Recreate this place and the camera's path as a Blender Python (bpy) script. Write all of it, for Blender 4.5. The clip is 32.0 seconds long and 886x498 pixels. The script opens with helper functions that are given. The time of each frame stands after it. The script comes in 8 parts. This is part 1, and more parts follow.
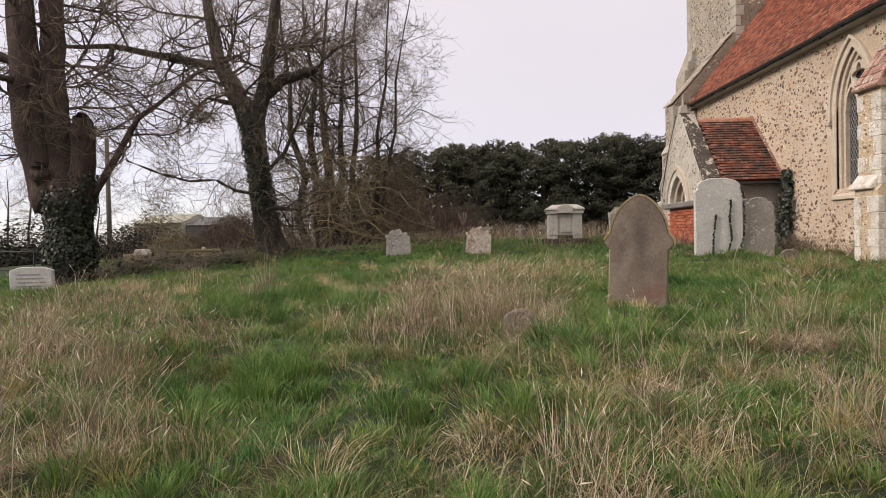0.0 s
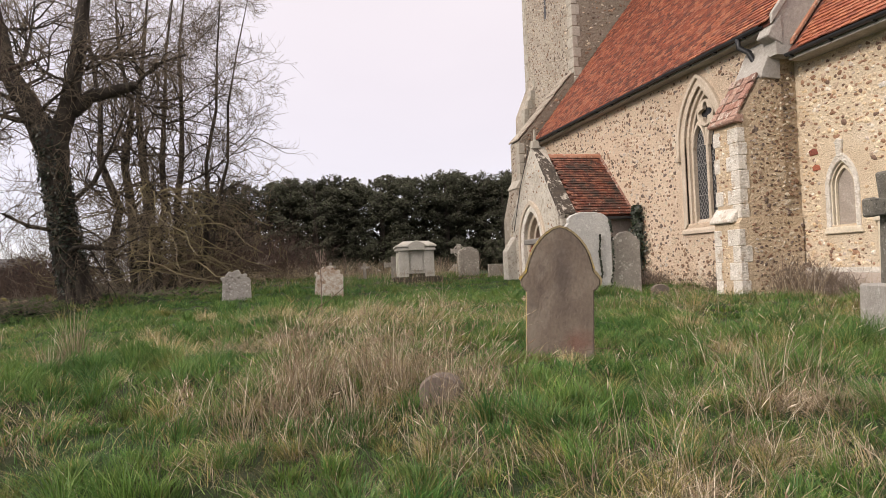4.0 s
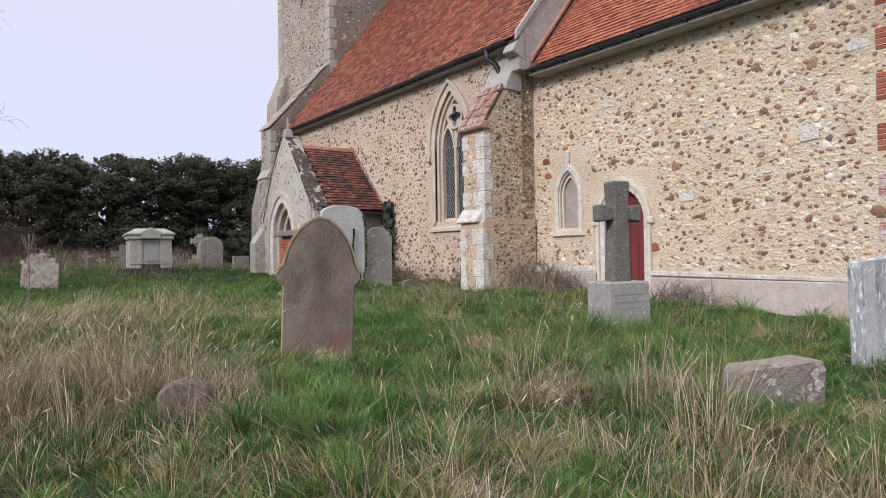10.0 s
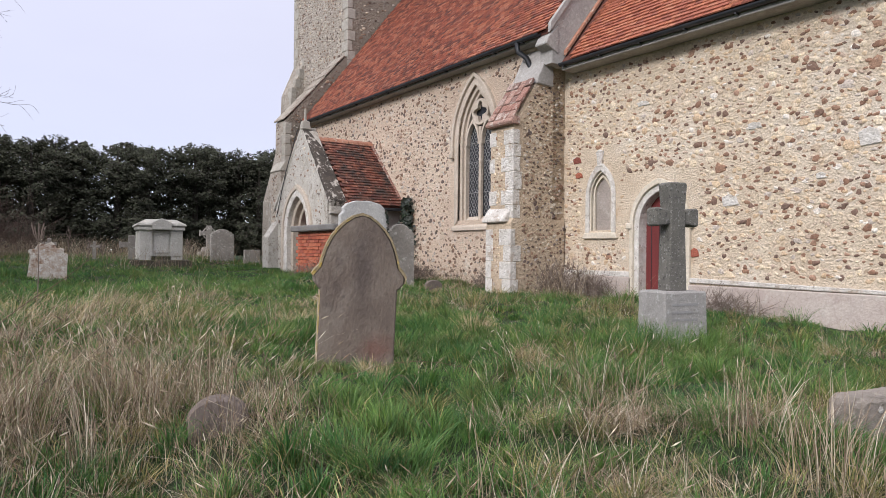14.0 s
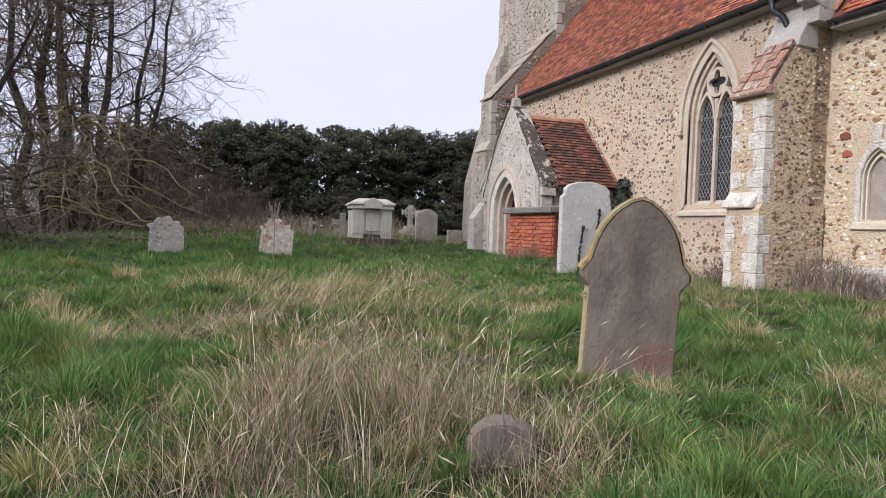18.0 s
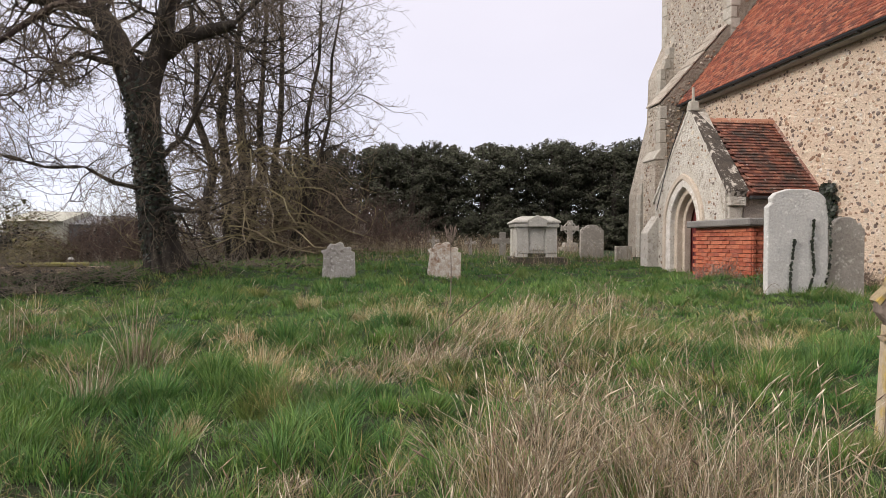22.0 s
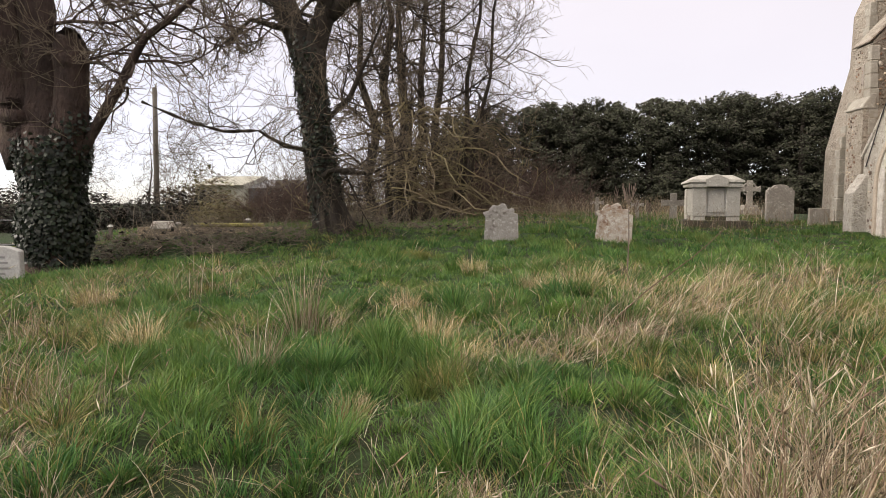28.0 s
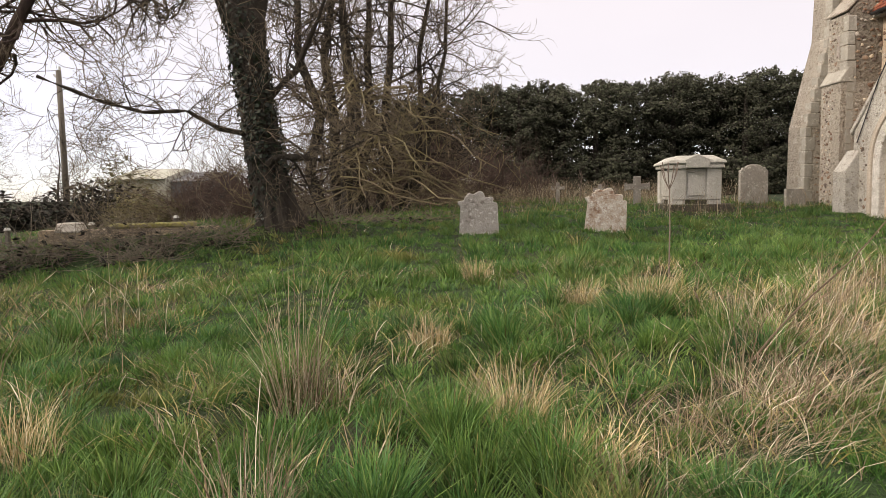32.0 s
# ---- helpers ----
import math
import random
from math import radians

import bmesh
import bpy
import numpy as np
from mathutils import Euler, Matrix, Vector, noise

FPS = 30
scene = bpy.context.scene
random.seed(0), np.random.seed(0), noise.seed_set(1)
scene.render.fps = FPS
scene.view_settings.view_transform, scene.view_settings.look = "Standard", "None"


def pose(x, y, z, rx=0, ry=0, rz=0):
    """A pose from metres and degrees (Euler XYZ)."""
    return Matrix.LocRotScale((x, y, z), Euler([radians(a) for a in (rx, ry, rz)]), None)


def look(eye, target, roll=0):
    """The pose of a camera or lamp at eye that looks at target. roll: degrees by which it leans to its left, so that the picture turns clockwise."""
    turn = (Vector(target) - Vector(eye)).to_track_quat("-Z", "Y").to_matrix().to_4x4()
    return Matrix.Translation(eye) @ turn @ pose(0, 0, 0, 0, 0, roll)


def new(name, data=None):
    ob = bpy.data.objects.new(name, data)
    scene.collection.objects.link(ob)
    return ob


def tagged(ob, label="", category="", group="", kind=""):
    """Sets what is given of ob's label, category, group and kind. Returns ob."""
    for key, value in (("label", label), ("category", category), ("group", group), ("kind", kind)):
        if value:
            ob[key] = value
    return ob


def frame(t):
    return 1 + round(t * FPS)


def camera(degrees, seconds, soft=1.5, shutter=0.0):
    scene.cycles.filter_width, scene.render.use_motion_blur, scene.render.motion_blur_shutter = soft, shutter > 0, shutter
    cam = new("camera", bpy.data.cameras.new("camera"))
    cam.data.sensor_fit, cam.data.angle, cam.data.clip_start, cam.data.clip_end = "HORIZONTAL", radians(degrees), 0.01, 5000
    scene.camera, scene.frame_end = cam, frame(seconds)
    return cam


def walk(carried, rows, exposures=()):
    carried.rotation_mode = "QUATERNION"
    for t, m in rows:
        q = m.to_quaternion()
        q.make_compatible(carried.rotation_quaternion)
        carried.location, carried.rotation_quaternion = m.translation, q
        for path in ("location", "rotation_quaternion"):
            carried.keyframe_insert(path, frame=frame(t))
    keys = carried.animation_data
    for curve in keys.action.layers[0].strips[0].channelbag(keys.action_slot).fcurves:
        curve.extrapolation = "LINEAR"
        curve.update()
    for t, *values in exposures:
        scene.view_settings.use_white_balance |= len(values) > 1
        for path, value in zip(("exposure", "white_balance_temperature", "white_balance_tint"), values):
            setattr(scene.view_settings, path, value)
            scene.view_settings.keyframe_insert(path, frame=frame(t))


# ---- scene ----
cam = camera(66.0, 32.0, soft=0.75)
PATH = [
    (0, (0.022, 0.35, 1.81), (0.005, 2.349, 1.771), -1.3),
    (0.5, (-0.041, 0.507, 1.813), (0.049, 2.502, 1.708), -0.5),
    (1, (-0.055, 0.763, 1.849), (-0.151, 2.76, 1.844), 0.5),
    (1.5, (-0.071, 0.921, 1.828), (-0.215, 2.913, 1.711), 0.0),
    (2, (-0.167, 1.202, 1.854), (-0.15, 3.202, 1.844), 0.1),
    (2.5, (-0.277, 1.419, 1.852), (-0.216, 3.418, 1.816), 0.2),
    (3, (-0.366, 1.724, 1.867), (-0.393, 3.724, 1.854), 0.1),
    (3.5, (-0.372, 1.903, 1.887), (-0.357, 3.903, 1.885), 0.1),
    (4, (-0.488, 1.987, 1.867), (-0.005, 3.928, 1.923), -2.3),
    (4.5, (-0.623, 2.002, 1.864), (0.192, 3.828, 1.828), -2.9),
    (6.5, (-0.655, 2.016, 1.868), (0.437, 3.692, 1.888), -1.0),
    (7, (-0.645, 2.023, 1.868), (0.473, 3.681, 1.887), -1.5),
    (7.5, (-0.637, 2.023, 1.871), (0.495, 3.673, 1.902), -1.4),
    (8, (-0.618, 2.029, 1.871), (0.563, 3.643, 1.89), -0.5),
    (8.5, (-0.545, 2.034, 1.893), (0.737, 3.569, 1.915), -0.3),
    (9, (-0.533, 2.054, 1.881), (0.746, 3.591, 1.913), 0.3),
    (9.5, (-0.553, 2.122, 1.857), (0.725, 3.66, 1.809), -0.3),
    (10, (-0.467, 2.361, 1.862), (0.681, 3.998, 1.88), -0.9),
    (10.5, (-0.388, 2.593, 1.891), (0.634, 4.313, 1.887), 1.2),
    (11, (-0.408, 2.882, 1.895), (0.645, 4.582, 1.853), 0.7),
    (11.5, (-0.459, 3.013, 1.928), (0.742, 4.612, 1.888), -0.6),
    (12, (-0.461, 3.045, 1.924), (0.742, 4.643, 1.931), -0.2),
    (12.5, (-0.475, 3.03, 1.916), (0.737, 4.621, 1.941), 0.7),
    (13, (-0.473, 3.034, 1.911), (0.699, 4.654, 1.897), 0.4),
    (13.5, (-0.479, 3.022, 1.908), (0.668, 4.66, 1.919), 0.3),
    (15.5, (-0.426, 3.414, 1.95), (0.556, 5.155, 1.888), 2.0),
    (16, (-0.41, 3.603, 1.946), (0.311, 5.465, 1.838), 1.8),
    (16.5, (-0.521, 3.778, 1.934), (0.151, 5.662, 1.922), 2.0),
    (17, (-0.639, 3.978, 1.957), (0.068, 5.847, 1.889), 0.3),
    (17.5, (-0.654, 4.068, 1.956), (0.014, 5.951, 1.872), 1.4),
    (18, (-0.662, 4.069, 1.961), (0.002, 5.955, 1.903), 2.1),
    (18.5, (-0.674, 4.049, 1.957), (-0.007, 5.934, 1.904), 1.7),
    (19, (-0.695, 4.028, 1.957), (0.009, 5.899, 1.901), 1.7),
    (19.5, (-0.697, 4.079, 1.947), (0.026, 5.942, 1.871), 2.4),
    (20, (-0.681, 4.297, 1.964), (-0.088, 6.206, 1.9), 0.7),
    (20.5, (-0.707, 4.442, 2.023), (-0.408, 6.419, 1.988), 1.3),
    (21, (-0.715, 4.609, 2.015), (-0.586, 6.603, 1.916), 1.6),
    (21.5, (-0.839, 4.789, 2.011), (-0.628, 6.777, 1.969), 0.7),
    (22, (-0.952, 4.857, 2.043), (-0.71, 6.842, 2.022), 0.3),
    (22.5, (-0.98, 4.873, 2.05), (-0.794, 6.864, 2.053), 0.4),
    (23, (-0.984, 4.889, 2.048), (-0.809, 6.881, 2.026), 0.5),
    (23.5, (-0.959, 4.925, 2.061), (-0.777, 6.917, 2.026), 0.5),
    (24, (-0.986, 4.91, 2.037), (-0.782, 6.899, 2.005), 0.3),
    (24.5, (-0.988, 4.928, 2.027), (-0.779, 6.917, 1.987), 0.8),
    (26.5, (-0.918, 5.012, 2.005), (-0.741, 7.002, 1.913), 0.9),
    (27, (-0.936, 5.267, 2.014), (-0.942, 7.265, 1.915), 1.4),
    (27.5, (-0.992, 5.347, 2.012), (-1.205, 7.328, 1.835), 1.9),
    (28, (-1.122, 5.501, 2.012), (-1.33, 7.486, 1.88), 0.3),
    (28.5, (-1.247, 5.588, 2.024), (-1.35, 7.58, 1.868), 0.5),
    (29, (-1.399, 5.809, 2.028), (-1.62, 7.79, 1.865), -0.1),
    (29.5, (-1.503, 6.003, 2.016), (-1.939, 7.954, 1.944), 1.5),
    (30, (-1.627, 6.301, 2.001), (-1.894, 8.278, 1.861), 1.1),
    (30.5, (-1.778, 6.553, 1.996), (-1.995, 8.539, 1.896), 1.2),
    (31, (-1.862, 6.868, 2.008), (-2.046, 8.86, 1.986), -1.1),
    (31.5, (-1.907, 7.124, 2.033), (-2.027, 9.118, 1.935), -1.0),
    (32, (-2.0, 7.347, 2.023), (-2.006, 9.34, 1.857), -1.1),
]
walk(cam, [(t, look(eye, target, roll)) for t, eye, target, roll in PATH], exposures=[(0, -0.06, 7250, 15), (1, 0.09, 7250, 15), (4, 0.07, 7250, 15), (7, -0.08, 6250, 15), (13, -0.07, 6150, 14), (17, 0.08, 6150, 15), (21, 0.08, 6700, 14), (24, 0.06, 6850, 13), (27, 0.10, 7050, 13), (29, 0.18, 7350, 13), (32, 0.17, 7450, 13)])


# ---- world and light: bright overcast winter day ----
world = bpy.data.worlds.new("overcast")
scene.world = world
world.use_nodes = True
wn, wl = world.node_tree.nodes, world.node_tree.links
wn.clear()
w_out = wn.new("ShaderNodeOutputWorld")
w_sky = wn.new("ShaderNodeTexSky")
w_sky.sky_type, w_sky.sun_disc = "NISHITA", False
w_sky.sun_elevation, w_sky.sun_rotation = radians(30), radians(285)
w_sky.air_density, w_sky.dust_density = 0.6, 0.0
w_bg = wn.new("ShaderNodeBackground")
w_bg.inputs[1].default_value = 0.05
w_cl = wn.new("ShaderNodeBackground")
w_add = wn.new("ShaderNodeAddShader")
w_tc = wn.new("ShaderNodeTexCoord")
w_sep = wn.new("ShaderNodeSeparateXYZ")
w_ramp = wn.new("ShaderNodeValToRGB")
w_ramp.color_ramp.elements[0].position, w_ramp.color_ramp.elements[0].color = 0.0, (0.64, 0.615, 0.675, 1)
w_ramp.color_ramp.elements[1].position, w_ramp.color_ramp.elements[1].color = 0.42, (0.80, 0.775, 0.83, 1)
w_zen = w_ramp.color_ramp.elements.new(0.95)
w_zen.color = (2.2, 2.16, 2.14, 1)
w_noise = wn.new("ShaderNodeTexNoise")
w_noise.inputs["Scale"].default_value, w_noise.inputs["Detail"].default_value = 2.2, 5
w_mr = wn.new("ShaderNodeMapRange")
w_mr.inputs[3].default_value, w_mr.inputs[4].default_value = 0.92, 1.08
w_map = wn.new("ShaderNodeMapping")
w_map.inputs["Scale"].default_value = (1, 1, 2.5)
wl.new(w_tc.outputs["Generated"], w_sep.inputs[0])
wl.new(w_sep.outputs["Z"], w_ramp.inputs[0])
wl.new(w_tc.outputs["Generated"], w_map.inputs[0])
wl.new(w_map.outputs[0], w_noise.inputs["Vector"])
wl.new(w_noise.outputs[0], w_mr.inputs[0])
wl.new(w_ramp.outputs[0], w_cl.inputs[0])
wl.new(w_mr.outputs[0], w_cl.inputs[1])
wl.new(w_sky.outputs[0], w_bg.inputs[0])
wl.new(w_bg.outputs[0], w_add.inputs[0])
wl.new(w_cl.outputs[0], w_add.inputs[1])
wl.new(w_add.outputs[0], w_out.inputs[0])
sun_data = bpy.data.lights.new("sun", "SUN")
sun_data.energy, sun_data.angle, sun_data.color = 3.1, radians(14), (1.0, 0.965, 0.91)
sun = new("sun", sun_data)
sun.matrix_basis = look((-30, -9, 17), (0, 0, 0))

# ---- materials ----
def ramp_node(nt, colours, constant=False):
    r = nt.nodes.new("ShaderNodeValToRGB")
    cr = r.color_ramp
    cr.interpolation = "CONSTANT" if constant else "LINEAR"
    n = len(colours)
    while len(cr.elements) < n:
        cr.elements.new(0.5)
    for i, c in enumerate(colours):
        cr.elements[i].position = i / n if constant else i / max(1, n - 1)
        cr.elements[i].color = (*c, 1)
    return r


def mix_col(nt, a, b, fac, mode="MIX"):
    m = nt.nodes.new("ShaderNodeMix")
    m.data_type, m.blend_type = "RGBA", mode
    for sock, v in ((m.inputs[0], fac), (m.inputs[6], a), (m.inputs[7], b)):
        if isinstance(v, bpy.types.NodeSocket):
            nt.links.new(v, sock)
        elif isinstance(v, tuple):
            sock.default_value = (*v, 1)
        else:
            sock.default_value = v
    return m.outputs[2]


def noise_fac(nt, vec, scale, lo, hi, detail=4.0, rough=0.6):
    n = nt.nodes.new("ShaderNodeTexNoise")
    n.inputs["Scale"].default_value, n.inputs["Detail"].default_value, n.inputs["Roughness"].default_value = scale, detail, rough
    nt.links.new(vec, n.inputs["Vector"])
    mr = nt.nodes.new("ShaderNodeMapRange")
    mr.inputs[1].default_value, mr.inputs[2].default_value = lo, hi
    nt.links.new(n.outputs[0], mr.inputs[0])
    return mr.outputs[0]


def mat(name, c1, c2, scale=3.0, rough=0.9, bump=0.3, fine=None, blotches=(), rand=None, shades=(), rand_mix=1.0,
        metal=0.0, stretch=(1, 1, 1), bump_dist=0.02, translucent=0.0, spec=0.3, world=False):
    """Two-scale procedural surface. blotches: (colour, scale, low, high); rand 'object' or 'island' picks from shades."""
    m = bpy.data.materials.new(name)
    m.use_nodes = True
    nt = m.node_tree
    bsdf = nt.nodes["Principled BSDF"]
    tc = nt.nodes.new("ShaderNodeTexCoord")
    mp = nt.nodes.new("ShaderNodeMapping")
    mp.inputs["Scale"].default_value = stretch
    nt.links.new(nt.nodes.new("ShaderNodeNewGeometry").outputs["Position"] if world else tc.outputs["Object"], mp.inputs[0])
    vec = mp.outputs[0]
    col = mix_col(nt, c1, c2, noise_fac(nt, vec, scale, 0.35, 0.65))
    if rand:
        if rand == "object":
            src = nt.nodes.new("ShaderNodeObjectInfo").outputs["Random"]
        else:
            src = nt.nodes.new("ShaderNodeNewGeometry").outputs["Random Per Island"]
        r = ramp_node(nt, shades, True)
        nt.links.new(src, r.inputs[0])
        col = mix_col(nt, col, r.outputs[0], rand_mix)
        col = mix_col(nt, col, mix_col(nt, (0.62, 0.62, 0.62), (1.25, 1.25, 1.25), noise_fac(nt, vec, fine or scale * 8, 0.3, 0.7)), 0.7, "MULTIPLY")
    for c, s, lo, hi in blotches:
        col = mix_col(nt, col, c, noise_fac(nt, vec, s, lo, hi, 6.0, 0.65))
    f = noise_fac(nt, vec, fine or scale * 9, 0.3, 0.7, 5.0)
    col = mix_col(nt, col, mix_col(nt, (0.72, 0.72, 0.72), (1.15, 1.15, 1.15), f), 0.6, "MULTIPLY")
    nt.links.new(col, bsdf.inputs["Base Color"])
    bsdf.inputs["Roughness"].default_value = rough
    bsdf.inputs["Metallic"].default_value = metal
    bsdf.inputs["Specular IOR Level"].default_value = spec
    if bump:
        b = nt.nodes.new("ShaderNodeBump")
        b.inputs["Strength"].default_value, b.inputs["Distance"].default_value = bump, bump_dist
        nt.links.new(f, b.inputs["Height"])
        nt.links.new(b.outputs[0], bsdf.inputs["Normal"])
    if translucent:
        t = nt.nodes.new("ShaderNodeBsdfTranslucent")
        nt.links.new(col, t.inputs[0])
        ms = nt.nodes.new("ShaderNodeMixShader")
        ms.inputs[0].default_value = translucent
        nt.links.new(bsdf.outputs[0], ms.inputs[1])
        nt.links.new(t.outputs[0], ms.inputs[2])
        nt.links.new(ms.outputs[0], nt.nodes["Material Output"].inputs[0])
    return m


FLINT = [(0.7, 0.557, 0.386), (0.636, 0.493, 0.335), (0.742, 0.619, 0.453), (0.594, 0.441, 0.288), (0.678, 0.557, 0.412), (0.551, 0.43, 0.309), (0.244, 0.137, 0.088), (0.71, 0.588, 0.412), (0.615, 0.504, 0.381), (0.477, 0.367, 0.278), (0.318, 0.184, 0.118), (0.763, 0.693, 0.597), (0.657, 0.504, 0.33), (0.18, 0.118, 0.088), (0.572, 0.415, 0.263), (0.53, 0.452, 0.381), (0.382, 0.236, 0.16), (0.689, 0.572, 0.422), (0.25, 0.145, 0.095), (0.33, 0.2, 0.13), (0.2, 0.125, 0.09)]
FLINT_D = [(0.22, 0.135, 0.09), (0.15, 0.11, 0.09), (0.58, 0.48, 0.36), (0.32, 0.205, 0.135), (0.125, 0.088, 0.066), (0.50, 0.44, 0.375), (0.26, 0.18, 0.13), (0.62, 0.545, 0.43), (0.20, 0.12, 0.08), (0.38, 0.27, 0.19), (0.17, 0.13, 0.11)]
TILE = [(0.348, 0.114, 0.061), (0.305, 0.095, 0.053), (0.376, 0.134, 0.07), (0.273, 0.084, 0.05), (0.329, 0.106, 0.058), (0.235, 0.077, 0.05), (0.362, 0.141, 0.081), (0.315, 0.107, 0.065)]
TILE_N = [(0.31, 0.095, 0.055), (0.221, 0.07, 0.045), (0.357, 0.122, 0.068), (0.169, 0.059, 0.042), (0.273, 0.083, 0.049), (0.329, 0.131, 0.083), (0.244, 0.074, 0.047), (0.395, 0.153, 0.089), (0.141, 0.056, 0.043)]
TILE_P = [(0.181, 0.062, 0.039), (0.134, 0.046, 0.031), (0.208, 0.078, 0.047), (0.101, 0.038, 0.029), (0.161, 0.055, 0.035), (0.195, 0.087, 0.06), (0.242, 0.103, 0.067)]
BRICK = [(0.34, 0.105, 0.066), (0.29, 0.085, 0.056), (0.39, 0.13, 0.08), (0.235, 0.075, 0.055), (0.32, 0.098, 0.062), (0.365, 0.12, 0.072), (0.31, 0.11, 0.08)]
BRICK_T = [(0.386, 0.11, 0.057), (0.331, 0.087, 0.048), (0.423, 0.138, 0.076), (0.276, 0.078, 0.048), (0.368, 0.12, 0.071)]

M_mortar = mat("lime_mortar_rubble", (0.73, 0.61, 0.46), (0.66, 0.535, 0.39), 1.1, 0.95, 0.8, 34, [((0.76, 0.675, 0.56), 0.7, 0.5, 0.75), ((0.60, 0.44, 0.29), 2.3, 0.57, 0.72), ((0.50, 0.385, 0.27), 8, 0.58, 0.71), ((0.37, 0.265, 0.18), 21, 0.62, 0.71)], bump_dist=0.035)
M_mortar_nave = mat("nave_lime_mortar", (0.70, 0.56, 0.43), (0.62, 0.48, 0.36), 0.8, 0.95, 0.9, 28, [((0.52, 0.38, 0.285), 1.7, 0.57, 0.74), ((0.74, 0.65, 0.55), 4, 0.55, 0.7), ((0.38, 0.29, 0.21), 15, 0.60, 0.69)], bump_dist=0.04)
M_mortar_dark = mat("weathered_flint_mortar", (0.57, 0.455, 0.325), (0.47, 0.365, 0.255), 1.6, 0.95, 0.8, 24, [((0.62, 0.54, 0.43), 3, 0.55, 0.7), ((0.34, 0.25, 0.17), 11, 0.60, 0.7)], bump_dist=0.03)
M_tower = mat("tower_flint_render", (0.47, 0.415, 0.345), (0.37, 0.32, 0.26), 0.6, 0.95, 1.0, 16, [((0.27, 0.225, 0.18), 5, 0.54, 0.66), ((0.55, 0.50, 0.43), 3.5, 0.55, 0.70), ((0.22, 0.17, 0.13), 13, 0.59, 0.66)], bump_dist=0.05)
# Tower flint with the shade of the east side put into its colour.
M_tower_shaded = mat("tower_flint_shaded", (0.22, 0.185, 0.145), (0.28, 0.24, 0.19), 1.0, 0.95, 1.0, 14, [((0.36, 0.32, 0.27), 6, 0.58, 0.7), ((0.13, 0.11, 0.09), 7, 0.55, 0.68)], bump_dist=0.04)
M_flint = mat("flint_stone", (0.4, 0.3, 0.2), (0.4, 0.3, 0.2), 6, 0.8, 0.5, 40, rand="island", shades=FLINT, bump_dist=0.01)
M_flint_o = mat("flint_stone_single", (0.4, 0.3, 0.2), (0.4, 0.3, 0.2), 6, 0.8, 0.7, 40, rand="object", shades=FLINT, bump_dist=0.01, world=True)
M_flintd = mat("dark_flint_stone", (0.2, 0.15, 0.1), (0.2, 0.15, 0.1), 6, 0.75, 0.5, 40, rand="island", shades=FLINT_D, bump_dist=0.01)
M_flintd_o = mat("dark_flint_single", (0.2, 0.15, 0.1), (0.2, 0.15, 0.1), 6, 0.75, 0.7, 40, rand="object", shades=FLINT_D, bump_dist=0.01, world=True)
M_lime = mat("limestone_dressing", (0.64, 0.57, 0.46), (0.55, 0.48, 0.37), 2.2, 0.9, 0.35, 22, [((0.36, 0.32, 0.25), 3.5, 0.58, 0.75), ((0.62, 0.57, 0.48), 9, 0.58, 0.7)])
M_limewin = mat("weathered_window_stone", (0.53, 0.45, 0.365), (0.44, 0.37, 0.295), 2.2, 0.9, 0.4, 22, [((0.33, 0.285, 0.225), 3.5, 0.58, 0.75), ((0.58, 0.52, 0.44), 9, 0.58, 0.7)])
M_limepale = mat("pale_limewashed_stone", (0.70, 0.66, 0.60), (0.54, 0.50, 0.44), 6, 0.92, 0.7, 26, [((0.44, 0.36, 0.28), 3.4, 0.56, 0.66), ((0.30, 0.255, 0.205), 11, 0.60, 0.68), ((0.74, 0.71, 0.66), 8, 0.57, 0.66)], bump_dist=0.03)
M_porchwall = mat("porch_flaking_render", (0.56, 0.53, 0.47), (0.46, 0.42, 0.36), 2.6, 0.95, 0.8, 20, [((0.33, 0.29, 0.24), 7, 0.53, 0.66), ((0.25, 0.21, 0.17), 17, 0.57, 0.68)], bump_dist=0.03)
M_render = mat("cement_plinth", (0.45, 0.39, 0.34), (0.40, 0.33, 0.285), 1.4, 0.95, 0.3, 30, [((0.52, 0.48, 0.42), 2.5, 0.55, 0.75), ((0.33, 0.27, 0.23), 4, 0.58, 0.75)])
M_cement = mat("grey_cement_fillet", (0.37, 0.35, 0.32), (0.30, 0.28, 0.255), 2, 0.95, 0.4, 20, [((0.44, 0.42, 0.38), 4, 0.55, 0.7)])
M_tile = mat("clay_roof_tile", (0.33, 0.10, 0.05), (0.33, 0.10, 0.05), 1, 0.85, 0.3, 30, [((0.15, 0.055, 0.04), 0.55, 0.56, 0.82), ((0.45, 0.21, 0.10), 1.7, 0.62, 0.85)], rand="island", shades=TILE)
M_tile_n = mat("old_clay_roof_tile", (0.28, 0.10, 0.055), (0.28, 0.10, 0.055), 1, 0.85, 0.3, 12, [((0.15, 0.06, 0.045), 0.45, 0.55, 0.82), ((0.36, 0.16, 0.085), 1.3, 0.62, 0.85)], rand="island", shades=TILE_N)
M_tile_no = mat("old_clay_tile_single", (0.28, 0.10, 0.055), (0.28, 0.10, 0.055), 1, 0.85, 0.3, 12, rand="object", shades=TILE_N, world=True)
M_tile_o = mat("clay_roof_tile_single", (0.33, 0.10, 0.05), (0.33, 0.10, 0.05), 1, 0.85, 0.3, 30, rand="object", shades=TILE, world=True)
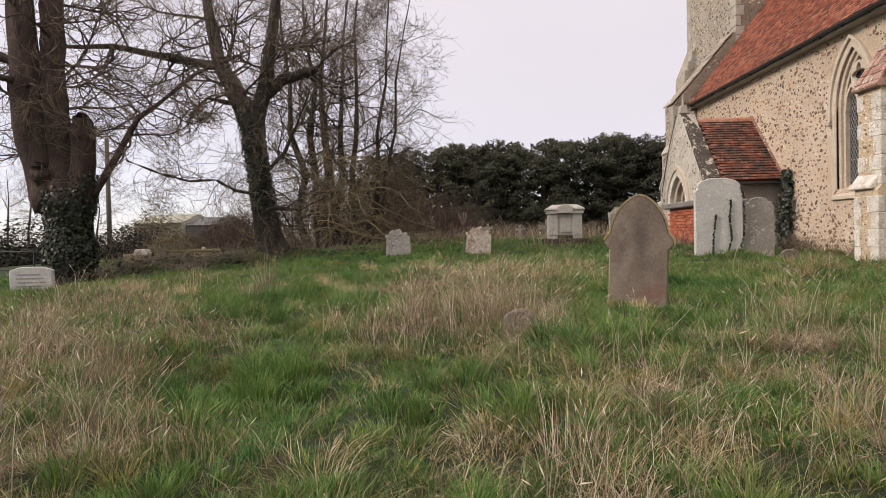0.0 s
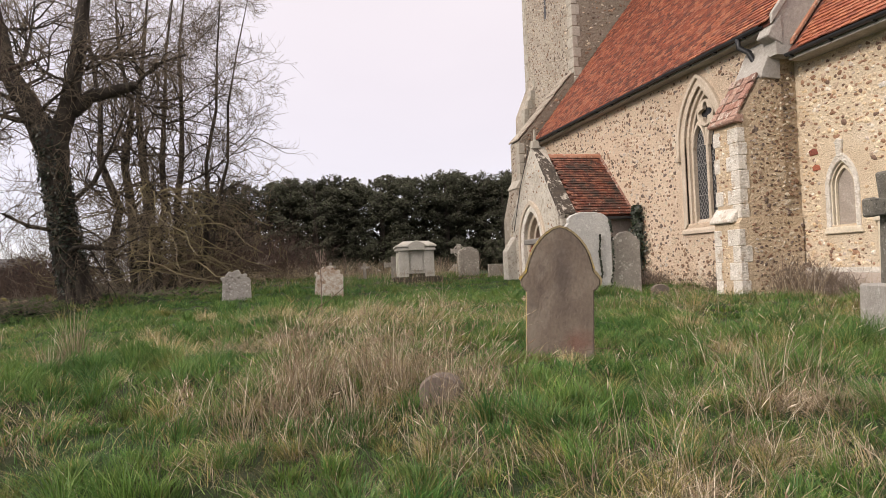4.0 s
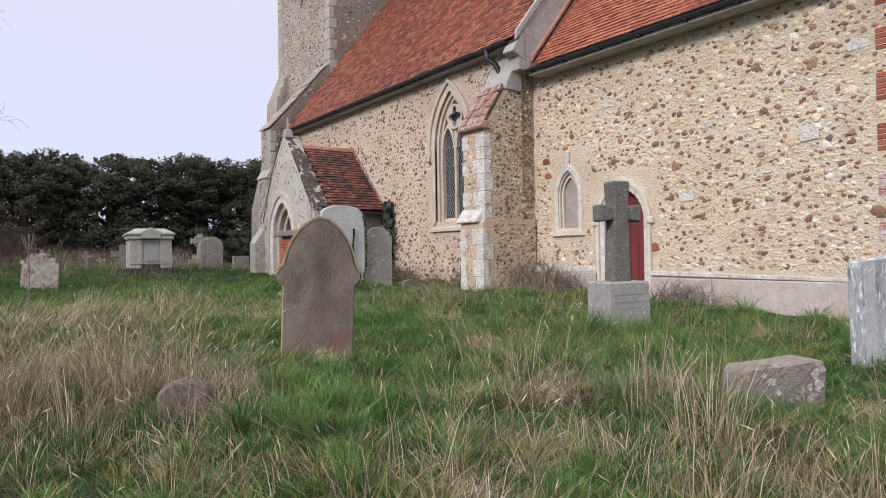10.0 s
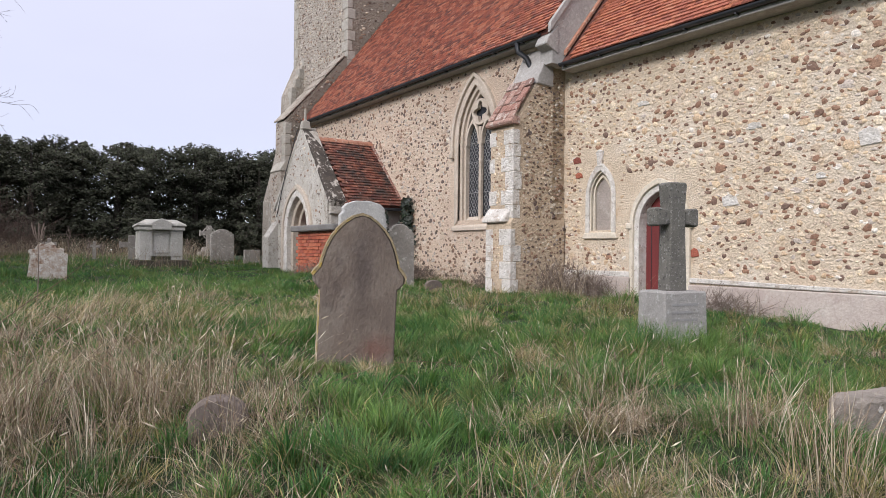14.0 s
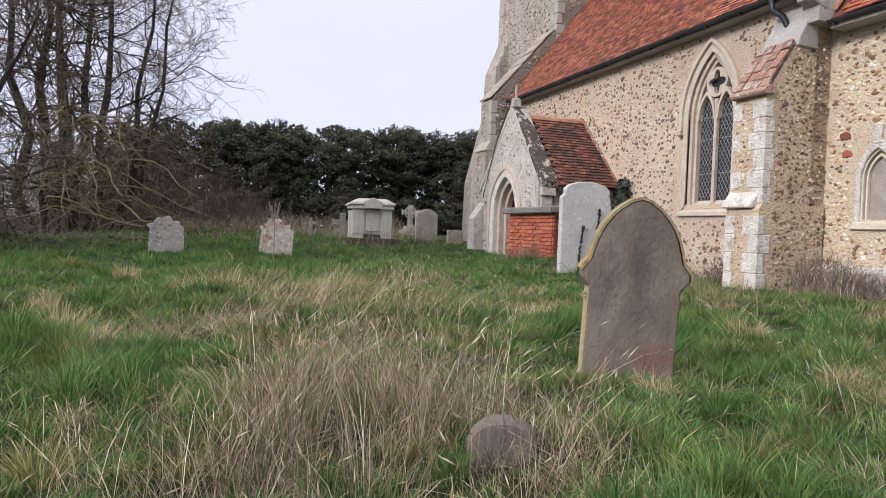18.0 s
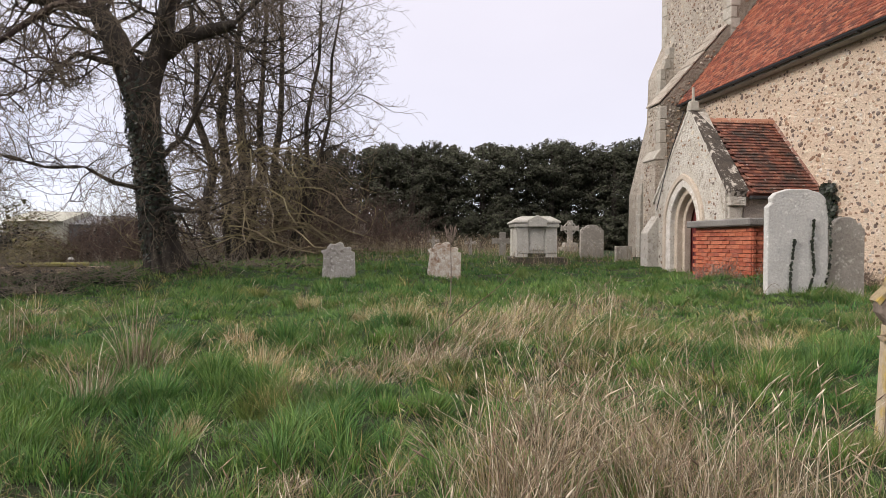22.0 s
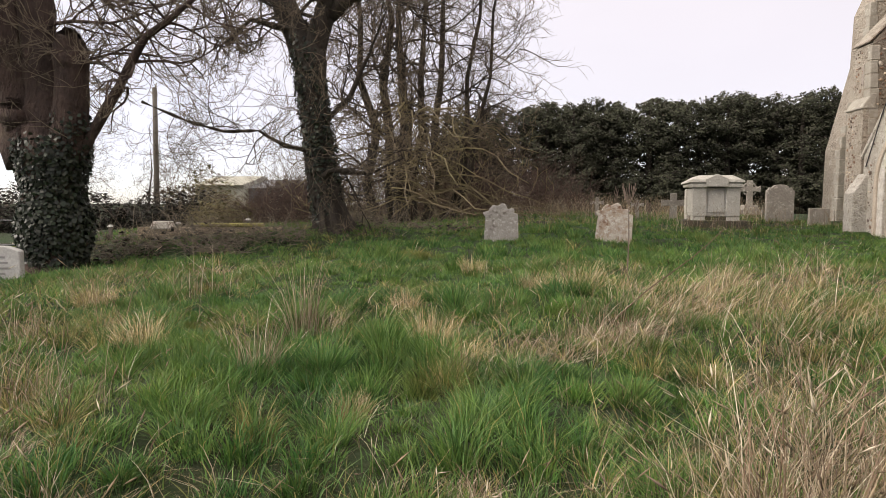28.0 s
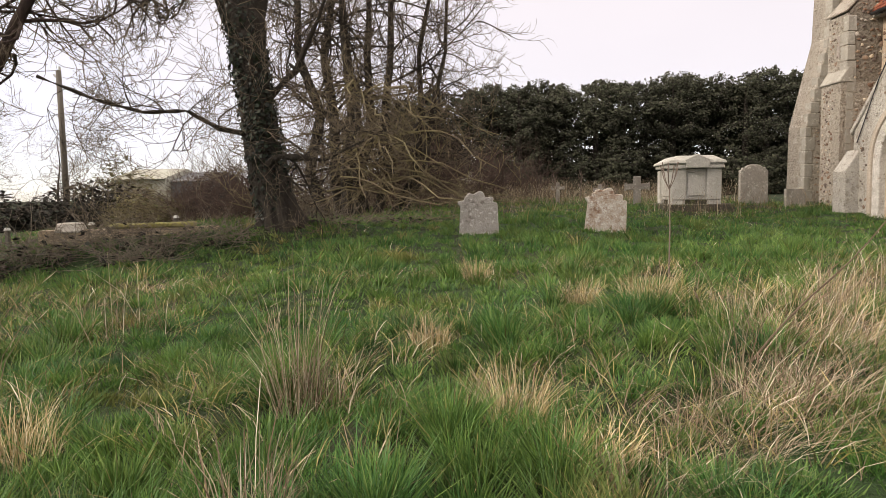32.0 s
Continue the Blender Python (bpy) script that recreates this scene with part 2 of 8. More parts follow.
M_tilep = mat("mossy_porch_tile", (0.2, 0.08, 0.05), (0.2, 0.08, 0.05), 1, 0.9, 0.4, 20, [((0.050, 0.036, 0.030), 1.9, 0.46, 0.62), ((0.030, 0.026, 0.021), 9, 0.58, 0.65), ((0.42, 0.39, 0.34), 15, 0.64, 0.70)], rand="object", shades=TILE_P, world=True)
M_roofbed = mat("roof_bedding", (0.13, 0.05, 0.035), (0.10, 0.04, 0.03), 2, 0.95, 0.2)
M_ridge = mat("ridge_tile", (0.40, 0.20, 0.13), (0.30, 0.13, 0.08), 3, 0.9, 0.4, 24, [((0.50, 0.42, 0.34), 6, 0.55, 0.7)])
M_brick = mat("red_brick_single", (0.24, 0.06, 0.04), (0.24, 0.06, 0.04), 3, 0.88, 0.5, 45, rand="object", shades=BRICK, world=True)
M_brick_i = mat("red_brick", (0.24, 0.06, 0.04), (0.24, 0.06, 0.04), 3, 0.88, 0.4, 30, rand="island", shades=BRICK)
M_brick_t = mat("orange_tomb_brick", (0.38, 0.11, 0.06), (0.38, 0.11, 0.06), 3, 0.88, 0.4, 8, [((0.50, 0.44, 0.38), 9, 0.66, 0.74)], rand="object", shades=BRICK_T)
M_tmortar = mat("tomb_mortar", (0.40, 0.20, 0.13), (0.33, 0.155, 0.10), 5, 0.95, 0.5, 40)
M_bmortar = mat("brick_mortar", (0.52, 0.43, 0.36), (0.44, 0.35, 0.285), 3, 0.95, 0.5, 40)
M_wbrick = mat("weathered_pink_brick", (0.33, 0.21, 0.17), (0.25, 0.145, 0.115), 6, 0.92, 0.6, 30, rand="object", shades=[(0.33, 0.17, 0.13), (0.24, 0.12, 0.09), (0.40, 0.30, 0.25), (0.30, 0.15, 0.11), (0.19, 0.11, 0.09), (0.36, 0.22, 0.17)], rand_mix=0.75, blotches= [((0.46, 0.40, 0.34), 8, 0.54, 0.66), ((0.15, 0.10, 0.085), 11, 0.58, 0.68)], world=True)
M_limetower = mat("weathered_tower_quoin", (0.40, 0.37, 0.315), (0.32, 0.295, 0.25), 2.2, 0.92, 0.5, 16, [((0.28, 0.25, 0.20), 4, 0.54, 0.7), ((0.54, 0.50, 0.43), 7, 0.58, 0.7)])
M_bmortar_w = mat("whitened_brick_quoin", (0.62, 0.58, 0.55), (0.33, 0.13, 0.10), 9, 0.95, 0.5, 40, world=True)
M_black = mat("black_gutter", (0.016, 0.017, 0.02), (0.026, 0.026, 0.028), 3, 0.45, 0.1, spec=0.5)
M_pipe = mat("rusty_brown_pipe", (0.075, 0.040, 0.038), (0.045, 0.028, 0.028), 2.5, 0.55, 0.2, 30, spec=0.5)
M_redwood = mat("maroon_door_paint", (0.16, 0.030, 0.028), (0.13, 0.026, 0.024), 2, 0.6, 0.15, 40, stretch=(4, 4, 0.6))
M_glass = mat("dark_leaded_glass", (0.014, 0.015, 0.018), (0.034, 0.035, 0.040), 9, 0.30, 0.15, 30, spec=0.3)
M_lead = mat("lead_came", (0.30, 0.30, 0.29), (0.20, 0.20, 0.195), 8, 0.6, 0.1)
M_blocked = mat("blocked_niche_render", (0.36, 0.31, 0.27), (0.30, 0.26, 0.225), 3, 0.95, 0.5, 26, [((0.44, 0.40, 0.35), 7, 0.55, 0.7)])
M_hs = mat("brown_sandstone_headstone", (0.155, 0.125, 0.105), (0.115, 0.092, 0.08), 3.0, 0.9, 0.35, 30, [((0.19, 0.155, 0.13), 4.5, 0.5, 0.72), ((0.075, 0.06, 0.055), 3.2, 0.54, 0.72)], stretch=(1.6, 1.6, 0.35))
# Yellow lichen on buff; the paleness stands for light on the left edge.
M_hsedge = mat("lit_lichened_edge", (0.44, 0.36, 0.25), (0.36, 0.29, 0.20), 5, 0.92, 0.5, 30, [((0.44, 0.31, 0.06), 6, 0.5, 0.66)])
M_hstop = mat("yellow_lichen_edge", (0.28, 0.22, 0.13), (0.22, 0.17, 0.10), 7, 0.92, 0.5, 30, [((0.38, 0.27, 0.06), 8, 0.52, 0.64)])
M_white = mat("white_weathered_headstone", (0.47, 0.46, 0.435), (0.40, 0.39, 0.37), 3, 0.9, 0.4, 30, [((0.36, 0.36, 0.35), 5, 0.56, 0.74), ((0.60, 0.59, 0.56), 12, 0.56, 0.7)])
M_greyst = mat("grey_lichened_headstone", (0.34, 0.31, 0.27), (0.26, 0.235, 0.205), 4, 0.92, 0.5, 30, [((0.52, 0.49, 0.43), 12, 0.55, 0.66), ((0.24, 0.22, 0.19), 7, 0.58, 0.7)])
M_lowst = mat("brown_grey_kerb_stone", (0.25, 0.215, 0.18), (0.18, 0.155, 0.13), 5, 0.92, 0.6, 30, [((0.42, 0.38, 0.30), 7, 0.57, 0.68), ((0.12, 0.10, 0.085), 10, 0.58, 0.68)])
M_pale = mat("speckled_pale_headstone", (0.46, 0.43, 0.39), (0.35, 0.325, 0.29), 7, 0.92, 0.7, 40, [((0.22, 0.195, 0.165), 10, 0.55, 0.66), ((0.62, 0.595, 0.55), 15, 0.55, 0.63)])
M_pinkst = mat("orange_lichened_headstone", (0.60, 0.56, 0.49), (0.42, 0.31, 0.23), 9, 0.92, 0.7, 40, [((0.66, 0.63, 0.57), 13, 0.53, 0.61), ((0.27, 0.165, 0.11), 8, 0.56, 0.65)])
M_tomb = mat("pale_tomb_limestone", (0.50, 0.48, 0.43), (0.40, 0.38, 0.33), 3, 0.9, 0.35, 25, [((0.30, 0.29, 0.25), 5, 0.6, 0.76), ((0.62, 0.60, 0.55), 9, 0.56, 0.7)])
M_lichen = mat("black_white_lichen_stone", (0.055, 0.046, 0.038), (0.085, 0.068, 0.055), 6, 0.95, 0.7, 30, [((0.48, 0.44, 0.38), 5, 0.54, 0.60), ((0.40, 0.37, 0.32), 13, 0.60, 0.66)])
# Moss on the step; also the painted shade under the chest tomb.
M_darkst = mat("dark_stone_moss_and_shade", (0.09, 0.075, 0.055), (0.06, 0.055, 0.04), 4, 0.95, 0.5, 26, [((0.11, 0.12, 0.05), 6, 0.52, 0.68)])
M_crossst = mat("dark_granite_cross", (0.125, 0.117, 0.10), (0.17, 0.158, 0.135), 8, 0.9, 0.6, 70, [((0.28, 0.27, 0.245), 34, 0.57, 0.63), ((0.07, 0.066, 0.058), 26, 0.57, 0.64)])
M_crossbase = mat("grey_granite_base", (0.32, 0.30, 0.275), (0.26, 0.245, 0.225), 7, 0.9, 0.5, 60, [((0.40, 0.39, 0.36), 22, 0.55, 0.65)])
M_ws = mat("streaked_white_slate_stone", (0.42, 0.425, 0.42), (0.27, 0.275, 0.285), 3, 0.88, 0.5, 40, [((0.17, 0.18, 0.19), 5, 0.56, 0.68), ((0.68, 0.68, 0.66), 11, 0.53, 0.62), ((0.26, 0.25, 0.23), 30, 0.60, 0.68)], stretch=(2, 2, 0.6))
M_inset = mat("engraved_letters", (0.27, 0.26, 0.25), (0.23, 0.22, 0.21), 9, 0.9, 0.1)
M_slate = mat("grey_ledger_slab", (0.19, 0.18, 0.165), (0.15, 0.14, 0.13), 3, 0.9, 0.4, 30)
M_bark = mat("tree_bark", (0.066, 0.054, 0.043), (0.040, 0.033, 0.027), 5, 0.95, 1.0, 22, [((0.13, 0.112, 0.084), 3, 0.56, 0.75)], stretch=(1, 1, 0.35), bump_dist=0.05)
M_bark1 = mat("reddish_brown_bark", (0.088, 0.058, 0.048), (0.052, 0.036, 0.031), 4, 0.95, 1.0, 20, [((0.16, 0.125, 0.092), 3, 0.56, 0.75)], stretch=(1, 1, 0.35), bump_dist=0.05)
M_twig = mat("bare_twig", (0.13, 0.104, 0.080), (0.19, 0.150, 0.105), 0.8, 0.9, 0)
M_twigy = mat("yellow_green_twig", (0.23, 0.195, 0.10), (0.14, 0.108, 0.072), 0.7, 0.9, 0)
M_maroon = mat("maroon_thicket_stem", (0.075, 0.048, 0.042), (0.11, 0.075, 0.058), 1.2, 0.95, 0)
M_brush = mat("brown_brushwood", (0.165, 0.125, 0.105), (0.21, 0.165, 0.13), 1.2, 0.95, 0)
M_heap = mat("grey_bramble_stems", (0.24, 0.205, 0.165), (0.15, 0.12, 0.09), 1.5, 0.95, 0)
M_leaf = mat("ivy_leaf", (0.022, 0.035, 0.016), (0.022, 0.035, 0.016), 2, 0.5, 0, 20, rand="island", shades=[(0.012, 0.020, 0.010), (0.020, 0.033, 0.015), (0.009, 0.013, 0.008), (0.026, 0.032, 0.016), (0.016, 0.019, 0.011)], translucent=0.1, spec=0.4)
M_conifer = mat("dark_conifer_foliage", (0.050, 0.052, 0.036), (0.095, 0.098, 0.062), 0.35, 0.9, 0, 5, rand="island", shades=[(0.055, 0.060, 0.042), (0.078, 0.084, 0.056), (0.048, 0.046, 0.038), (0.092, 0.100, 0.066), (0.070, 0.060, 0.050), (0.11, 0.116, 0.078)], rand_mix=0.7, translucent=0.10, spec=0.12)
M_hedge = mat("dark_far_hedge", (0.035, 0.030, 0.026), (0.035, 0.030, 0.026), 1, 0.9, 0, 6, rand="island", shades=[(0.030, 0.026, 0.022), (0.045, 0.036, 0.030), (0.022, 0.024, 0.016), (0.058, 0.046, 0.036)])
M_yelbush = mat("yellow_green_shrub", (0.12, 0.12, 0.04), (0.12, 0.12, 0.04), 1, 0.9, 0, 6, rand="island", shades=[(0.13, 0.12, 0.045), (0.09, 0.10, 0.035), (0.16, 0.14, 0.06)])
M_soil = mat("turf_soil", (0.018, 0.032, 0.010), (0.026, 0.028, 0.011), 0.8, 1.0, 0.8, 9, [((0.05, 0.042, 0.022), 1.3, 0.57, 0.75), ((0.020, 0.044, 0.011), 0.5, 0.45, 0.65)], bump_dist=0.06)
GREEN = [(0.018, 0.056, 0.015), (0.061, 0.169, 0.039), (0.043, 0.134, 0.032), (0.087, 0.215, 0.046), (0.111, 0.232, 0.048), (0.034, 0.102, 0.032), (0.072, 0.187, 0.054), (0.159, 0.255, 0.051), (0.243, 0.351, 0.107), (0.024, 0.08, 0.022)]
OLIVE = [(0.19, 0.184, 0.051), (0.098, 0.101, 0.032), (0.276, 0.23, 0.081), (0.38, 0.305, 0.121), (0.138, 0.161, 0.041), (0.483, 0.391, 0.184), (0.06, 0.06, 0.023)]
STRAW = [(0.361, 0.288, 0.194), (0.265, 0.201, 0.133), (0.496, 0.419, 0.306), (0.186, 0.133, 0.088), (0.412, 0.344, 0.246), (0.118, 0.084, 0.056), (0.654, 0.575, 0.446), (0.305, 0.231, 0.152), (0.226, 0.149, 0.102), (0.158, 0.113, 0.085)]
M_green = mat("green_grass", (0.042, 0.128, 0.034), (0.175, 0.240, 0.046), 1.1, 0.55, 0, 3, [((0.175, 0.165, 0.052), 0.9, 0.58, 0.72), ((0.030, 0.085, 0.028), 2.2, 0.56, 0.68)], rand="island", shades=GREEN, rand_mix=0.58, translucent=0.22)
M_olive = mat("olive_grass", (0.14, 0.14, 0.05), (0.2, 0.17, 0.08), 0.7, 0.7, 0, 3, rand="island", shades=OLIVE, rand_mix=0.85, translucent=0.15)
GOLD = [(0.50, 0.395, 0.21), (0.42, 0.32, 0.16), (0.60, 0.50, 0.31), (0.33, 0.245, 0.125), (0.66, 0.575, 0.40), (0.25, 0.185, 0.095)]
M_gold = mat("golden_dead_grass", (0.46, 0.36, 0.19), (0.38, 0.29, 0.15), 0.8, 0.8, 0, 3, rand="island", shades=GOLD, rand_mix=0.9, translucent=0.12)
M_straw = mat("dry_straw_grass", (0.40, 0.31, 0.19), (0.34, 0.25, 0.15), 0.8, 0.8, 0, 3, rand="island", shades=STRAW, rand_mix=0.9, translucent=0.12)
M_barn = mat("pale_green_barn_sheet", (0.36, 0.35, 0.29), (0.31, 0.30, 0.245), 0.5, 0.7, 0.2, 3)
M_barnd = mat("grey_barn_sheet", (0.16, 0.165, 0.17), (0.13, 0.13, 0.135), 0.5, 0.7, 0.2, 3)
M_pole = mat("grey_timber_pole", (0.13, 0.115, 0.095), (0.10, 0.085, 0.07), 3, 0.9, 0.3, 20, stretch=(1, 1, 0.2))
M_moss = mat("yellow_moss_coping", (0.33, 0.29, 0.09), (0.24, 0.22, 0.08), 2.5, 0.95, 0.5, 14, [((0.36, 0.34, 0.29), 3, 0.56, 0.7)])
M_gravel = mat("grave_gravel", (0.34, 0.31, 0.27), (0.25, 0.22, 0.19), 18, 0.95, 0.8, 60)


def stain(material, centre, reach, colour, strength=1.0, ragged=0.5):
    """A stain of its own shape at a place on the object: an oval with ragged edges."""
    nt = material.node_tree
    bsdf = nt.nodes["Principled BSDF"]
    old = bsdf.inputs["Base Color"].links[0].from_socket
    tc = nt.nodes.new("ShaderNodeTexCoord")
    sub_ = nt.nodes.new("ShaderNodeVectorMath")
    sub_.operation = "SUBTRACT"
    sub_.inputs[1].default_value = centre
    div = nt.nodes.new("ShaderNodeVectorMath")
    div.operation = "DIVIDE"
    div.inputs[1].default_value = reach
    ln = nt.nodes.new("ShaderNodeVectorMath")
    ln.operation = "LENGTH"
    nt.links.new(tc.outputs["Object"], sub_.inputs[0])
    nt.links.new(sub_.outputs[0], div.inputs[0])
    nt.links.new(div.outputs[0], ln.inputs[0])
    nz = noise_fac(nt, tc.outputs["Object"], 9.0, 0.3, 0.7)
    add = nt.nodes.new("ShaderNodeMath")
    add.operation = "MULTIPLY_ADD"
    nt.links.new(nz, add.inputs[0])
    add.inputs[1].default_value = ragged
    nt.links.new(ln.outputs["Value"], add.inputs[2])
    mr = nt.nodes.new("ShaderNodeMapRange")
    mr.inputs[1].default_value, mr.inputs[2].default_value = 1.25, 0.45
    mr.inputs[4].default_value = strength
    nt.links.new(add.outputs[0], mr.inputs[0])
    nt.links.new(mix_col(nt, old, colour, mr.outputs[0]), bsdf.inputs["Base Color"])


M_hsbig = mat("streaked_brown_sandstone", (0.175, 0.138, 0.108), (0.130, 0.100, 0.080), 3.0, 0.9, 0.4, 30, [((0.21, 0.175, 0.145), 4.5, 0.5, 0.72), ((0.085, 0.066, 0.058), 3.2, 0.56, 0.72)], stretch=(1.2, 1.2, 0.75))
stain(M_hsbig, (0.02, 0, 0.75), (0.13, 9, 0.55), (0.068, 0.052, 0.046), 0.7)
stain(M_hsbig, (0.17, 0, 0.16), (0.17, 9, 0.17), (0.165, 0.075, 0.055), 0.6)
stain(M_hsbig, (-0.26, 0, 0.25), (0.09, 9, 0.5), (0.20, 0.17, 0.135), 0.6)

# ---- building helpers ----
from mathutils.geometry import tessellate_polygon


class Shape:
    """Vertices and faces gathered for one mesh."""

    def __init__(self):
        self.v, self.f = [], []

    def add(self, verts, faces):
        n = len(self.v)
        self.v += [tuple(p) for p in verts]
        self.f += [tuple(i + n for i in f) for f in faces]
        return self

    def box(self, x0, y0, z0, x1, y1, z1):
        v = [(x, y, z) for z in (z0, z1) for y in (y0, y1) for x in (x0, x1)]
        return self.add(v, [(0, 2, 3, 1), (4, 5, 7, 6), (0, 1, 5, 4), (2, 6, 7, 3), (0, 4, 6, 2), (1, 3, 7, 5)])

    def frustum(self, x0, y0, x1, y1, z0, z1, inset):
        v = [(x0, y0, z0), (x1, y0, z0), (x1, y1, z0), (x0, y1, z0), (x0 + inset, y0 + inset, z1), (x1 - inset, y0 + inset, z1), (x1 - inset, y1 - inset, z1), (x0 + inset, y1 - inset, z1)]
        return self.add(v, [(3, 2, 1, 0), (4, 5, 6, 7), (0, 1, 5, 4), (1, 2, 6, 5), (2, 3, 7, 6), (3, 0, 4, 7)])

    def prism(self, loop, where, d0, d1, holes=()):
        """A flat outline (u, v), with holes, given thickness from depth d0 to d1; where(u, v, d) gives the place."""
        loops = [list(loop)] + [list(h) for h in holes]
        tris = tessellate_polygon([[Vector((u, v, 0)) for u, v in lp] for lp in loops])
        pts = [p for lp in loops for p in lp]
        n = len(pts)
        v = [where(u, w, d0) for u, w in pts] + [where(u, w, d1) for u, w in pts]
        f = [tuple(t) for t in tris] + [tuple(i + n for i in reversed(t)) for t in tris]
        k = 0
        for lp in loops:
            m = len(lp)
            f += [(k + i, k + (i + 1) % m, n + k + (i + 1) % m, n + k + i) for i in range(m)]
            k += m
        return self.add(v, f)

    def tube(self, pts, radii, sides=6, cap=True):
        pts = [Vector(p) for p in pts]
        n0 = len(self.v)
        for i, p in enumerate(pts):
            d = (pts[min(i + 1, len(pts) - 1)] - pts[max(i - 1, 0)])
            d = d.normalized() if d.length > 1e-9 else Vector((0, 0, 1))
            a = d.cross(Vector((0, 0, 1)) if abs(d.z) < 0.95 else Vector((1, 0, 0))).normalized()
            b = d.cross(a)
            r = radii[i] if hasattr(radii, "__len__") else radii
            for k in range(sides):
                t = 2 * math.pi * k / sides
                self.v.append(tuple(p + (a * math.cos(t) + b * math.sin(t)) * r))
        for i in range(len(pts) - 1):
            for k in range(sides):
                q = n0 + i * sides
                self.f.append((q + k, q + (k + 1) % sides, q + sides + (k + 1) % sides, q + sides + k))
        if cap:
            self.f.append(tuple(n0 + k for k in reversed(range(sides))))
            self.f.append(tuple(n0 + (len(pts) - 1) * sides + k for k in range(sides)))
        return self


def to_mesh(name, shape, material, bevel=0.0, smooth=False, segments=1):
    me = bpy.data.meshes.new(name)
    me.from_pydata(shape.v, [], shape.f)
    bm = bmesh.new()
    bm.from_mesh(me)
    bmesh.ops.recalc_face_normals(bm, faces=bm.faces)
    if bevel:
        bmesh.ops.dissolve_limit(bm, angle_limit=radians(2), verts=bm.verts, edges=bm.edges)
        sharp = [e for e in bm.edges if len(e.link_faces) == 2 and e.calc_face_angle(0) > radians(35)]
        bmesh.ops.bevel(bm, geom=sharp, offset=bevel, segments=segments, profile=0.6, affect="EDGES", clamp_overlap=True)
    bm.to_mesh(me)
    bm.free()
    if smooth:
        me.polygons.foreach_set("use_smooth", [True] * len(me.polygons))
    me.materials.append(material)
    return me


def raw_mesh(name, verts, quads, tris, material, smooth=False):
    """A large mesh straight from arrays."""
    me = bpy.data.meshes.new(name)
    verts = np.asarray(verts, np.float32).reshape(-1, 3)
    quads = np.asarray(quads, np.int32).reshape(-1, 4)
    tris = np.asarray(tris, np.int32).reshape(-1, 3)
    me.vertices.add(len(verts))
    me.vertices.foreach_set("co", verts.ravel())
    loops = np.concatenate([quads.ravel(), tris.ravel()])
    me.loops.add(len(loops))
    me.loops.foreach_set("vertex_index", loops)
    n = len(quads) + len(tris)
    me.polygons.add(n)
    starts = np.concatenate([np.arange(len(quads)) * 4, len(quads) * 4 + np.arange(len(tris)) * 3]).astype(np.int32)
    me.polygons.foreach_set("loop_start", starts)
    if smooth:
        me.polygons.foreach_set("use_smooth", np.ones(n, bool))
    me.update(calc_edges=True)
    me.materials.append(material)
    return me


def stamp(template, quads, mats):
    """Template vertices repeated at N affine transforms (N, 3, 4): arrays of vertices and quads."""
    tv = np.asarray(template, float)
    mats = np.asarray(mats, float)
    v = np.einsum("nij,kj->nki", mats[:, :, :3], tv) + mats[:, None, :, 3]
    q = np.asarray(quads)[None] + (np.arange(len(mats)) * len(tv))[:, None, None]
    return v.reshape(-1, 3), q.reshape(-1, np.asarray(quads).shape[1])


def part(name, shape, material, parent, label="", bevel=0.0, smooth=False, segments=1):
    me = shape if isinstance(shape, bpy.types.Mesh) else to_mesh(name, shape, material, bevel, smooth, segments)
    ob = new(name, me)
    ob.parent = parent
    return tagged(ob, label)


def thing(name, m, label, category, group="", kind=""):
    ob = new(name)
    ob.empty_display_size = 0.2
    ob.matrix_basis = m
    return tagged(ob, label, category, group, kind)


def pointed(u0, u1, v0, vs, va, n=8):
    """The outline of an opening with a pointed arch: from lower u0 to lower u1, up and over."""
    w, hgt = (u1 - u0) / 2, va - vs
    um = (u0 + u1) / 2
    r = (w * w + hgt * hgt) / (2 * w)
    a_end = math.asin(min(1, hgt / r))
    right = [(u1 - r + r * math.cos(a_end * i / n), vs + r * math.sin(a_end * i / n)) for i in range(n + 1)]
    left = [(2 * um - u, v) for u, v in reversed(right[:-1])]
    return [(u0, v0), (u1, v0)] + right + left


def face_x(x):
    """Depth d goes into a wall that faces -x; u is y."""
    return lambda u, v, d: (x + d, u, v)


def face_y(y):
    """Depth d goes into a wall that faces -y; u is x."""
    return lambda u, v, d: (u, y + d, v)


def arch_band(shape, outer, inner, where, d0, d1):
    """A moulding between two outlines with the same number of points, open at the sill."""
    n = len(outer)
    v = [where(*p, d) for lp, d in ((outer, d0), (inner, d0), (outer, d1), (inner, d1)) for p in lp]
    f = []
    for i in range(1, n):
        j = (i + 1) % n
        f += [(i, j, n + j, n + i), (2 * n + i, 3 * n + i, 3 * n + j, 2 * n + j), (n + i, n + j, 3 * n + j, 3 * n + i), (i, 2 * n + i, 2 * n + j, j)]
    return shape.add(v, f)


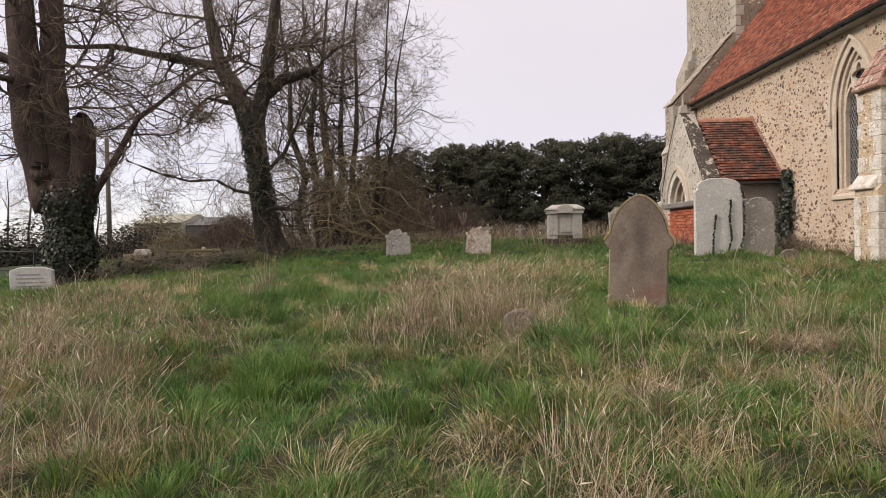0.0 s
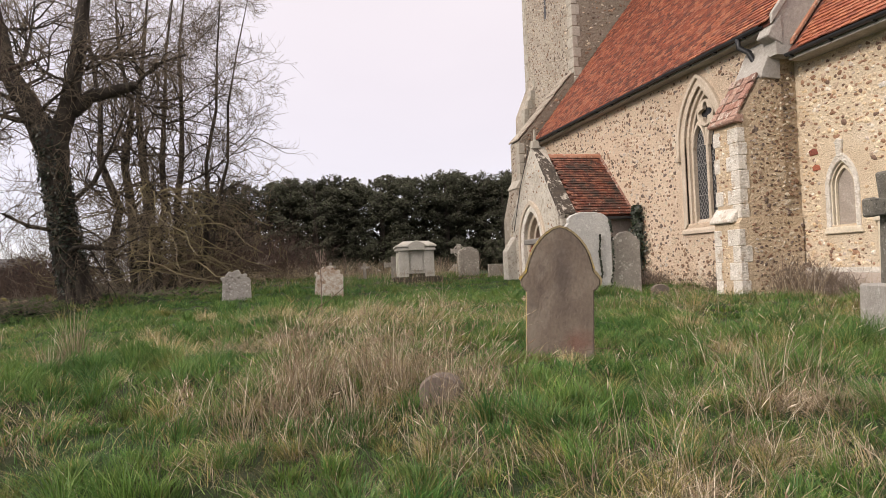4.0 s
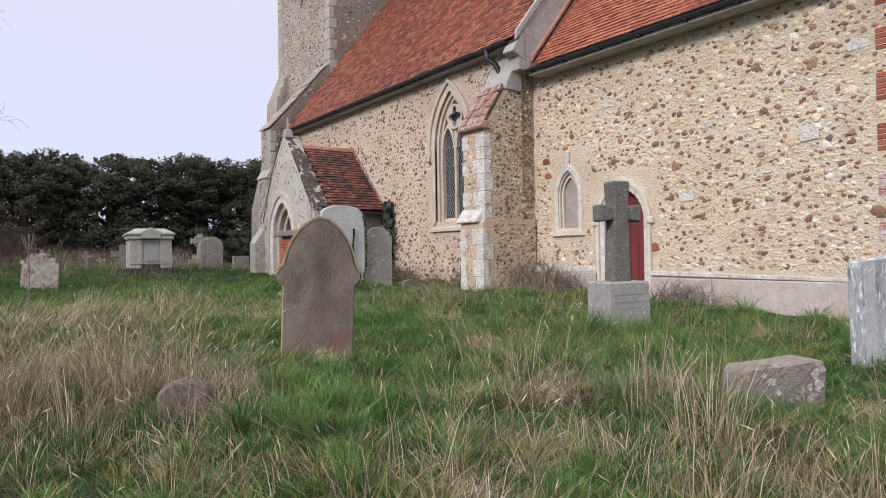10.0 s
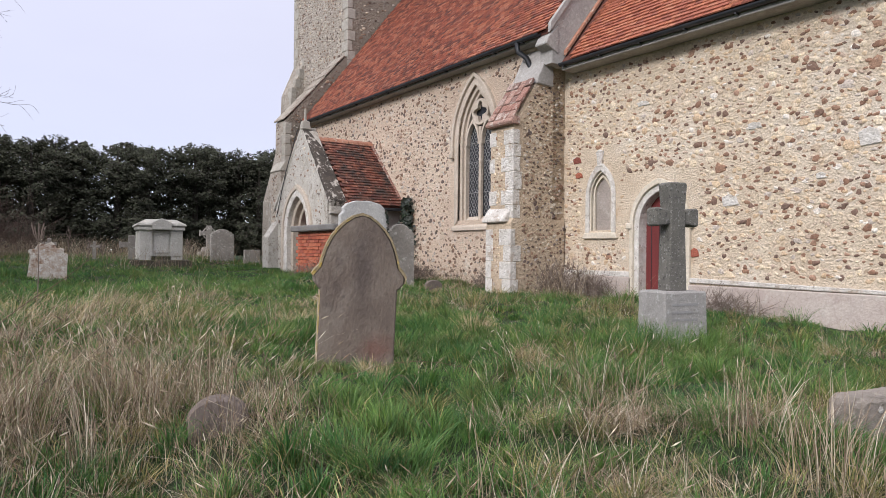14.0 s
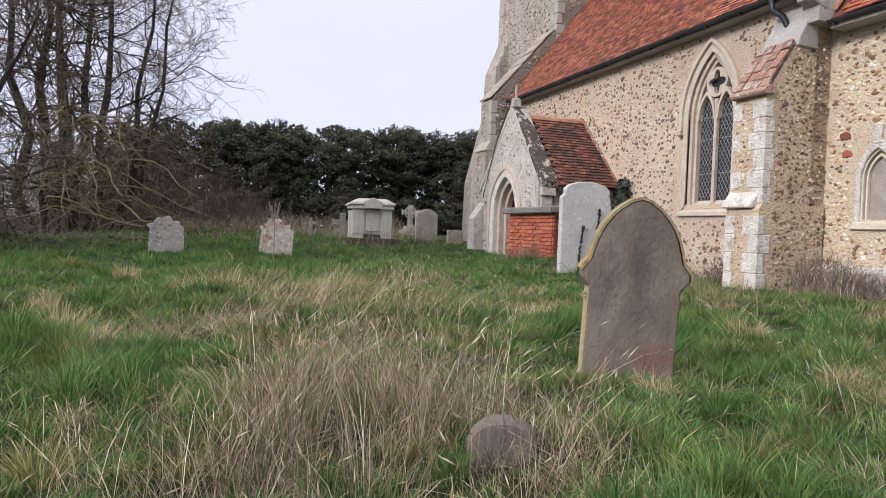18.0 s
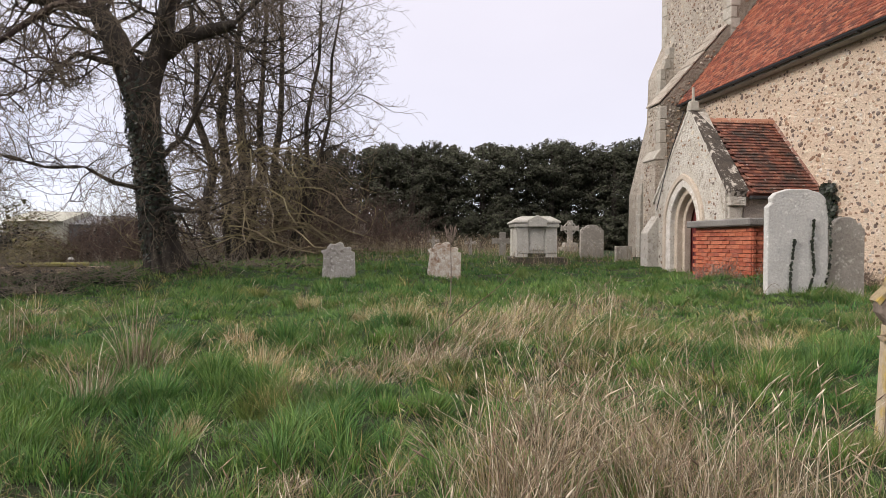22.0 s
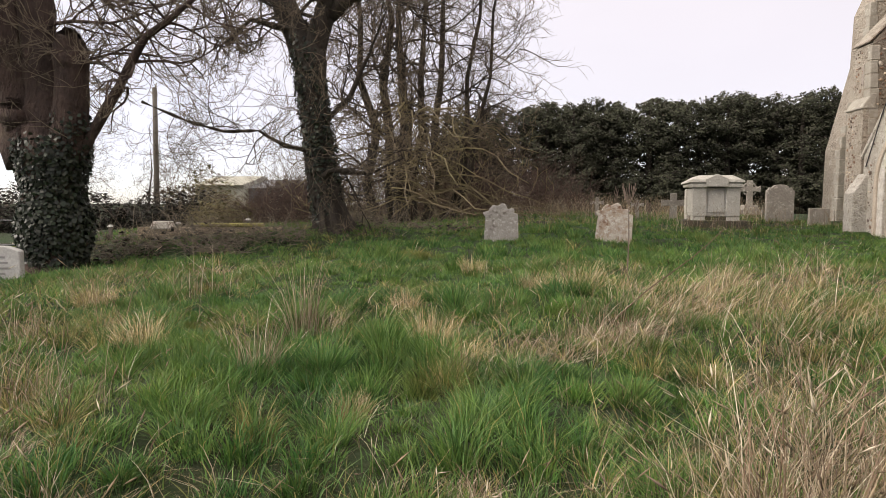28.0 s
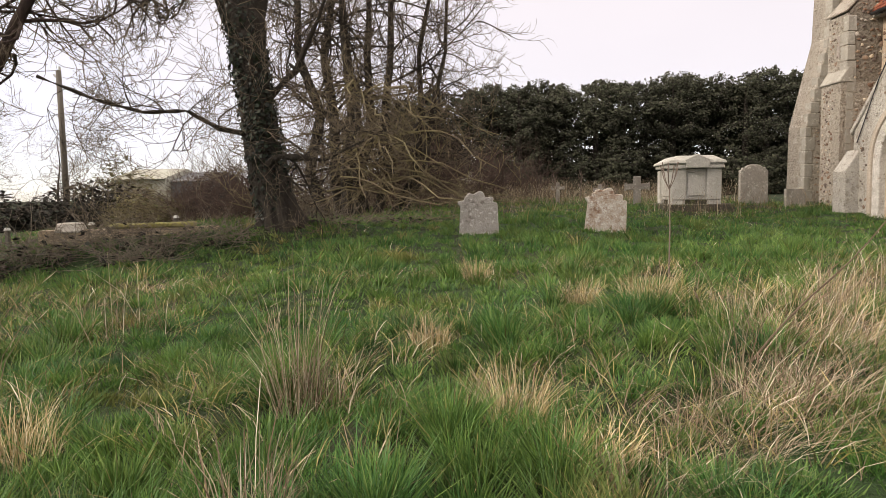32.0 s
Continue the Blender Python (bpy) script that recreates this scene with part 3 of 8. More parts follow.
rng = np.random.default_rng(7)
PEBBLES = []
for pi in range(8):
    pr = np.random.default_rng(100 + pi)
    k = 7
    ring = [(math.cos(2 * math.pi * i / k), math.sin(2 * math.pi * i / k)) for i in range(k)]
    wob = 1 + pr.uniform(-0.42, 0.26, k)
    pv = [(c * w, s * w, -0.25) for (c, s), w in zip(ring, wob)] + [(c * w * 0.72 + pr.uniform(-.08, .08), s * w * 0.72 + pr.uniform(-.08, .08), 0.62 + pr.uniform(-.34, .3)) for (c, s), w in zip(ring, wob)] + [(pr.uniform(-.2, .2), pr.uniform(-.2, .2), 0.78 + pr.uniform(-.2, .2))]
    pf = [(i, (i + 1) % k, k + (i + 1) % k, k + i) for i in range(k)] + [(k + i, k + (i + 1) % k, 2 * k) for i in range(k)]
    PEBBLES.append((pv, pf))


def flints(parent, where, u0, u1, v0, v1, cell, keep, size, shut, mat_many, mat_one, near, parts=300, proud=1.0):
    """Rubble stones set in a wall: the ones nearest to the place near (u, v) as pieces, the rest joined."""
    spots = []
    nu, nv = int((u1 - u0) / cell), int((v1 - v0) / cell)
    for j in range(nv):
        for i in range(nu):
            if rng.random() > keep:
                continue
            u = u0 + (i + 0.5 + (0.5 if j % 2 else 0) + rng.uniform(-.38, .38)) * cell
            v = v0 + (j + 0.5 + rng.uniform(-.38, .38)) * cell
            r = size * rng.choice([0.55, 0.75, 0.9, 1.0, 1.2, 1.5], p=[.2, .25, .2, .2, .1, .05])
            if u < u0 + r or u > u1 - r or shut(u, v, r * 1.3):
                continue
            spots.append((u, v, r, r * rng.uniform(0.5, 0.95), rng.uniform(-.5, .5), int(rng.integers(8)), rng.uniform(0.35, 1.0) * proud))
    spots.sort(key=lambda s: (s[0] - near[0]) ** 2 + (s[1] - near[1]) ** 2)
    o = Vector(where(0, 0, 0))
    eu, ev, ed = Vector(where(1, 0, 0)) - o, Vector(where(0, 1, 0)) - o, Vector(where(0, 0, -1)) - o

    def matrix(s):
        u, v, a, b, t, k, h = s
        c, n = math.cos(t), math.sin(t)
        ax, ay, az = (eu * c + ev * n) * a, (ev * c - eu * n) * b, ed * (0.022 * h)
        p = Vector(where(u, v, 0))
        return Matrix(((ax.x, ay.x, az.x, p.x), (ax.y, ay.y, az.y, p.y), (ax.z, ay.z, az.z, p.z), (0, 0, 0, 1)))

    shared = []
    for pv, pf in PEBBLES:
        s = Shape().add(pv, pf)
        shared.append(to_mesh("flint", s, mat_one))
    for s in spots[:parts]:
        ob = new("flint", shared[s[5]])
        ob.parent = parent
        ob.matrix_basis = matrix(s)
    for_k = [[] for _ in PEBBLES]
    for s in spots[parts:]:
        for_k[s[5]].append(np.array(matrix(s))[:3])
    vs, qs, ts, n = [], [], [], 0
    for (pv, pf), ms in zip(PEBBLES, for_k):
        if not ms:
            continue
        v, q = stamp(pv, [f for f in pf if len(f) == 4], ms)
        _, t = stamp(pv, [f for f in pf if len(f) == 3], ms)
        vs.append(v), qs.append(q + n), ts.append(t + n)
        n += len(v)
    if vs:
        ob = new("flint_rubble", raw_mesh("flint_rubble", np.concatenate(vs), np.concatenate(qs), np.concatenate(ts), mat_many))
        ob.parent = parent
        tagged(ob, "small rounded flints set in lime mortar", kind="stuff")


def noise2(x, y, scale, seed=0):
    """Smooth value noise on arrays, 0 to 1."""
    table = np.random.default_rng(900 + seed).random((64, 64))
    x, y = np.asarray(x) / scale + 31.7, np.asarray(y) / scale + 17.3
    xi, yi = np.floor(x).astype(int), np.floor(y).astype(int)
    fx, fy = x - xi, y - yi
    fx, fy = fx * fx * (3 - 2 * fx), fy * fy * (3 - 2 * fy)
    g = lambda a, b: table[a % 64, b % 64]
    return (g(xi, yi) * (1 - fx) + g(xi + 1, yi) * fx) * (1 - fy) + (g(xi, yi + 1) * (1 - fx) + g(xi + 1, yi + 1) * fx) * fy


def ground_z(x, y):
    """The height of the churchyard's turf."""
    x, y = np.asarray(x, float), np.asarray(y, float)
    z = np.interp(y, [-30, -6, 0, 3, 5, 8, 12, 16, 19.4, 25, 34, 60, 200], [0.2, 0.35, 0.47, 0.62, 0.75, 0.94, 1.10, 1.20, 1.26, 1.52, 1.62, 1.5, 0.5])
    left = np.clip(-x - 2.5, 0, 30)
    z = z - 0.05 * np.clip(left, 0, 9) - 0.02 * np.clip(left - 9, 0, 21)
    z = z - 0.10 * np.exp(-(((x + 1.4 + 0.12 * y - 0.6) / 1.1) ** 2)) * np.exp(-(((y - 5) / 6.0) ** 2))
    z = z + 0.34 * np.exp(-(((y - 19.6 - 0.30 * (x + 5.5)) / 1.1) ** 2)) * np.clip((-x - 3.0) / 1.5, 0, 1) * np.clip((x + 12) / 3.0, 0, 1)
    z = z + 0.26 * np.exp(-(((x - 5.5) ** 2 + (y - 15.6) ** 2) / 1.5))
    z = z + 0.10 * (noise2(x, y, 1.3, 1) - 0.5) + 0.10 * (noise2(x, y, 3.1, 2) - 0.5) + 0.085 * (noise2(x, y, 0.55, 3) - 0.5) + 0.17 * (noise2(x, y, 0.8, 4) - 0.5) * np.exp(-((y - 6) / 9.0) ** 2)
    return z


def gz(x, y):
    return float(ground_z(x, y))

# ---- ground: one sheet to the horizon ----
gx = np.concatenate([[-900, -400, -150, -80, -50, -35], np.arange(-28, -9, 1.0), np.arange(-9, 11, 0.2), np.arange(11, 30, 1.0), [35, 50, 80, 150, 400, 900]])
gy = np.concatenate([[-900, -300, -100, -40, -20], np.arange(-10, 0, 1.0), np.arange(0, 22, 0.2), np.arange(22, 40, 0.8), [42, 46, 50, 60, 80, 120, 200, 400, 900]])
GX, GY = np.meshgrid(gx, gy)
GZ = ground_z(GX, GY)
gn, gm = len(gx), len(gy)
gi = (np.arange(gm - 1)[:, None] * gn + np.arange(gn - 1)[None]).ravel()
ground = new("ground", raw_mesh("ground", np.stack([GX, GY, GZ], -1), np.stack([gi, gi + 1, gi + gn + 1, gi + gn], -1), [], M_soil, True))
tagged(ground, "uneven churchyard turf with soil and dead grass", "ground", kind="structure")

# ---- the church ----
NX, CX = 8.9, 9.35            # south faces of nave and chancel
EY, JY, WY = 5.95, 13.0, 24.6  # east end, junction of chancel and nave, west end
RIDGE = 12.8
SLOPE = 1.27
church = thing("church", pose(0, 0, 0), "flint rubble parish church with red tiled roofs", "church")

# nave south wall with its window
win_out = pointed(14.54, 16.12, 2.50, 4.45, 5.90)
win_hole = pointed(14.68, 15.98, 2.66, 4.45, 5.72)
nave_wall = part("nave_wall", Shape().prism([(JY, 0.6), (WY, 0.6), (WY, 6.25), (JY, 6.25)], face_x(NX), 0, 0.8, [win_hole]), M_mortar_nave, church, "cream mortared flint wall")
part("nave_north_wall", Shape().box(16.0, JY, 0.6, 16.7, WY, 6.25), M_mortar_nave, church)

# chancel south wall with priest's door and blocked niche
door_hole = pointed(10.10, 11.16, 1.0, 2.45, 3.10)
niche_hole = pointed(11.70, 12.28, 2.36, 3.02, 3.50)
chancel_wall = part("chancel_wall", Shape().prism([(EY + 0.24, 0.5), (JY, 0.5), (JY, 5.62), (EY + 0.24, 5.62)], face_x(CX), 0, 0.8, [door_hole, niche_hole]), M_mortar, church, "buff flint rubble wall")
part("chancel_north_wall", Shape().box(15.45, EY, 0.5, 16.2, JY, 5.62), M_mortar, church)
plinth = Shape().prism([(EY + 0.24, 0.4), (10.02, 0.4), (10.02, 1.42), (EY + 0.24, 1.40)], face_x(CX - 0.07), 0, 0.07)
part("plinth", plinth, M_render, church, "pinkish cement rendered plinth", bevel=0.015)
part("plinth", Shape().prism([(11.22, 0.5), (12.95, 0.5), (12.95, 1.52), (11.22, 1.50)], face_x(CX - 0.06), 0, 0.06), M_render, church, bevel=0.015)
part("plinth_cap", Shape().prism([(EY + 0.24, 1.40), (8.2, 1.43), (10.02, 1.45), (10.02, 1.53), (8.3, 1.52), (EY + 0.24, 1.45)], face_x(CX - 0.045), 0, 0.045), M_limepale, church, bevel=0.01)
part("plinth_cap", Shape().prism([(11.22, 1.50), (12.95, 1.52), (12.95, 1.60), (11.22, 1.60)], face_x(CX - 0.05), 0, 0.05), M_limepale, church, bevel=0.01)

# priest's door
door_fr = part("door_surround", arch_band(Shape(), pointed(10.00, 11.26, 1.0, 2.45, 3.24), pointed(10.08, 11.18, 1.0, 2.45, 3.14), face_x(CX), -0.06, 0.10), M_lime, church, "pale stone pointed doorway", bevel=0.008)
part("inner_order", arch_band(Shape(), pointed(10.05, 11.21, 1.0, 2.45, 3.17), pointed(10.18, 11.08, 1.0, 2.45, 3.02), face_x(CX), -0.01, 0.24), M_limepale, door_fr, bevel=0.008)
for u in (10.00, 11.26):
    part("label_stop", Shape().box(CX - 0.09, u - 0.06, 2.36, CX, u + 0.06, 2.48), M_lime, door_fr, bevel=0.02)
priest_door = part("priest_door", Shape().prism(pointed(10.14, 11.12, 1.02, 2.45, 3.06), face_x(CX), 0.20, 0.26), M_redwood, church, "maroon painted plank door")
for i in range(1, 6):
    u = 10.14 + i * 0.165
    part("plank_joint", Shape().box(CX + 0.194, u - 0.006, 1.05, CX + 0.202, u + 0.006, 2.9 - abs(u - 10.63) * 0.9), M_black, priest_door)
part("door_step", Shape().box(CX - 0.22, 10.0, 0.7, CX + 0.3, 11.26, 1.12), M_limepale, church, bevel=0.015)

# blocked niche
niche = part("niche_frame", arch_band(Shape(), pointed(11.62, 12.36, 2.30, 3.02, 3.66), pointed(11.71, 12.27, 2.30, 3.02, 3.50), face_x(CX), -0.035, 0.10), M_limepale, church, "pale stone ogee niche surround", bevel=0.012)
part("niche_panel", Shape().prism(pointed(11.72, 12.26, 2.34, 3.02, 3.48), face_x(CX), 0.11, 0.17), M_blocked, niche, "grey rendered blocking")
part("niche_finial", Shape().prism([(11.93, 3.56), (12.05, 3.56), (12.07, 3.80), (12.10, 3.83), (12.02, 3.90), (11.91, 3.86), (11.93, 3.78)], face_x(CX - 0.05), 0, 0.06), M_limepale, niche, bevel=0.012)
part("niche_sill", Shape().prism([(11.56, 2.20), (12.42, 2.20), (12.36, 2.32), (11.62, 2.32)], face_x(CX - 0.06), 0, 0.12), M_lime, niche, bevel=0.015)
for k, (a, b) in enumerate(((11.70, 12.28), (11.76, 12.22))):
    part("niche_moulding", arch_band(Shape(), pointed(a, b, 2.32, 3.02, 3.51 - 0.09 * k), pointed(a + 0.03, b - 0.03, 2.32, 3.02, 3.46 - 0.09 * k), face_x(CX), 0.02 + 0.03 * k, 0.1), M_lime, niche)

# nave window
nwin = part("nave_window", arch_band(Shape(), win_out, win_hole, face_x(NX), -0.03, 0.05), M_limewin, church, "two-light traceried stone window", bevel=0.01)
part("hood_mould", arch_band(Shape(), pointed(14.46, 16.20, 4.2, 4.45, 6.0), pointed(14.55, 16.11, 4.2, 4.45, 5.90), face_x(NX), -0.09, 0.03), M_limewin, nwin, bevel=0.012)
for u in (14.49, 16.17):
    part("label_stop", Shape().box(NX - 0.12, u - 0.06, 4.12, NX, u + 0.06, 4.24), M_limewin, nwin, bevel=0.02)
part("jamb", arch_band(Shape(), pointed(14.66, 16.0, 2.66, 4.45, 5.74), pointed(14.75, 15.91, 2.66, 4.45, 5.62), face_x(NX), 0.05, 0.24), M_limewin, nwin, bevel=0.01)
part("jamb_moulding", arch_band(Shape(), pointed(14.74, 15.92, 2.66, 4.45, 5.63), pointed(14.81, 15.85, 2.66, 4.45, 5.53), face_x(NX), 0.12, 0.26), M_limewin, nwin, bevel=0.01)
part("sill", Shape().add([(NX - 0.06, 14.48, 2.42), (NX - 0.06, 16.18, 2.42), (NX - 0.06, 16.18, 2.50), (NX - 0.06, 14.48, 2.50), (NX + 0.28, 14.66, 2.80), (NX + 0.28, 16.0, 2.80), (NX + 0.28, 16.0, 2.42), (NX + 0.28, 14.66, 2.42)],
                         [(0, 1, 2, 3), (3, 2, 5, 4), (4, 5, 6, 7), (7, 6, 1, 0), (0, 3, 4, 7), (1, 6, 5, 2)]), M_limewin, nwin, bevel=0.01)
part("mullion", Shape().box(NX + 0.11, 15.292, 2.66, NX + 0.22, 15.368, 4.80), M_limewin, nwin, bevel=0.02)
for a, b in ((14.805, 15.30), (15.36, 15.855)):
    part("light_arch", arch_band(Shape(), pointed(a, b, 4.4, 4.46, 5.00), pointed(a + 0.045, b - 0.045, 4.4, 4.46, 4.90), face_x(NX), 0.11, 0.22), M_limewin, nwin, bevel=0.008)
arcs = [i * math.pi / 16 for i in range(32)]
foil = [(15.33 + (0.185 + 0.062 * math.cos(4 * t)) * math.cos(t), 5.13 + (0.185 + 0.062 * math.cos(4 * t)) * math.sin(t)) for t in arcs]
ring = [(15.33 + 0.30 * math.cos(t), 5.13 + 0.30 * math.sin(t)) for t in arcs]
part("tracery", Shape().prism(ring, face_x(NX), 0.115, 0.215, [foil]), M_limewin, nwin, "quatrefoil tracery", bevel=0.006)
part("glass", Shape().prism(pointed(14.80, 15.86, 2.70, 4.45, 5.56), face_x(NX), 0.225, 0.235), M_glass, nwin, "dark leaded glass")
lat = Shape()
for a, b in ((14.83, 15.29), (15.37, 15.83)):
    for k in range(-5, 20):
        for s in (1, -1):
            pts = []
            for u in np.linspace(a, b, 12):
                v = 2.72 + k * 0.15 + s * (u - (a + b) / 2) * 1.55
                if 2.72 < v < 4.86:
                    pts.append((NX + 0.218, u, v))
            if len(pts) > 1:
                lat.tube([pts[0], pts[-1]], 0.0065, 4)
part("lead_lattice", lat, M_lead, nwin, "diamond lead cames")
for v in (3.3, 4.0, 4.45):
    part("saddle_bar", Shape().tube([(NX + 0.21, 14.83, v), (NX + 0.21, 15.83, v)], 0.009, 5), M_lead, nwin)

# roofs
def roof_z(x, x0, z0):
    return z0 + SLOPE * (x - x0)


def roof_slab(name, x0, z0, y0, y1, label):
    xr = RIDGE
    zr = roof_z(xr, x0, z0)
    s = Shape()
    s.add([(x0, y0, z0), (xr, y0, zr), (xr, y0, zr - 0.15), (x0 + 0.02, y0, z0 - 0.08), (x0, y1, z0), (xr, y1, zr), (xr, y1, zr - 0.15), (x0 + 0.02, y1, z0 - 0.08)],
          [(0, 1, 2, 3), (7, 6, 5, 4), (0, 4, 5, 1), (3, 2, 6, 7), (0, 3, 7, 4), (1, 5, 6, 2)])
    xo = 2 * xr - x0
    s.add([(xo, y0, z0), (xr, y0, zr), (xr, y0, zr - 0.15), (xo, y0, z0 - 0.08), (xo, y1, z0), (xr, y1, zr), (xr, y1, zr - 0.15), (xo, y1, z0 - 0.08)],
          [(3, 2, 1, 0), (4, 5, 6, 7), (1, 5, 4, 0), (7, 6, 2, 3), (4, 7, 3, 0), (2, 6, 5, 1)])
    return part(name, s, M_roofbed, church, label)


TILE_V = [(-0.0815, 0, -0.004), (0.0815, 0, -0.004), (0.0815, 0.17, 0.0), (-0.0815, 0.17, 0.0), (-0.0815, 0, 0.016), (-0.03, 0, 0.020), (0.03, 0, 0.020), (0.0815, 0, 0.016), (-0.0815, 0.17, 0.012), (0.0815, 0.17, 0.012)]
TILE_Q = [(4, 5, 6, 7), (4, 7, 9, 8), (0, 1, 7, 4), (0, 4, 8, 3), (1, 2, 9, 7)]


def tiles(parent, origin, along, up, n_u, n_v, mat_many, mat_one, near, limit, gauge=0.105, width=0.168, trim=None):
    """Courses of plain tiles on a roof plane; the nearest to (u, v) near are pieces, the rest joined."""
    al, u3 = Vector(along).normalized(), Vector(up).normalized()
    no = al.cross(u3)
    if no.z < 0:
        no = -no
    spots = []
    for j in range(n_v):
        for i in range(n_u):
            u, v = (i + 0.5 + (0.5 if j % 2 else 0)) * width, j * gauge
            if trim and not trim(u, v):
                continue
            spots.append((u, v))
    spots.sort(key=lambda p: (p[0] - near[0]) ** 2 + (p[1] - near[1]) ** 2)
    tr = np.random.default_rng(len(spots))
    ms = []
    for u, v in spots:
        a, t, lift = tr.normal(0, 0.014), 0.15 + tr.normal(0, 0.014), 0.014 + tr.normal(0, 0.003)
        x = al * math.cos(a) + u3 * math.sin(a)
        y = (u3 * math.cos(a) - al * math.sin(a)) * math.cos(t) - no * math.sin(t)
        z = no * math.cos(t) + u3 * math.sin(t)
        wave = 0.018 * math.sin(u * 1.3 + 1) * math.sin(v * 0.9)
        p = Vector(origin) + al * u + u3 * (v + tr.normal(0, 0.0025)) + no * (lift + wave + 0.02)
        ms.append(Matrix(((x.x, y.x, z.x, p.x), (x.y, y.y, z.y, p.y), (x.z, y.z, z.z, p.z), (0, 0, 0, 1))))
    me = to_mesh("roof_tile", Shape().add(TILE_V, TILE_Q), mat_one)
    for m in ms[:limit]:
        ob = new("roof_tile", me)
        ob.parent = parent
        ob.matrix_basis = m
    if ms[limit:]:
        v, q = stamp(TILE_V, TILE_Q, [np.array(m)[:3] for m in ms[limit:]])
        ob = new("roof_tiling", raw_mesh("roof_tiling", v, q, [], mat_many))
        ob.parent = parent
        tagged(ob, "red clay plain tiles in courses", kind="stuff")


NE, CE = (8.62, 6.24), (8.98, 5.66)
nave_roof = roof_slab("nave_roof", NE[0], NE[1], JY - 0.28, WY, "steep red plain-tiled roof")
chancel_roof = roof_slab("chancel_roof", CE[0], CE[1], EY - 0.1, JY - 0.3, "steep red plain-tiled chancel roof")
NL = math.hypot(RIDGE - NE[0], SLOPE * (RIDGE - NE[0]))
CL = math.hypot(RIDGE - CE[0], SLOPE * (RIDGE - CE[0]))

# gable of the nave standing above the chancel roof, with its coping
def gable_loop(x0, z0, dz):
    zr = roof_z(RIDGE, x0, z0)
    return [(x0, z0 - 0.7), (x0, z0 + dz), (RIDGE, zr + dz), (2 * RIDGE - x0, z0 + dz), (2 * RIDGE - x0, z0 - 0.7)]


part("gable_wall", Shape().prism(gable_loop(8.72, 6.30, 0.02), face_y(JY - 0.32), 0, 0.34), M_cement, church, "grey cement rendered gable end")
part("gable_coping", Shape().prism([(8.62, 6.16), (8.62, 6.36), (RIDGE, roof_z(RIDGE, 8.62, 6.36)), (RIDGE, roof_z(RIDGE, 8.62, 6.20))], face_y(JY - 0.36), 0, 0.07), M_cement, church, bevel=0.015)
part("mortar_fillet", Shape().prism([(9.02, 5.78), (9.02, 5.88), (RIDGE, roof_z(RIDGE, 9.02, 5.88)), (RIDGE, roof_z(RIDGE, 9.02, 5.78))], face_y(JY - 0.40), 0, 0.08), M_ridge, church, "orange mortar and tile fillet", bevel=0.01)
part("kneeler", Shape().add([(8.52, JY - 0.34, 5.94), (8.86, JY - 0.34, 5.78), (8.86, JY - 0.34, 6.36), (8.60, JY - 0.34, 6.10), (8.52, JY - 0.02, 5.94), (8.86, JY - 0.02, 5.78), (8.86, JY - 0.02, 6.36), (8.60, JY - 0.02, 6.10)],
                            [(0, 1, 2, 3), (7, 6, 5, 4), (0, 3, 7, 4), (3, 2, 6, 7), (1, 5, 6, 2), (0, 4, 5, 1)]), M_cement, church, "grey stone kneeler", bevel=0.02)
# junction wall of nave seen beside the chancel
part("nave_east_wall", Shape().prism([(NX, 0.6), (RIDGE * 2 - NX, 0.6), (RIDGE * 2 - NX, 6.2), (NX, 6.2)], face_y(JY - 0.03), 0, 0.03), M_mortar_dark, church)

# gutters and pipes
def gutter(name, x, z, y0, y1):
    s = Shape()
    k = 7
    prof = [(x + 0.055 * math.cos(math.pi + math.pi * i / k), z + 0.06 * math.sin(math.pi + math.pi * i / k)) for i in range(k + 1)]
    prof += [(x + 0.045, z + 0.004), (x + 0.03, z - 0.03), (x - 0.03, z - 0.03), (x - 0.045, z + 0.004)]
    s.prism(prof, lambda u, v, d: (u, d, v), y0, y1)
    return part(name, s, M_black, church, "black cast-iron gutter")


g1 = gutter("gutter", NX - 0.33, 6.20, JY - 0.1, WY - 0.1)
g2 = gutter("gutter", CX - 0.44, 5.60, EY - 0.1, JY - 0.34)
for y in np.arange(JY + 0.4, WY, 0.9):
    part("bracket", Shape().box(NX - 0.36, y - 0.015, 6.12, NX, y + 0.015, 6.145), M_black, g1)
for y in np.arange(EY + 0.3, JY - 0.3, 0.9):
    part("bracket", Shape().box(CX - 0.47, y - 0.015, 5.52, CX, y + 0.015, 5.545), M_black, g2)
part("soffit", Shape().box(NX - 0.26, JY, 6.10, NX + 0.02, WY, 6.16), M_cement, church, bevel=0.01)
part("soffit", Shape().box(CX - 0.38, EY, 5.48, CX + 0.02, JY - 0.32, 5.56), M_cement, church, bevel=0.01)
part("downpipe", Shape().tube([(NX - 0.33, JY + 0.55, 6.16), (NX - 0.33, JY + 0.52, 5.98), (NX - 0.20, JY + 0.40, 5.85), (NX - 0.12, JY + 0.30, 5.55), (NX - 0.1, JY + 0.25, 5.2)], 0.055, 8), M_black, church, "black swan-neck downpipe", smooth=True)
pipe = part("downpipe", Shape().tube([(CX - 0.14, EY + 0.16, 0.9), (CX - 0.14, EY + 0.16, 4.95)], 0.052, 10), M_pipe, church, "brown iron downpipe at the corner", smooth=True)
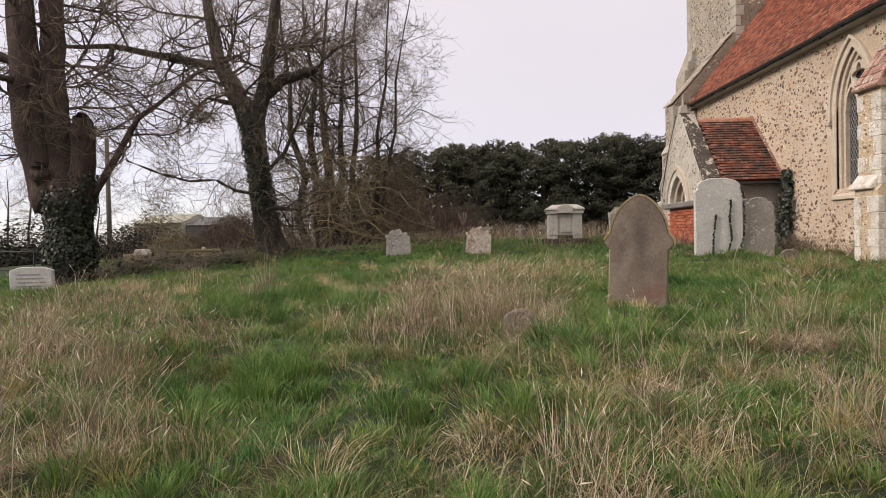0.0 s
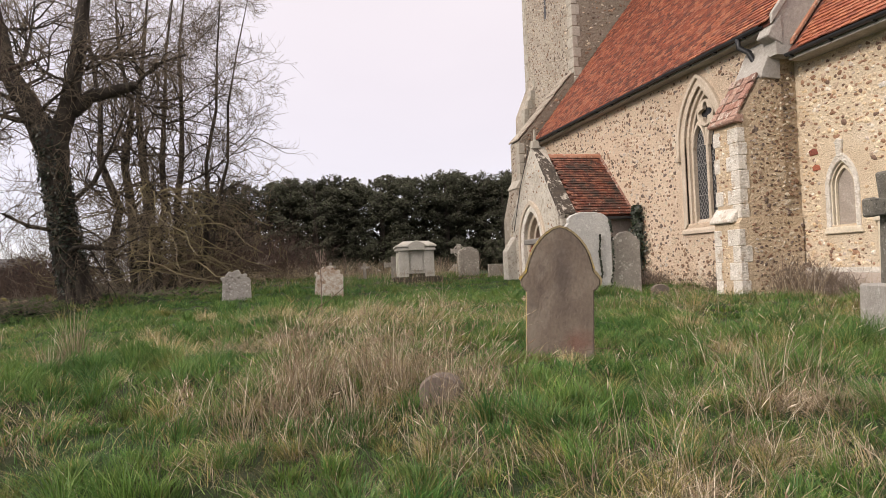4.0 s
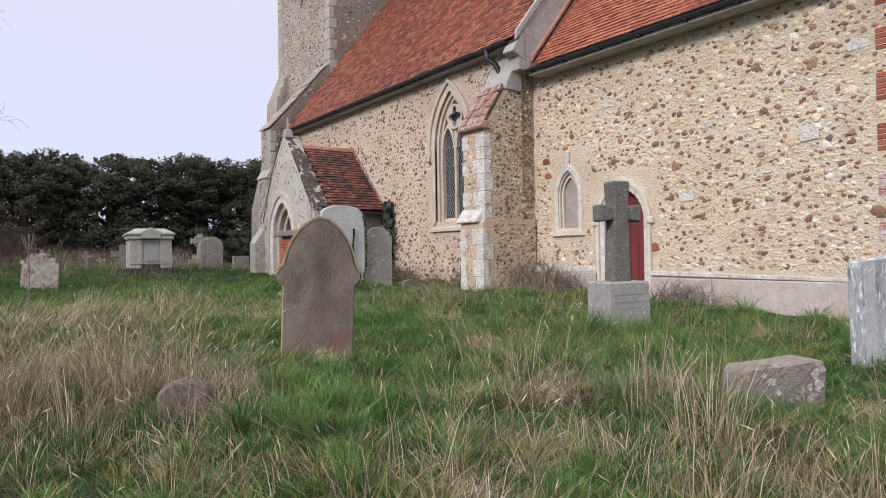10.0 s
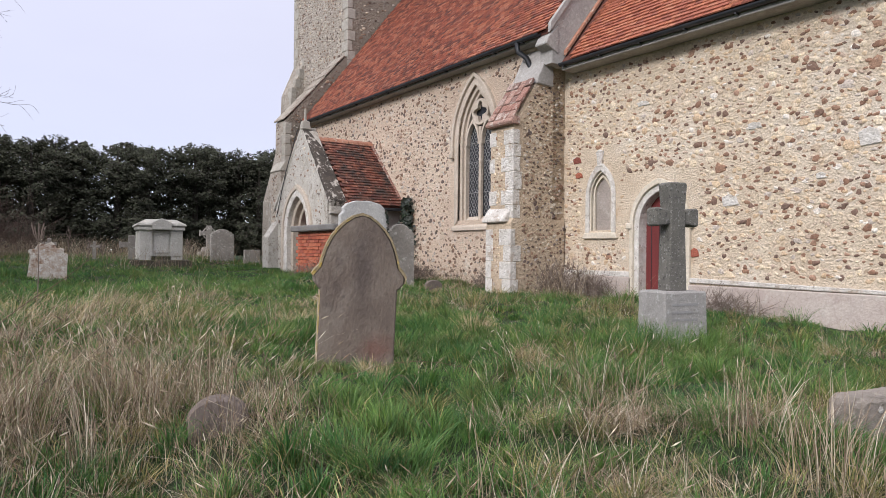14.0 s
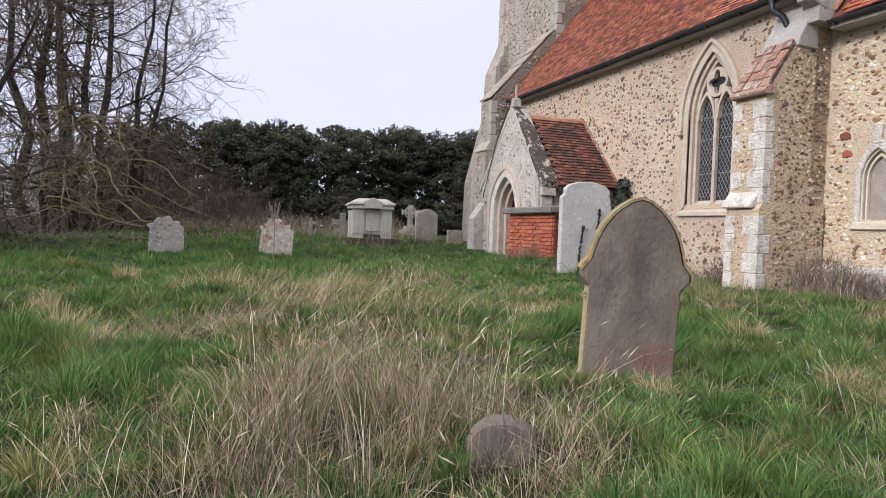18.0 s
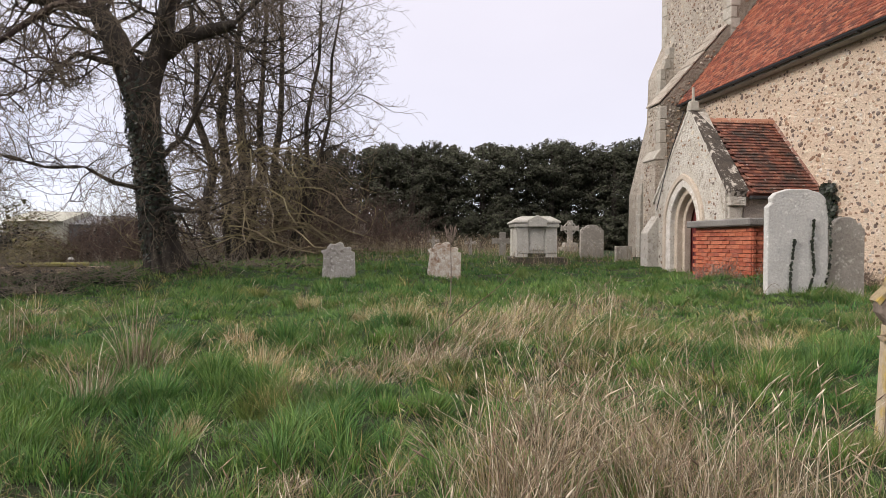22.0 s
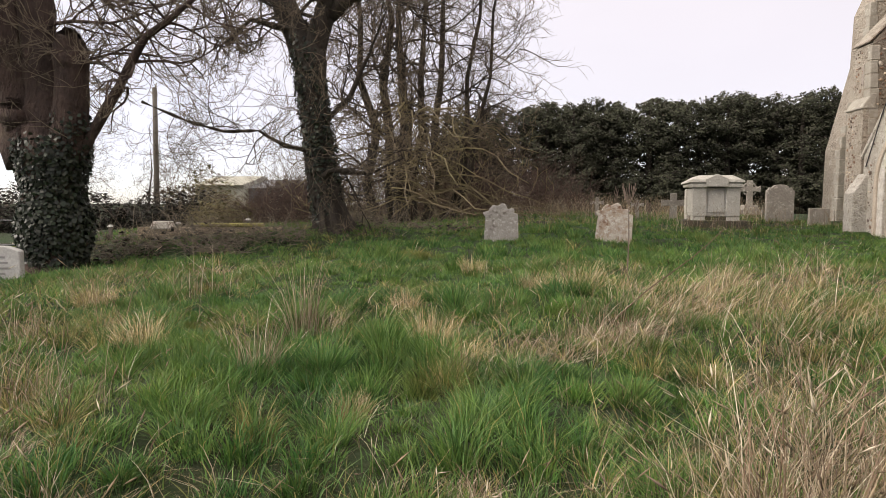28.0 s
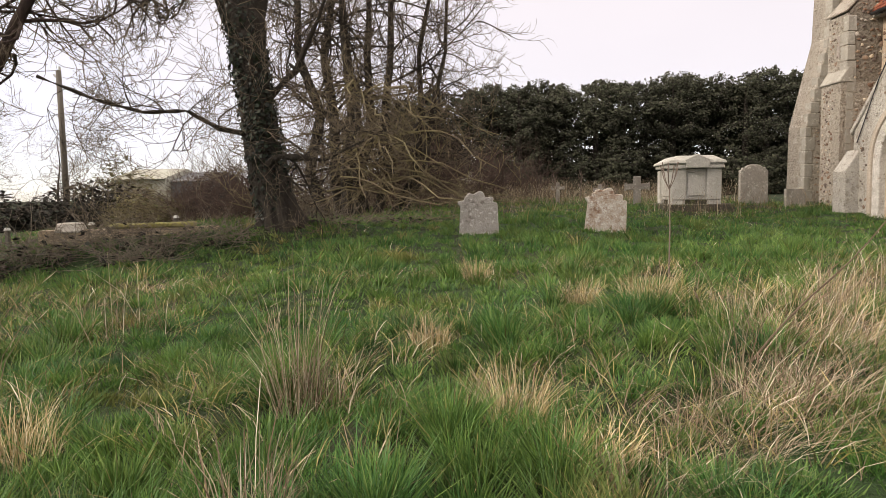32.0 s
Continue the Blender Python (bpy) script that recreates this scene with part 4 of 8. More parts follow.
for z in (3.05, 4.85, 1.25):
    part("pipe_collar", Shape().tube([(CX - 0.14, EY + 0.16, z - 0.035), (CX - 0.14, EY + 0.16, z + 0.035)], 0.068, 10), M_pipe, pipe)
    part("pipe_bracket", Shape().box(CX - 0.17, EY + 0.05, z - 0.015, CX, EY + 0.27, z + 0.015), M_pipe, pipe)
part("swan_neck", Shape().tube([(CX - 0.14, EY + 0.16, 4.95), (CX - 0.20, EY + 0.14, 5.15), (CX - 0.38, EY + 0.12, 5.38), (CX - 0.44, EY + 0.12, 5.56)], 0.055, 10), M_black, pipe, smooth=True)
part("rain_hopper", Shape().frustum(CX - 0.54, EY + 0.03, CX - 0.34, EY + 0.23, 5.40, 5.56, -0.02), M_black, pipe, bevel=0.01)

# brick east wall and its quoins
east_wall = part("east_wall", Shape().box(CX - 0.004, EY + 0.012, 0.5, 16.2, EY + 0.238, 5.62), M_bmortar, church, "red brick east end wall")
part("east_gable", Shape().prism([(CX - 0.3, 5.62), (16.5, 5.62), (RIDGE, 10.6)], face_y(EY + 0.013), 0, 0.45), M_bmortar, church)
part("east_plinth", Shape().box(CX - 0.12, EY - 0.10, 0.3, 16.3, EY + 0.02, 1.14), M_render, church, "grey cement plinth below the brickwork", bevel=0.02)
part("east_plinth_cap", Shape().add([(CX - 0.12, EY - 0.10, 1.14), (16.3, EY - 0.10, 1.14), (16.3, EY + 0.0, 1.22), (CX - 0.02, EY + 0.0, 1.22), (CX - 0.02, EY + 0.05, 1.12), (16.3, EY + 0.05, 1.12)],
                                    [(0, 1, 2, 3), (3, 2, 5, 4), (0, 4, 5, 1), (0, 3, 4), (1, 5, 2)]), M_render, church)

# junction buttress
BX, BY0, BY1 = 7.98, JY - 0.06, JY + 0.62
butt = part("buttress", Shape().prism([(BX, 2.55), (BX, 4.40), (8.80, 5.62), (9.0, 5.75), (9.0, 2.55)], lambda u, v, d: (u, d, v), BY0, BY1), M_mortar_dark, church, "flint buttress with pale quoins")
part("lower_stage", Shape().prism([(BX - 0.08, 0.6), (BX - 0.08, 2.48), (BX, 2.58), (9.3, 2.58), (9.3, 0.6)], lambda u, v, d: (u, d, v), BY0 - 0.03, BY1 + 0.02), M_mortar_dark, butt)
part("offset_stone", Shape().prism([(BX - 0.16, 2.50), (BX - 0.16, 2.55), (BX + 0.02, 2.80), (BX + 0.1, 2.80), (BX + 0.1, 2.50)], lambda u, v, d: (u, d, v), BY0 + 0.08, BY1 + 0.08), M_limepale, butt, "pale sloping offset stone", bevel=0.02)
part("string_course", Shape().prism([(BX - 0.10, 4.36), (BX - 0.13, 4.42), (BX - 0.02, 4.52), (BX + 0.12, 4.52), (BX + 0.12, 4.36)], lambda u, v, d: (u, d, v), BY0 - 0.06, BY1 + 0.05), M_wbrick, butt, "brick string course", bevel=0.015)
part("kneeler_slope", Shape().prism([(8.52, 5.22), (8.56, 5.36), (8.90, 6.02), (8.97, 5.92), (8.97, 5.2)], lambda u, v, d: (u, d, v), BY0 - 0.05, BY1 + 0.06), M_cement, butt, "cement capped slope", bevel=0.015)
qb = random.Random(4)
for i in range(5):
    a = Vector((BX - 0.03 + i * 0.112, 0, 4.50 + i * 0.166))
    for j in range(4):
        y0 = BY0 - 0.03 + j * 0.185 + qb.uniform(-0.008, 0.008)
        up_ = qb.uniform(-0.006, 0.012)
        part("weathering_brick", Shape().add([(a.x + q * 0.104 - nn * (0.035 + up_), y0 + w * 0.170, a.z + q * 0.154 + nn * (0.03 + up_) - 0.03) for nn in (0, 1) for q in (0, 1) for w in (0, 1)],
                                             [(0, 1, 3, 2), (4, 6, 7, 5), (0, 4, 5, 1), (2, 3, 7, 6), (0, 2, 6, 4), (1, 5, 7, 3)]), M_wbrick, butt, bevel=0.008)
qr = random.Random(3)
for lo, hi, xo, yo in ((0.6, 2.46, BX - 0.09, BY0 - 0.04), (2.58, 4.34, BX - 0.01, BY0 - 0.01)):
    z = lo
    k = 0
    while z < hi - 0.1:
        hgt = min(qr.uniform(0.22, 0.36), hi - z)
        w1, w2 = (0.30, 0.16) if k % 2 else (0.20, 0.24)
        part("quoin", Shape().box(xo - 0.004, yo - 0.004, z, xo + w2 * qr.uniform(0.75, 1.15), yo + w1 * qr.uniform(0.85, 1.25), z + hgt - 0.006), M_limepale, butt, bevel=0.010)
        if lo < 1 or k % 2:
            part("quoin", Shape().box(xo - 0.004, BY1 - qr.uniform(0.13, 0.22), z, xo + 0.12, BY1 + 0.03, z + hgt - 0.006), M_limepale, butt, bevel=0.010)
        z += hgt
        k += 1

# tower
TX, TY1 = 10.3, 29.4
tower = part("tower", Shape().box(TX, WY, 0.8, 15.3, TY1, 17.0), M_tower, church, "pale flint west tower")
# Sheet over the east face, darkened for the shade there.
part("tower_east_face", Shape().box(TX + 0.12, WY - 0.02, 6.0, 15.3, WY + 0.05, 17.0), M_tower_shaded, tower, "flint east face coloured dark as if shaded")
z, k = 8.3, 0
while z < 17:
    hgt = qr.uniform(0.28, 0.42)
    w1, w2 = (0.42, 0.24) if k % 2 else (0.26, 0.42)
    part("quoin", Shape().box(TX - 0.02, WY - 0.035, z, TX + w1 * 0.7, WY + w2, z + hgt - 0.015), M_limetower, tower, bevel=0.015)
    part("quoin", Shape().box(TX - 0.02, TY1 - w2, z, TX + w1, TY1 + 0.02, z + hgt - 0.015), M_limetower, tower, bevel=0.015)
    z += hgt
    k += 1
part("tower_slit", Shape().box(TX - 0.012, 26.9, 11.6, TX + 0.2, 27.06, 12.6), M_glass, tower)
# Dark body colour stands for the east side's shade; end face stays pale.
tb = part("tower_buttress", Shape().prism([(8.08, 0.8), (8.08, 6.28), (10.25, 8.75), (10.5, 8.75), (10.5, 0.8)], lambda u, v, d: (u, d, v), WY - 0.02, WY + 0.85), M_tower_shaded, church, "raking flint buttress with stone ends")
part("end_face", Shape().prism([(8.04, 0.8), (8.04, 6.24), (8.10, 6.24), (8.10, 0.8)], lambda u, v, d: (u, d, v), WY + 0.0, WY + 0.83), M_tower, tb)
for i in range(6):
    a = i / 6
    x0, z0 = 8.0 + a * 2.2, 6.24 + a * 2.5 + qr.uniform(-0.02, 0.02)
    part("weathering_slab", Shape().add([(x0 + q * 0.38 - nn * 0.04, WY - 0.035 + w * 0.90, z0 + q * 0.40 + nn * 0.045) for nn in (0, 1) for q in (0, 1) for w in (0, 1)],
                                        [(0, 1, 3, 2), (4, 6, 7, 5), (0, 4, 5, 1), (2, 3, 7, 6), (0, 2, 6, 4), (1, 5, 7, 3)]), M_tower, tb, bevel=0.02)
z, k = 1.2, 0
while z < 6.0:
    hgt = qr.uniform(0.3, 0.46)
    part("quoin", Shape().box(8.033, WY - 0.035, z, 8.033 + qr.uniform(0.14, 0.3), WY + qr.uniform(0.16, 0.3), z + hgt - 0.015), M_limetower, tb, bevel=0.015)
    z += hgt
    k += 1
part("slot", Shape().box(8.03, WY + 0.30, 5.2, 8.1, WY + 0.42, 5.75), M_blocked, tb)
part("offset_stone", Shape().prism([(7.86, 4.55), (7.86, 4.6), (8.08, 4.95), (8.2, 4.95), (8.2, 4.55)], lambda u, v, d: (u, d, v), WY - 0.05, WY + 0.86), M_limetower, tb, bevel=0.02)
part("lower_stage", Shape().prism([(7.90, 0.8), (7.90, 4.56), (9.0, 4.56), (9.0, 0.8)], lambda u, v, d: (u, d, v), WY - 0.03, WY + 0.84), M_tower, tb)
tb2 = part("tower_buttress", Shape().prism([(9.03, 0.8), (9.08, 3.80), (9.74, 6.50), (9.80, 8.15), (10.38, 9.55), (10.8, 9.55), (10.8, 0.8)], lambda u, v, d: (u, d, v), 28.4, 29.46), M_tower, church, "stepped flint angle buttress")
z, k = 1.2, 0
while z < 9.2:
    hgt = qr.uniform(0.3, 0.46)
    xa = np.interp(z + hgt / 2, [0.8, 3.8, 6.5, 8.15, 9.55], [9.03, 9.08, 9.74, 9.80, 10.38])
    part("quoin", Shape().box(xa - 0.012, 28.388, z, xa + qr.uniform(0.16, 0.34), 28.388 + (0.24 if k % 2 else 0.36), z + hgt - 0.008), M_limetower, tb2, bevel=0.015)
    z += hgt
    k += 1

# porch
PX, PC = 6.8, 20.4
porch = part("porch_front", Shape().prism([(18.62, 0.9), (22.16, 0.9), (22.10, 3.15), (21.95, 3.30), (20.36, 5.16), (20.22, 5.16), (18.78, 3.36), (18.62, 3.12)], face_x(PX), 0, 0.42, [pointed(19.80, 21.20, 1.0, 2.5, 3.42)]), M_porchwall, church, "white-rendered porch gable with flaking flint")
part("arch_order", arch_band(Shape(), pointed(19.48, 21.52, 1.0, 2.45, 3.72), pointed(19.60, 21.40, 1.0, 2.45, 3.58), face_x(PX), -0.07, 0.05), M_limewin, porch, bevel=0.015)
part("arch_order", arch_band(Shape(), pointed(19.57, 21.43, 1.0, 2.45, 3.61), pointed(19.82, 21.18, 1.0, 2.45, 3.40), face_x(PX), -0.03, 0.12), M_limepale, porch, bevel=0.015)
part("arch_order", arch_band(Shape(), pointed(19.78, 21.22, 1.0, 2.45, 3.43), pointed(19.95, 21.05, 1.0, 2.45, 3.24), face_x(PX), 0.10, 0.32), M_limewin, porch, bevel=0.015)
part("arch_order", arch_band(Shape(), pointed(19.93, 21.07, 1.0, 2.45, 3.26), pointed(20.05, 20.95, 1.0, 2.45, 3.10), face_x(PX), 0.25, 0.42), M_limewin, porch, bevel=0.015)
pgate = part("porch_door", Shape().prism(pointed(19.96, 21.04, 1.05, 2.45, 3.22), face_x(PX), 0.46, 0.52), M_redwood, church, "reddish boarded porch door")
for i in range(1, 6):
    u = 19.98 + i * 0.18
    part("plank_joint", Shape().box(PX + 0.452, u - 0.007, 1.1, PX + 0.462, u + 0.007, 2.9), M_black, pgate)
cop = Shape()
cop.add([(PX + 0.02, 18.52, 3.02), (PX + 0.46, 18.52, 3.02), (PX + 0.46, 20.29, 5.00), (PX + 0.02, 20.29, 5.14), (PX + 0.02, 18.44, 3.20), (PX + 0.46, 18.44, 3.16), (PX + 0.46, 20.29, 5.16), (PX + 0.02, 20.29, 5.28)],
        [(0, 1, 2, 3), (7, 6, 5, 4), (0, 4, 5, 1), (3, 2, 6, 7), (0, 3, 7, 4), (1, 5, 6, 2)])
part("gable_coping", cop, M_lichen, porch, "dark lichened coping", bevel=0.02)
cop = Shape()
cop.add([(PX - 0.02, 22.22, 3.06), (PX + 0.44, 22.22, 3.06), (PX + 0.44, 20.29, 5.12), (PX - 0.02, 20.29, 5.12), (PX - 0.02, 22.27, 3.16), (PX + 0.44, 22.27, 3.16), (PX + 0.44, 20.29, 5.27), (PX - 0.02, 20.29, 5.27)],
        [(3, 2, 1, 0), (4, 5, 6, 7), (1, 5, 4, 0), (7, 6, 2, 3), (4, 7, 3, 0), (2, 6, 5, 1)])
part("gable_coping", cop, M_porchwall, porch, bevel=0.02)
part("apex_stone", Shape().frustum(PX - 0.02, 20.19, PX + 0.24, 20.39, 5.18, 5.42, 0.03), M_limetower, porch, bevel=0.02)
part("finial", Shape().tube([(PX + 0.11, 20.29, 5.4), (PX + 0.11, 20.29, 5.75)], [0.04, 0.028], 7), M_limetower, porch)
part("cable", Shape().tube([(PX - 0.02, 20.5, 5.2), (PX - 0.03, 21.3, 4.1), (PX - 0.03, 21.95, 2.9)], 0.012, 5), M_black, porch)
part("corner_stone", Shape().prism([(PX - 0.30, 0.9), (PX - 0.30, 2.3), (PX, 2.75), (PX + 0.1, 2.75), (PX + 0.1, 0.9)], lambda u, v, d: (u, d, v), 21.9, 22.35), M_porchwall, porch, "small stepped corner buttress", bevel=0.02)
part("porch_side_wall", Shape().box(PX + 0.40, 18.62, 0.9, NX, 18.98, 3.05), M_blocked, church, "grey stone porch side wall")
part("porch_side_wall", Shape().box(PX + 0.40, 21.8, 0.9, NX, 22.1, 3.05), M_blocked, church)
part("porch_corbel", Shape().box(PX + 0.04, 18.50, 2.84, PX + 0.42, 18.64, 3.04), M_porchwall, porch, bevel=0.02)
part("porch_quoin", Shape().box(PX + 0.06, 18.58, 1.2, PX + 0.38, 18.64, 2.82), M_porchwall, porch, bevel=0.02)
pr0, pr1 = (18.40, 3.10), (20.25, 4.96)
proof = part("porch_roof", Shape().prism([pr0, pr1, (22.10, 3.10), (22.10, 3.0), (20.25, 4.84), (18.44, 3.02)], lambda u, v, d: (d, u, v), PX + 0.40, NX), M_roofbed, church, "mossy red tiled porch roof")
part("gutter", Shape().box(PX + 0.42, 18.33, 2.98, NX, 18.41, 3.05), M_black, proof, "black gutter", bevel=0.01)
for i in range(7):
    x0 = PX + 0.44 + i * 0.30
    part("ridge_tile", Shape().prism([(20.10, 4.90), (20.14, 4.98), (20.25, 5.04), (20.36, 4.98), (20.40, 4.90)], lambda u, v, d: (d, u, v), x0, x0 + 0.287), M_ridge, proof, bevel=0.008)
part("verge_fillet", Shape().add([(NX - 0.07, 18.42, 3.13), (NX + 0.01, 18.42, 3.13), (NX + 0.01, 20.25, 5.0), (NX - 0.07, 20.25, 5.0), (NX - 0.07, 18.42, 3.19), (NX + 0.01, 18.42, 3.21), (NX + 0.01, 20.25, 5.08), (NX - 0.07, 20.25, 5.05)],
                                 [(0, 1, 2, 3), (7, 6, 5, 4), (0, 4, 5, 1), (3, 2, 6, 7), (0, 3, 7, 4), (1, 5, 6, 2)]), M_wbrick, proof, bevel=0.01)

# ---- graves ----
def stone_loop(w, hgt, style):
    h2 = w / 2
    if style == "ogee":      # round head on narrow shoulders
        pts = [(-h2, 0), (h2, 0), (h2, hgt * 0.515), (h2 + 0.02, hgt * 0.525), (h2 + 0.055, hgt * 0.56), (h2 + 0.06, hgt * 0.60), (h2 + 0.035, hgt * 0.63)]
        top = [(h2 * 1.0, hgt * 0.66), (h2 * 0.94, hgt * 0.72), (h2 * 0.86, hgt * 0.785), (h2 * 0.74, hgt * 0.85), (h2 * 0.58, hgt * 0.905), (h2 * 0.40, hgt * 0.95), (h2 * 0.20, hgt * 0.985), (0.0, hgt)]
        top = top + [(-x, z) for x, z in reversed(top[:-1])]
        return pts + top + [(-u, v) for u, v in reversed(pts[3:])] + [(-h2, hgt * 0.515)]
    if style == "round":
        return [(-h2, 0), (h2, 0)] + [(math.cos(a) * h2, hgt * 0.55 + math.sin(a) * hgt * 0.45) for a in [math.pi * i / 12 for i in range(13)]]
    if style == "slab":      # low curved top with little ears
        return [(-h2, 0), (h2, 0), (h2, hgt * 0.82), (h2 * 0.93, hgt * 0.86), (h2 * 0.90, hgt * 0.92), (h2 * 0.70, hgt * 0.97), (h2 * 0.3, hgt), (-h2 * 0.35, hgt),
                (-h2 * 0.72, hgt * 0.965), (-h2 * 0.88, hgt * 0.92), (-h2 * 0.86, hgt * 0.87), (-h2, hgt * 0.83)]
    if style == "scroll":    # scalloped head
        top = []
        for i in range(25):
            a = math.pi * i / 24
            r = 1 + 0.13 * math.cos(9 * a)
            top.append((math.cos(a) * h2 * min(1, r * 0.95), hgt * 0.68 + math.sin(a) ** 0.8 * hgt * 0.26 * r + (0.07 * hgt if abs(i - 12) < 4 else 0)))
        return [(-h2, 0), (h2, 0)] + top
    if style == "shoulder":
        return [(-h2, 0), (h2, 0), (h2, hgt * 0.84), (h2 * 0.86, hgt * 0.86), (h2 * 0.80, hgt * 0.92)] + [(h2 * 0.62 * math.cos(a), hgt * 0.90 + 0.10 * hgt * math.sin(a)) for a in [math.pi * i / 8 for i in range(9)]] + [(-h2 * 0.80, hgt * 0.92), (-h2 * 0.86, hgt * 0.86), (-h2, hgt * 0.84)]
    if style == "rough":     # broken, uneven top
        return [(-h2, 0), (h2, 0), (h2, hgt * 0.97), (h2 * 0.80, hgt), (h2 * 0.42, hgt * 0.985), (h2 * 0.15, hgt * 0.995), (-h2 * 0.3, hgt * 0.965), (-h2 * 0.55, hgt * 0.975), (-h2 * 0.93, hgt * 0.95), (-h2, hgt * 0.90)]
    return [(-h2, 0), (h2, 0), (h2, hgt), (-h2, hgt)]


def headstone(x, y, w, hgt, thick, style, material, label, turn=0.0, lean=0.0, tilt=0.0, sink=0.15, z=None, bevel=0.012, group=""):
    base = gz(x, y) if z is None else z
    ob = thing("headstone", pose(x, y, base, tilt, lean, turn), label, "headstone", group)
    loop = [(u, v - sink if v == 0 else v) for u, v in stone_loop(w, hgt, style)]
    part("slab", Shape().prism(loop, lambda u, v, d: (u, d, v), -thick / 2, thick / 2), material, ob, bevel=bevel)
    return ob


# the large brown stone in the foreground
hs = headstone(2.17, 8.15, 0.64, 1.27, 0.11, "ogee", M_hsbig, "brown sandstone headstone with yellow lichen on its edge", turn=-20, lean=2.0, tilt=2, z=0.95)
loop = stone_loop(0.66, 1.28, "ogee")
rim = Shape()
arc = loop[4:-3]
v = [(u * 1.012, d, w + 0.006) for d in (-0.060, 0.058) for u, w in arc]
n = len(arc)
rim.add(v + [(u * 0.972, d, w - 0.014) for d in (-0.060, 0.058) for u, w in arc], [(i, i + 1, n + i + 1, n + i) for i in range(n - 1)] + [(2 * n + i, i, i + 1, 2 * n + i + 1)[::-1] for i in range(n - 1)] + [(3 * n + i, 3 * n + i + 1, n + i + 1, n + i) for i in range(n - 1)])
part("lichen_rim", rim, M_hstop, hs, "yellow lichened upper edge")
# Left edge strip, its pale colour standing for the light from that side.
part("side_edge", Shape().box(-0.327, -0.050, -0.1, -0.317, 0.052, 0.64), M_hsedge, hs, "side edge coloured pale buff as if lit")
part("side_bead", Shape().tube([(-0.335, -0.03, 0.60), (-0.355, -0.03, 0.585), (-0.335, -0.03, 0.57)], 0.022, 6), M_hsedge, hs)

fs = headstone(0.72, 7.0, 0.33, 0.27, 0.13, "round", M_hs, "small rounded brown footstone sunk in the grass", turn=-26, lean=-7, z=0.81, bevel=0.02)

# pale slab with ivy and its neighbour
slab = headstone(5.57, 14.42, 0.96, 1.60, 0.12, "slab", M_white, "tall pale grey headstone with two trails of ivy", turn=-2, z=1.26)
st3 = headstone(6.42, 14.50, 0.64, 1.16, 0.10, "shoulder", M_greyst, "pale shouldered headstone beside the porch", turn=2, z=1.30)
headstone(6.62, 13.6, 0.34, 0.22, 0.09, "round", M_hs, "small sunken footstone among dead grass", turn=-5)

ivr = random.Random(11)


def leaf_cloud(pts, size, seed, up=0.3):
    """Small four-cornered leaves facing outwards along the given (place, normal) pairs."""
    r = np.random.default_rng(seed)
    p = np.array([q[0] for q in pts], float)
    nrm = np.array([q[1] for q in pts], float) + r.normal(0, 0.45, (len(pts), 3)) + (0, 0, up)
    nrm /= np.linalg.norm(nrm, axis=1)[:, None] + 1e-9
    t = np.cross(nrm, r.normal(0, 1, (len(pts), 3)))
    t /= np.linalg.norm(t, axis=1)[:, None] + 1e-9
    b = np.cross(nrm, t)
    s = size * r.uniform(0.6, 1.3, len(pts))[:, None]
    v = np.stack([p - t * s * 0.5, p + b * s * 0.45 - nrm * s * 0.08, p + t * s * 0.6, p - b * s * 0.45 - nrm * s * 0.08], 1)
    q = np.arange(len(pts) * 4).reshape(-1, 4)
    return v.reshape(-1, 3), q


def ivy_trail(parent, pts, n, spread, size, seed, normal=(0, -1, 0)):
    r = random.Random(seed)
    out = []
    for i in range(n):
        f = r.random() * (len(pts) - 1)
        k = int(f)
        p = Vector(pts[k]).lerp(Vector(pts[min(k + 1, len(pts) - 1)]), f - k)
        out.append((tuple(p + Vector((r.uniform(-spread, spread), r.uniform(-0.02, 0.0), r.uniform(-spread, spread)))), normal))
    v, q = leaf_cloud(out, size, seed)
    ob = new("ivy", raw_mesh("ivy", v, q, [], M_leaf))
    ob.parent = parent
    return tagged(ob, "dark climbing ivy", kind="stuff")


ivy_trail(slab, [(-0.14, -0.08, 0.0), (-0.13, -0.08, 0.4), (-0.07, -0.08, 0.85)], 130, 0.012, 0.042, 1)
ivy_trail(slab, [(0.14, -0.08, 0.0), (0.24, -0.08, 0.35), (0.20, -0.08, 0.8), (0.23, -0.08, 1.15)], 190, 0.012, 0.042, 2)
ivy_trail(slab, [(0.28, -0.08, 0.1), (0.42, -0.08, 0.12), (0.5, -0.08, 0.6), (0.49, -0.06, 1.2), (0.44, -0.06, 1.45)], 150, 0.016, 0.042, 3)
wall_ivy = thing("ivy", pose(8.86, 18.0, 1.2), "dark ivy climbing the corner of porch and nave wall", "ivy")
out = []
for i in range(1500):
    zz = ivr.random() ** 0.8 * 2.1
    out.append(((ivr.uniform(-0.14, -0.02), ivr.gauss(0.22, 0.20) * (0.5 + 0.6 * (zz < 1.4)), zz), (-1, -0.3, 0)))
v, q = leaf_cloud(out, 0.09, 5)
part("leaves", raw_mesh("leaves", v, q, [], M_leaf), M_leaf, wall_ivy)

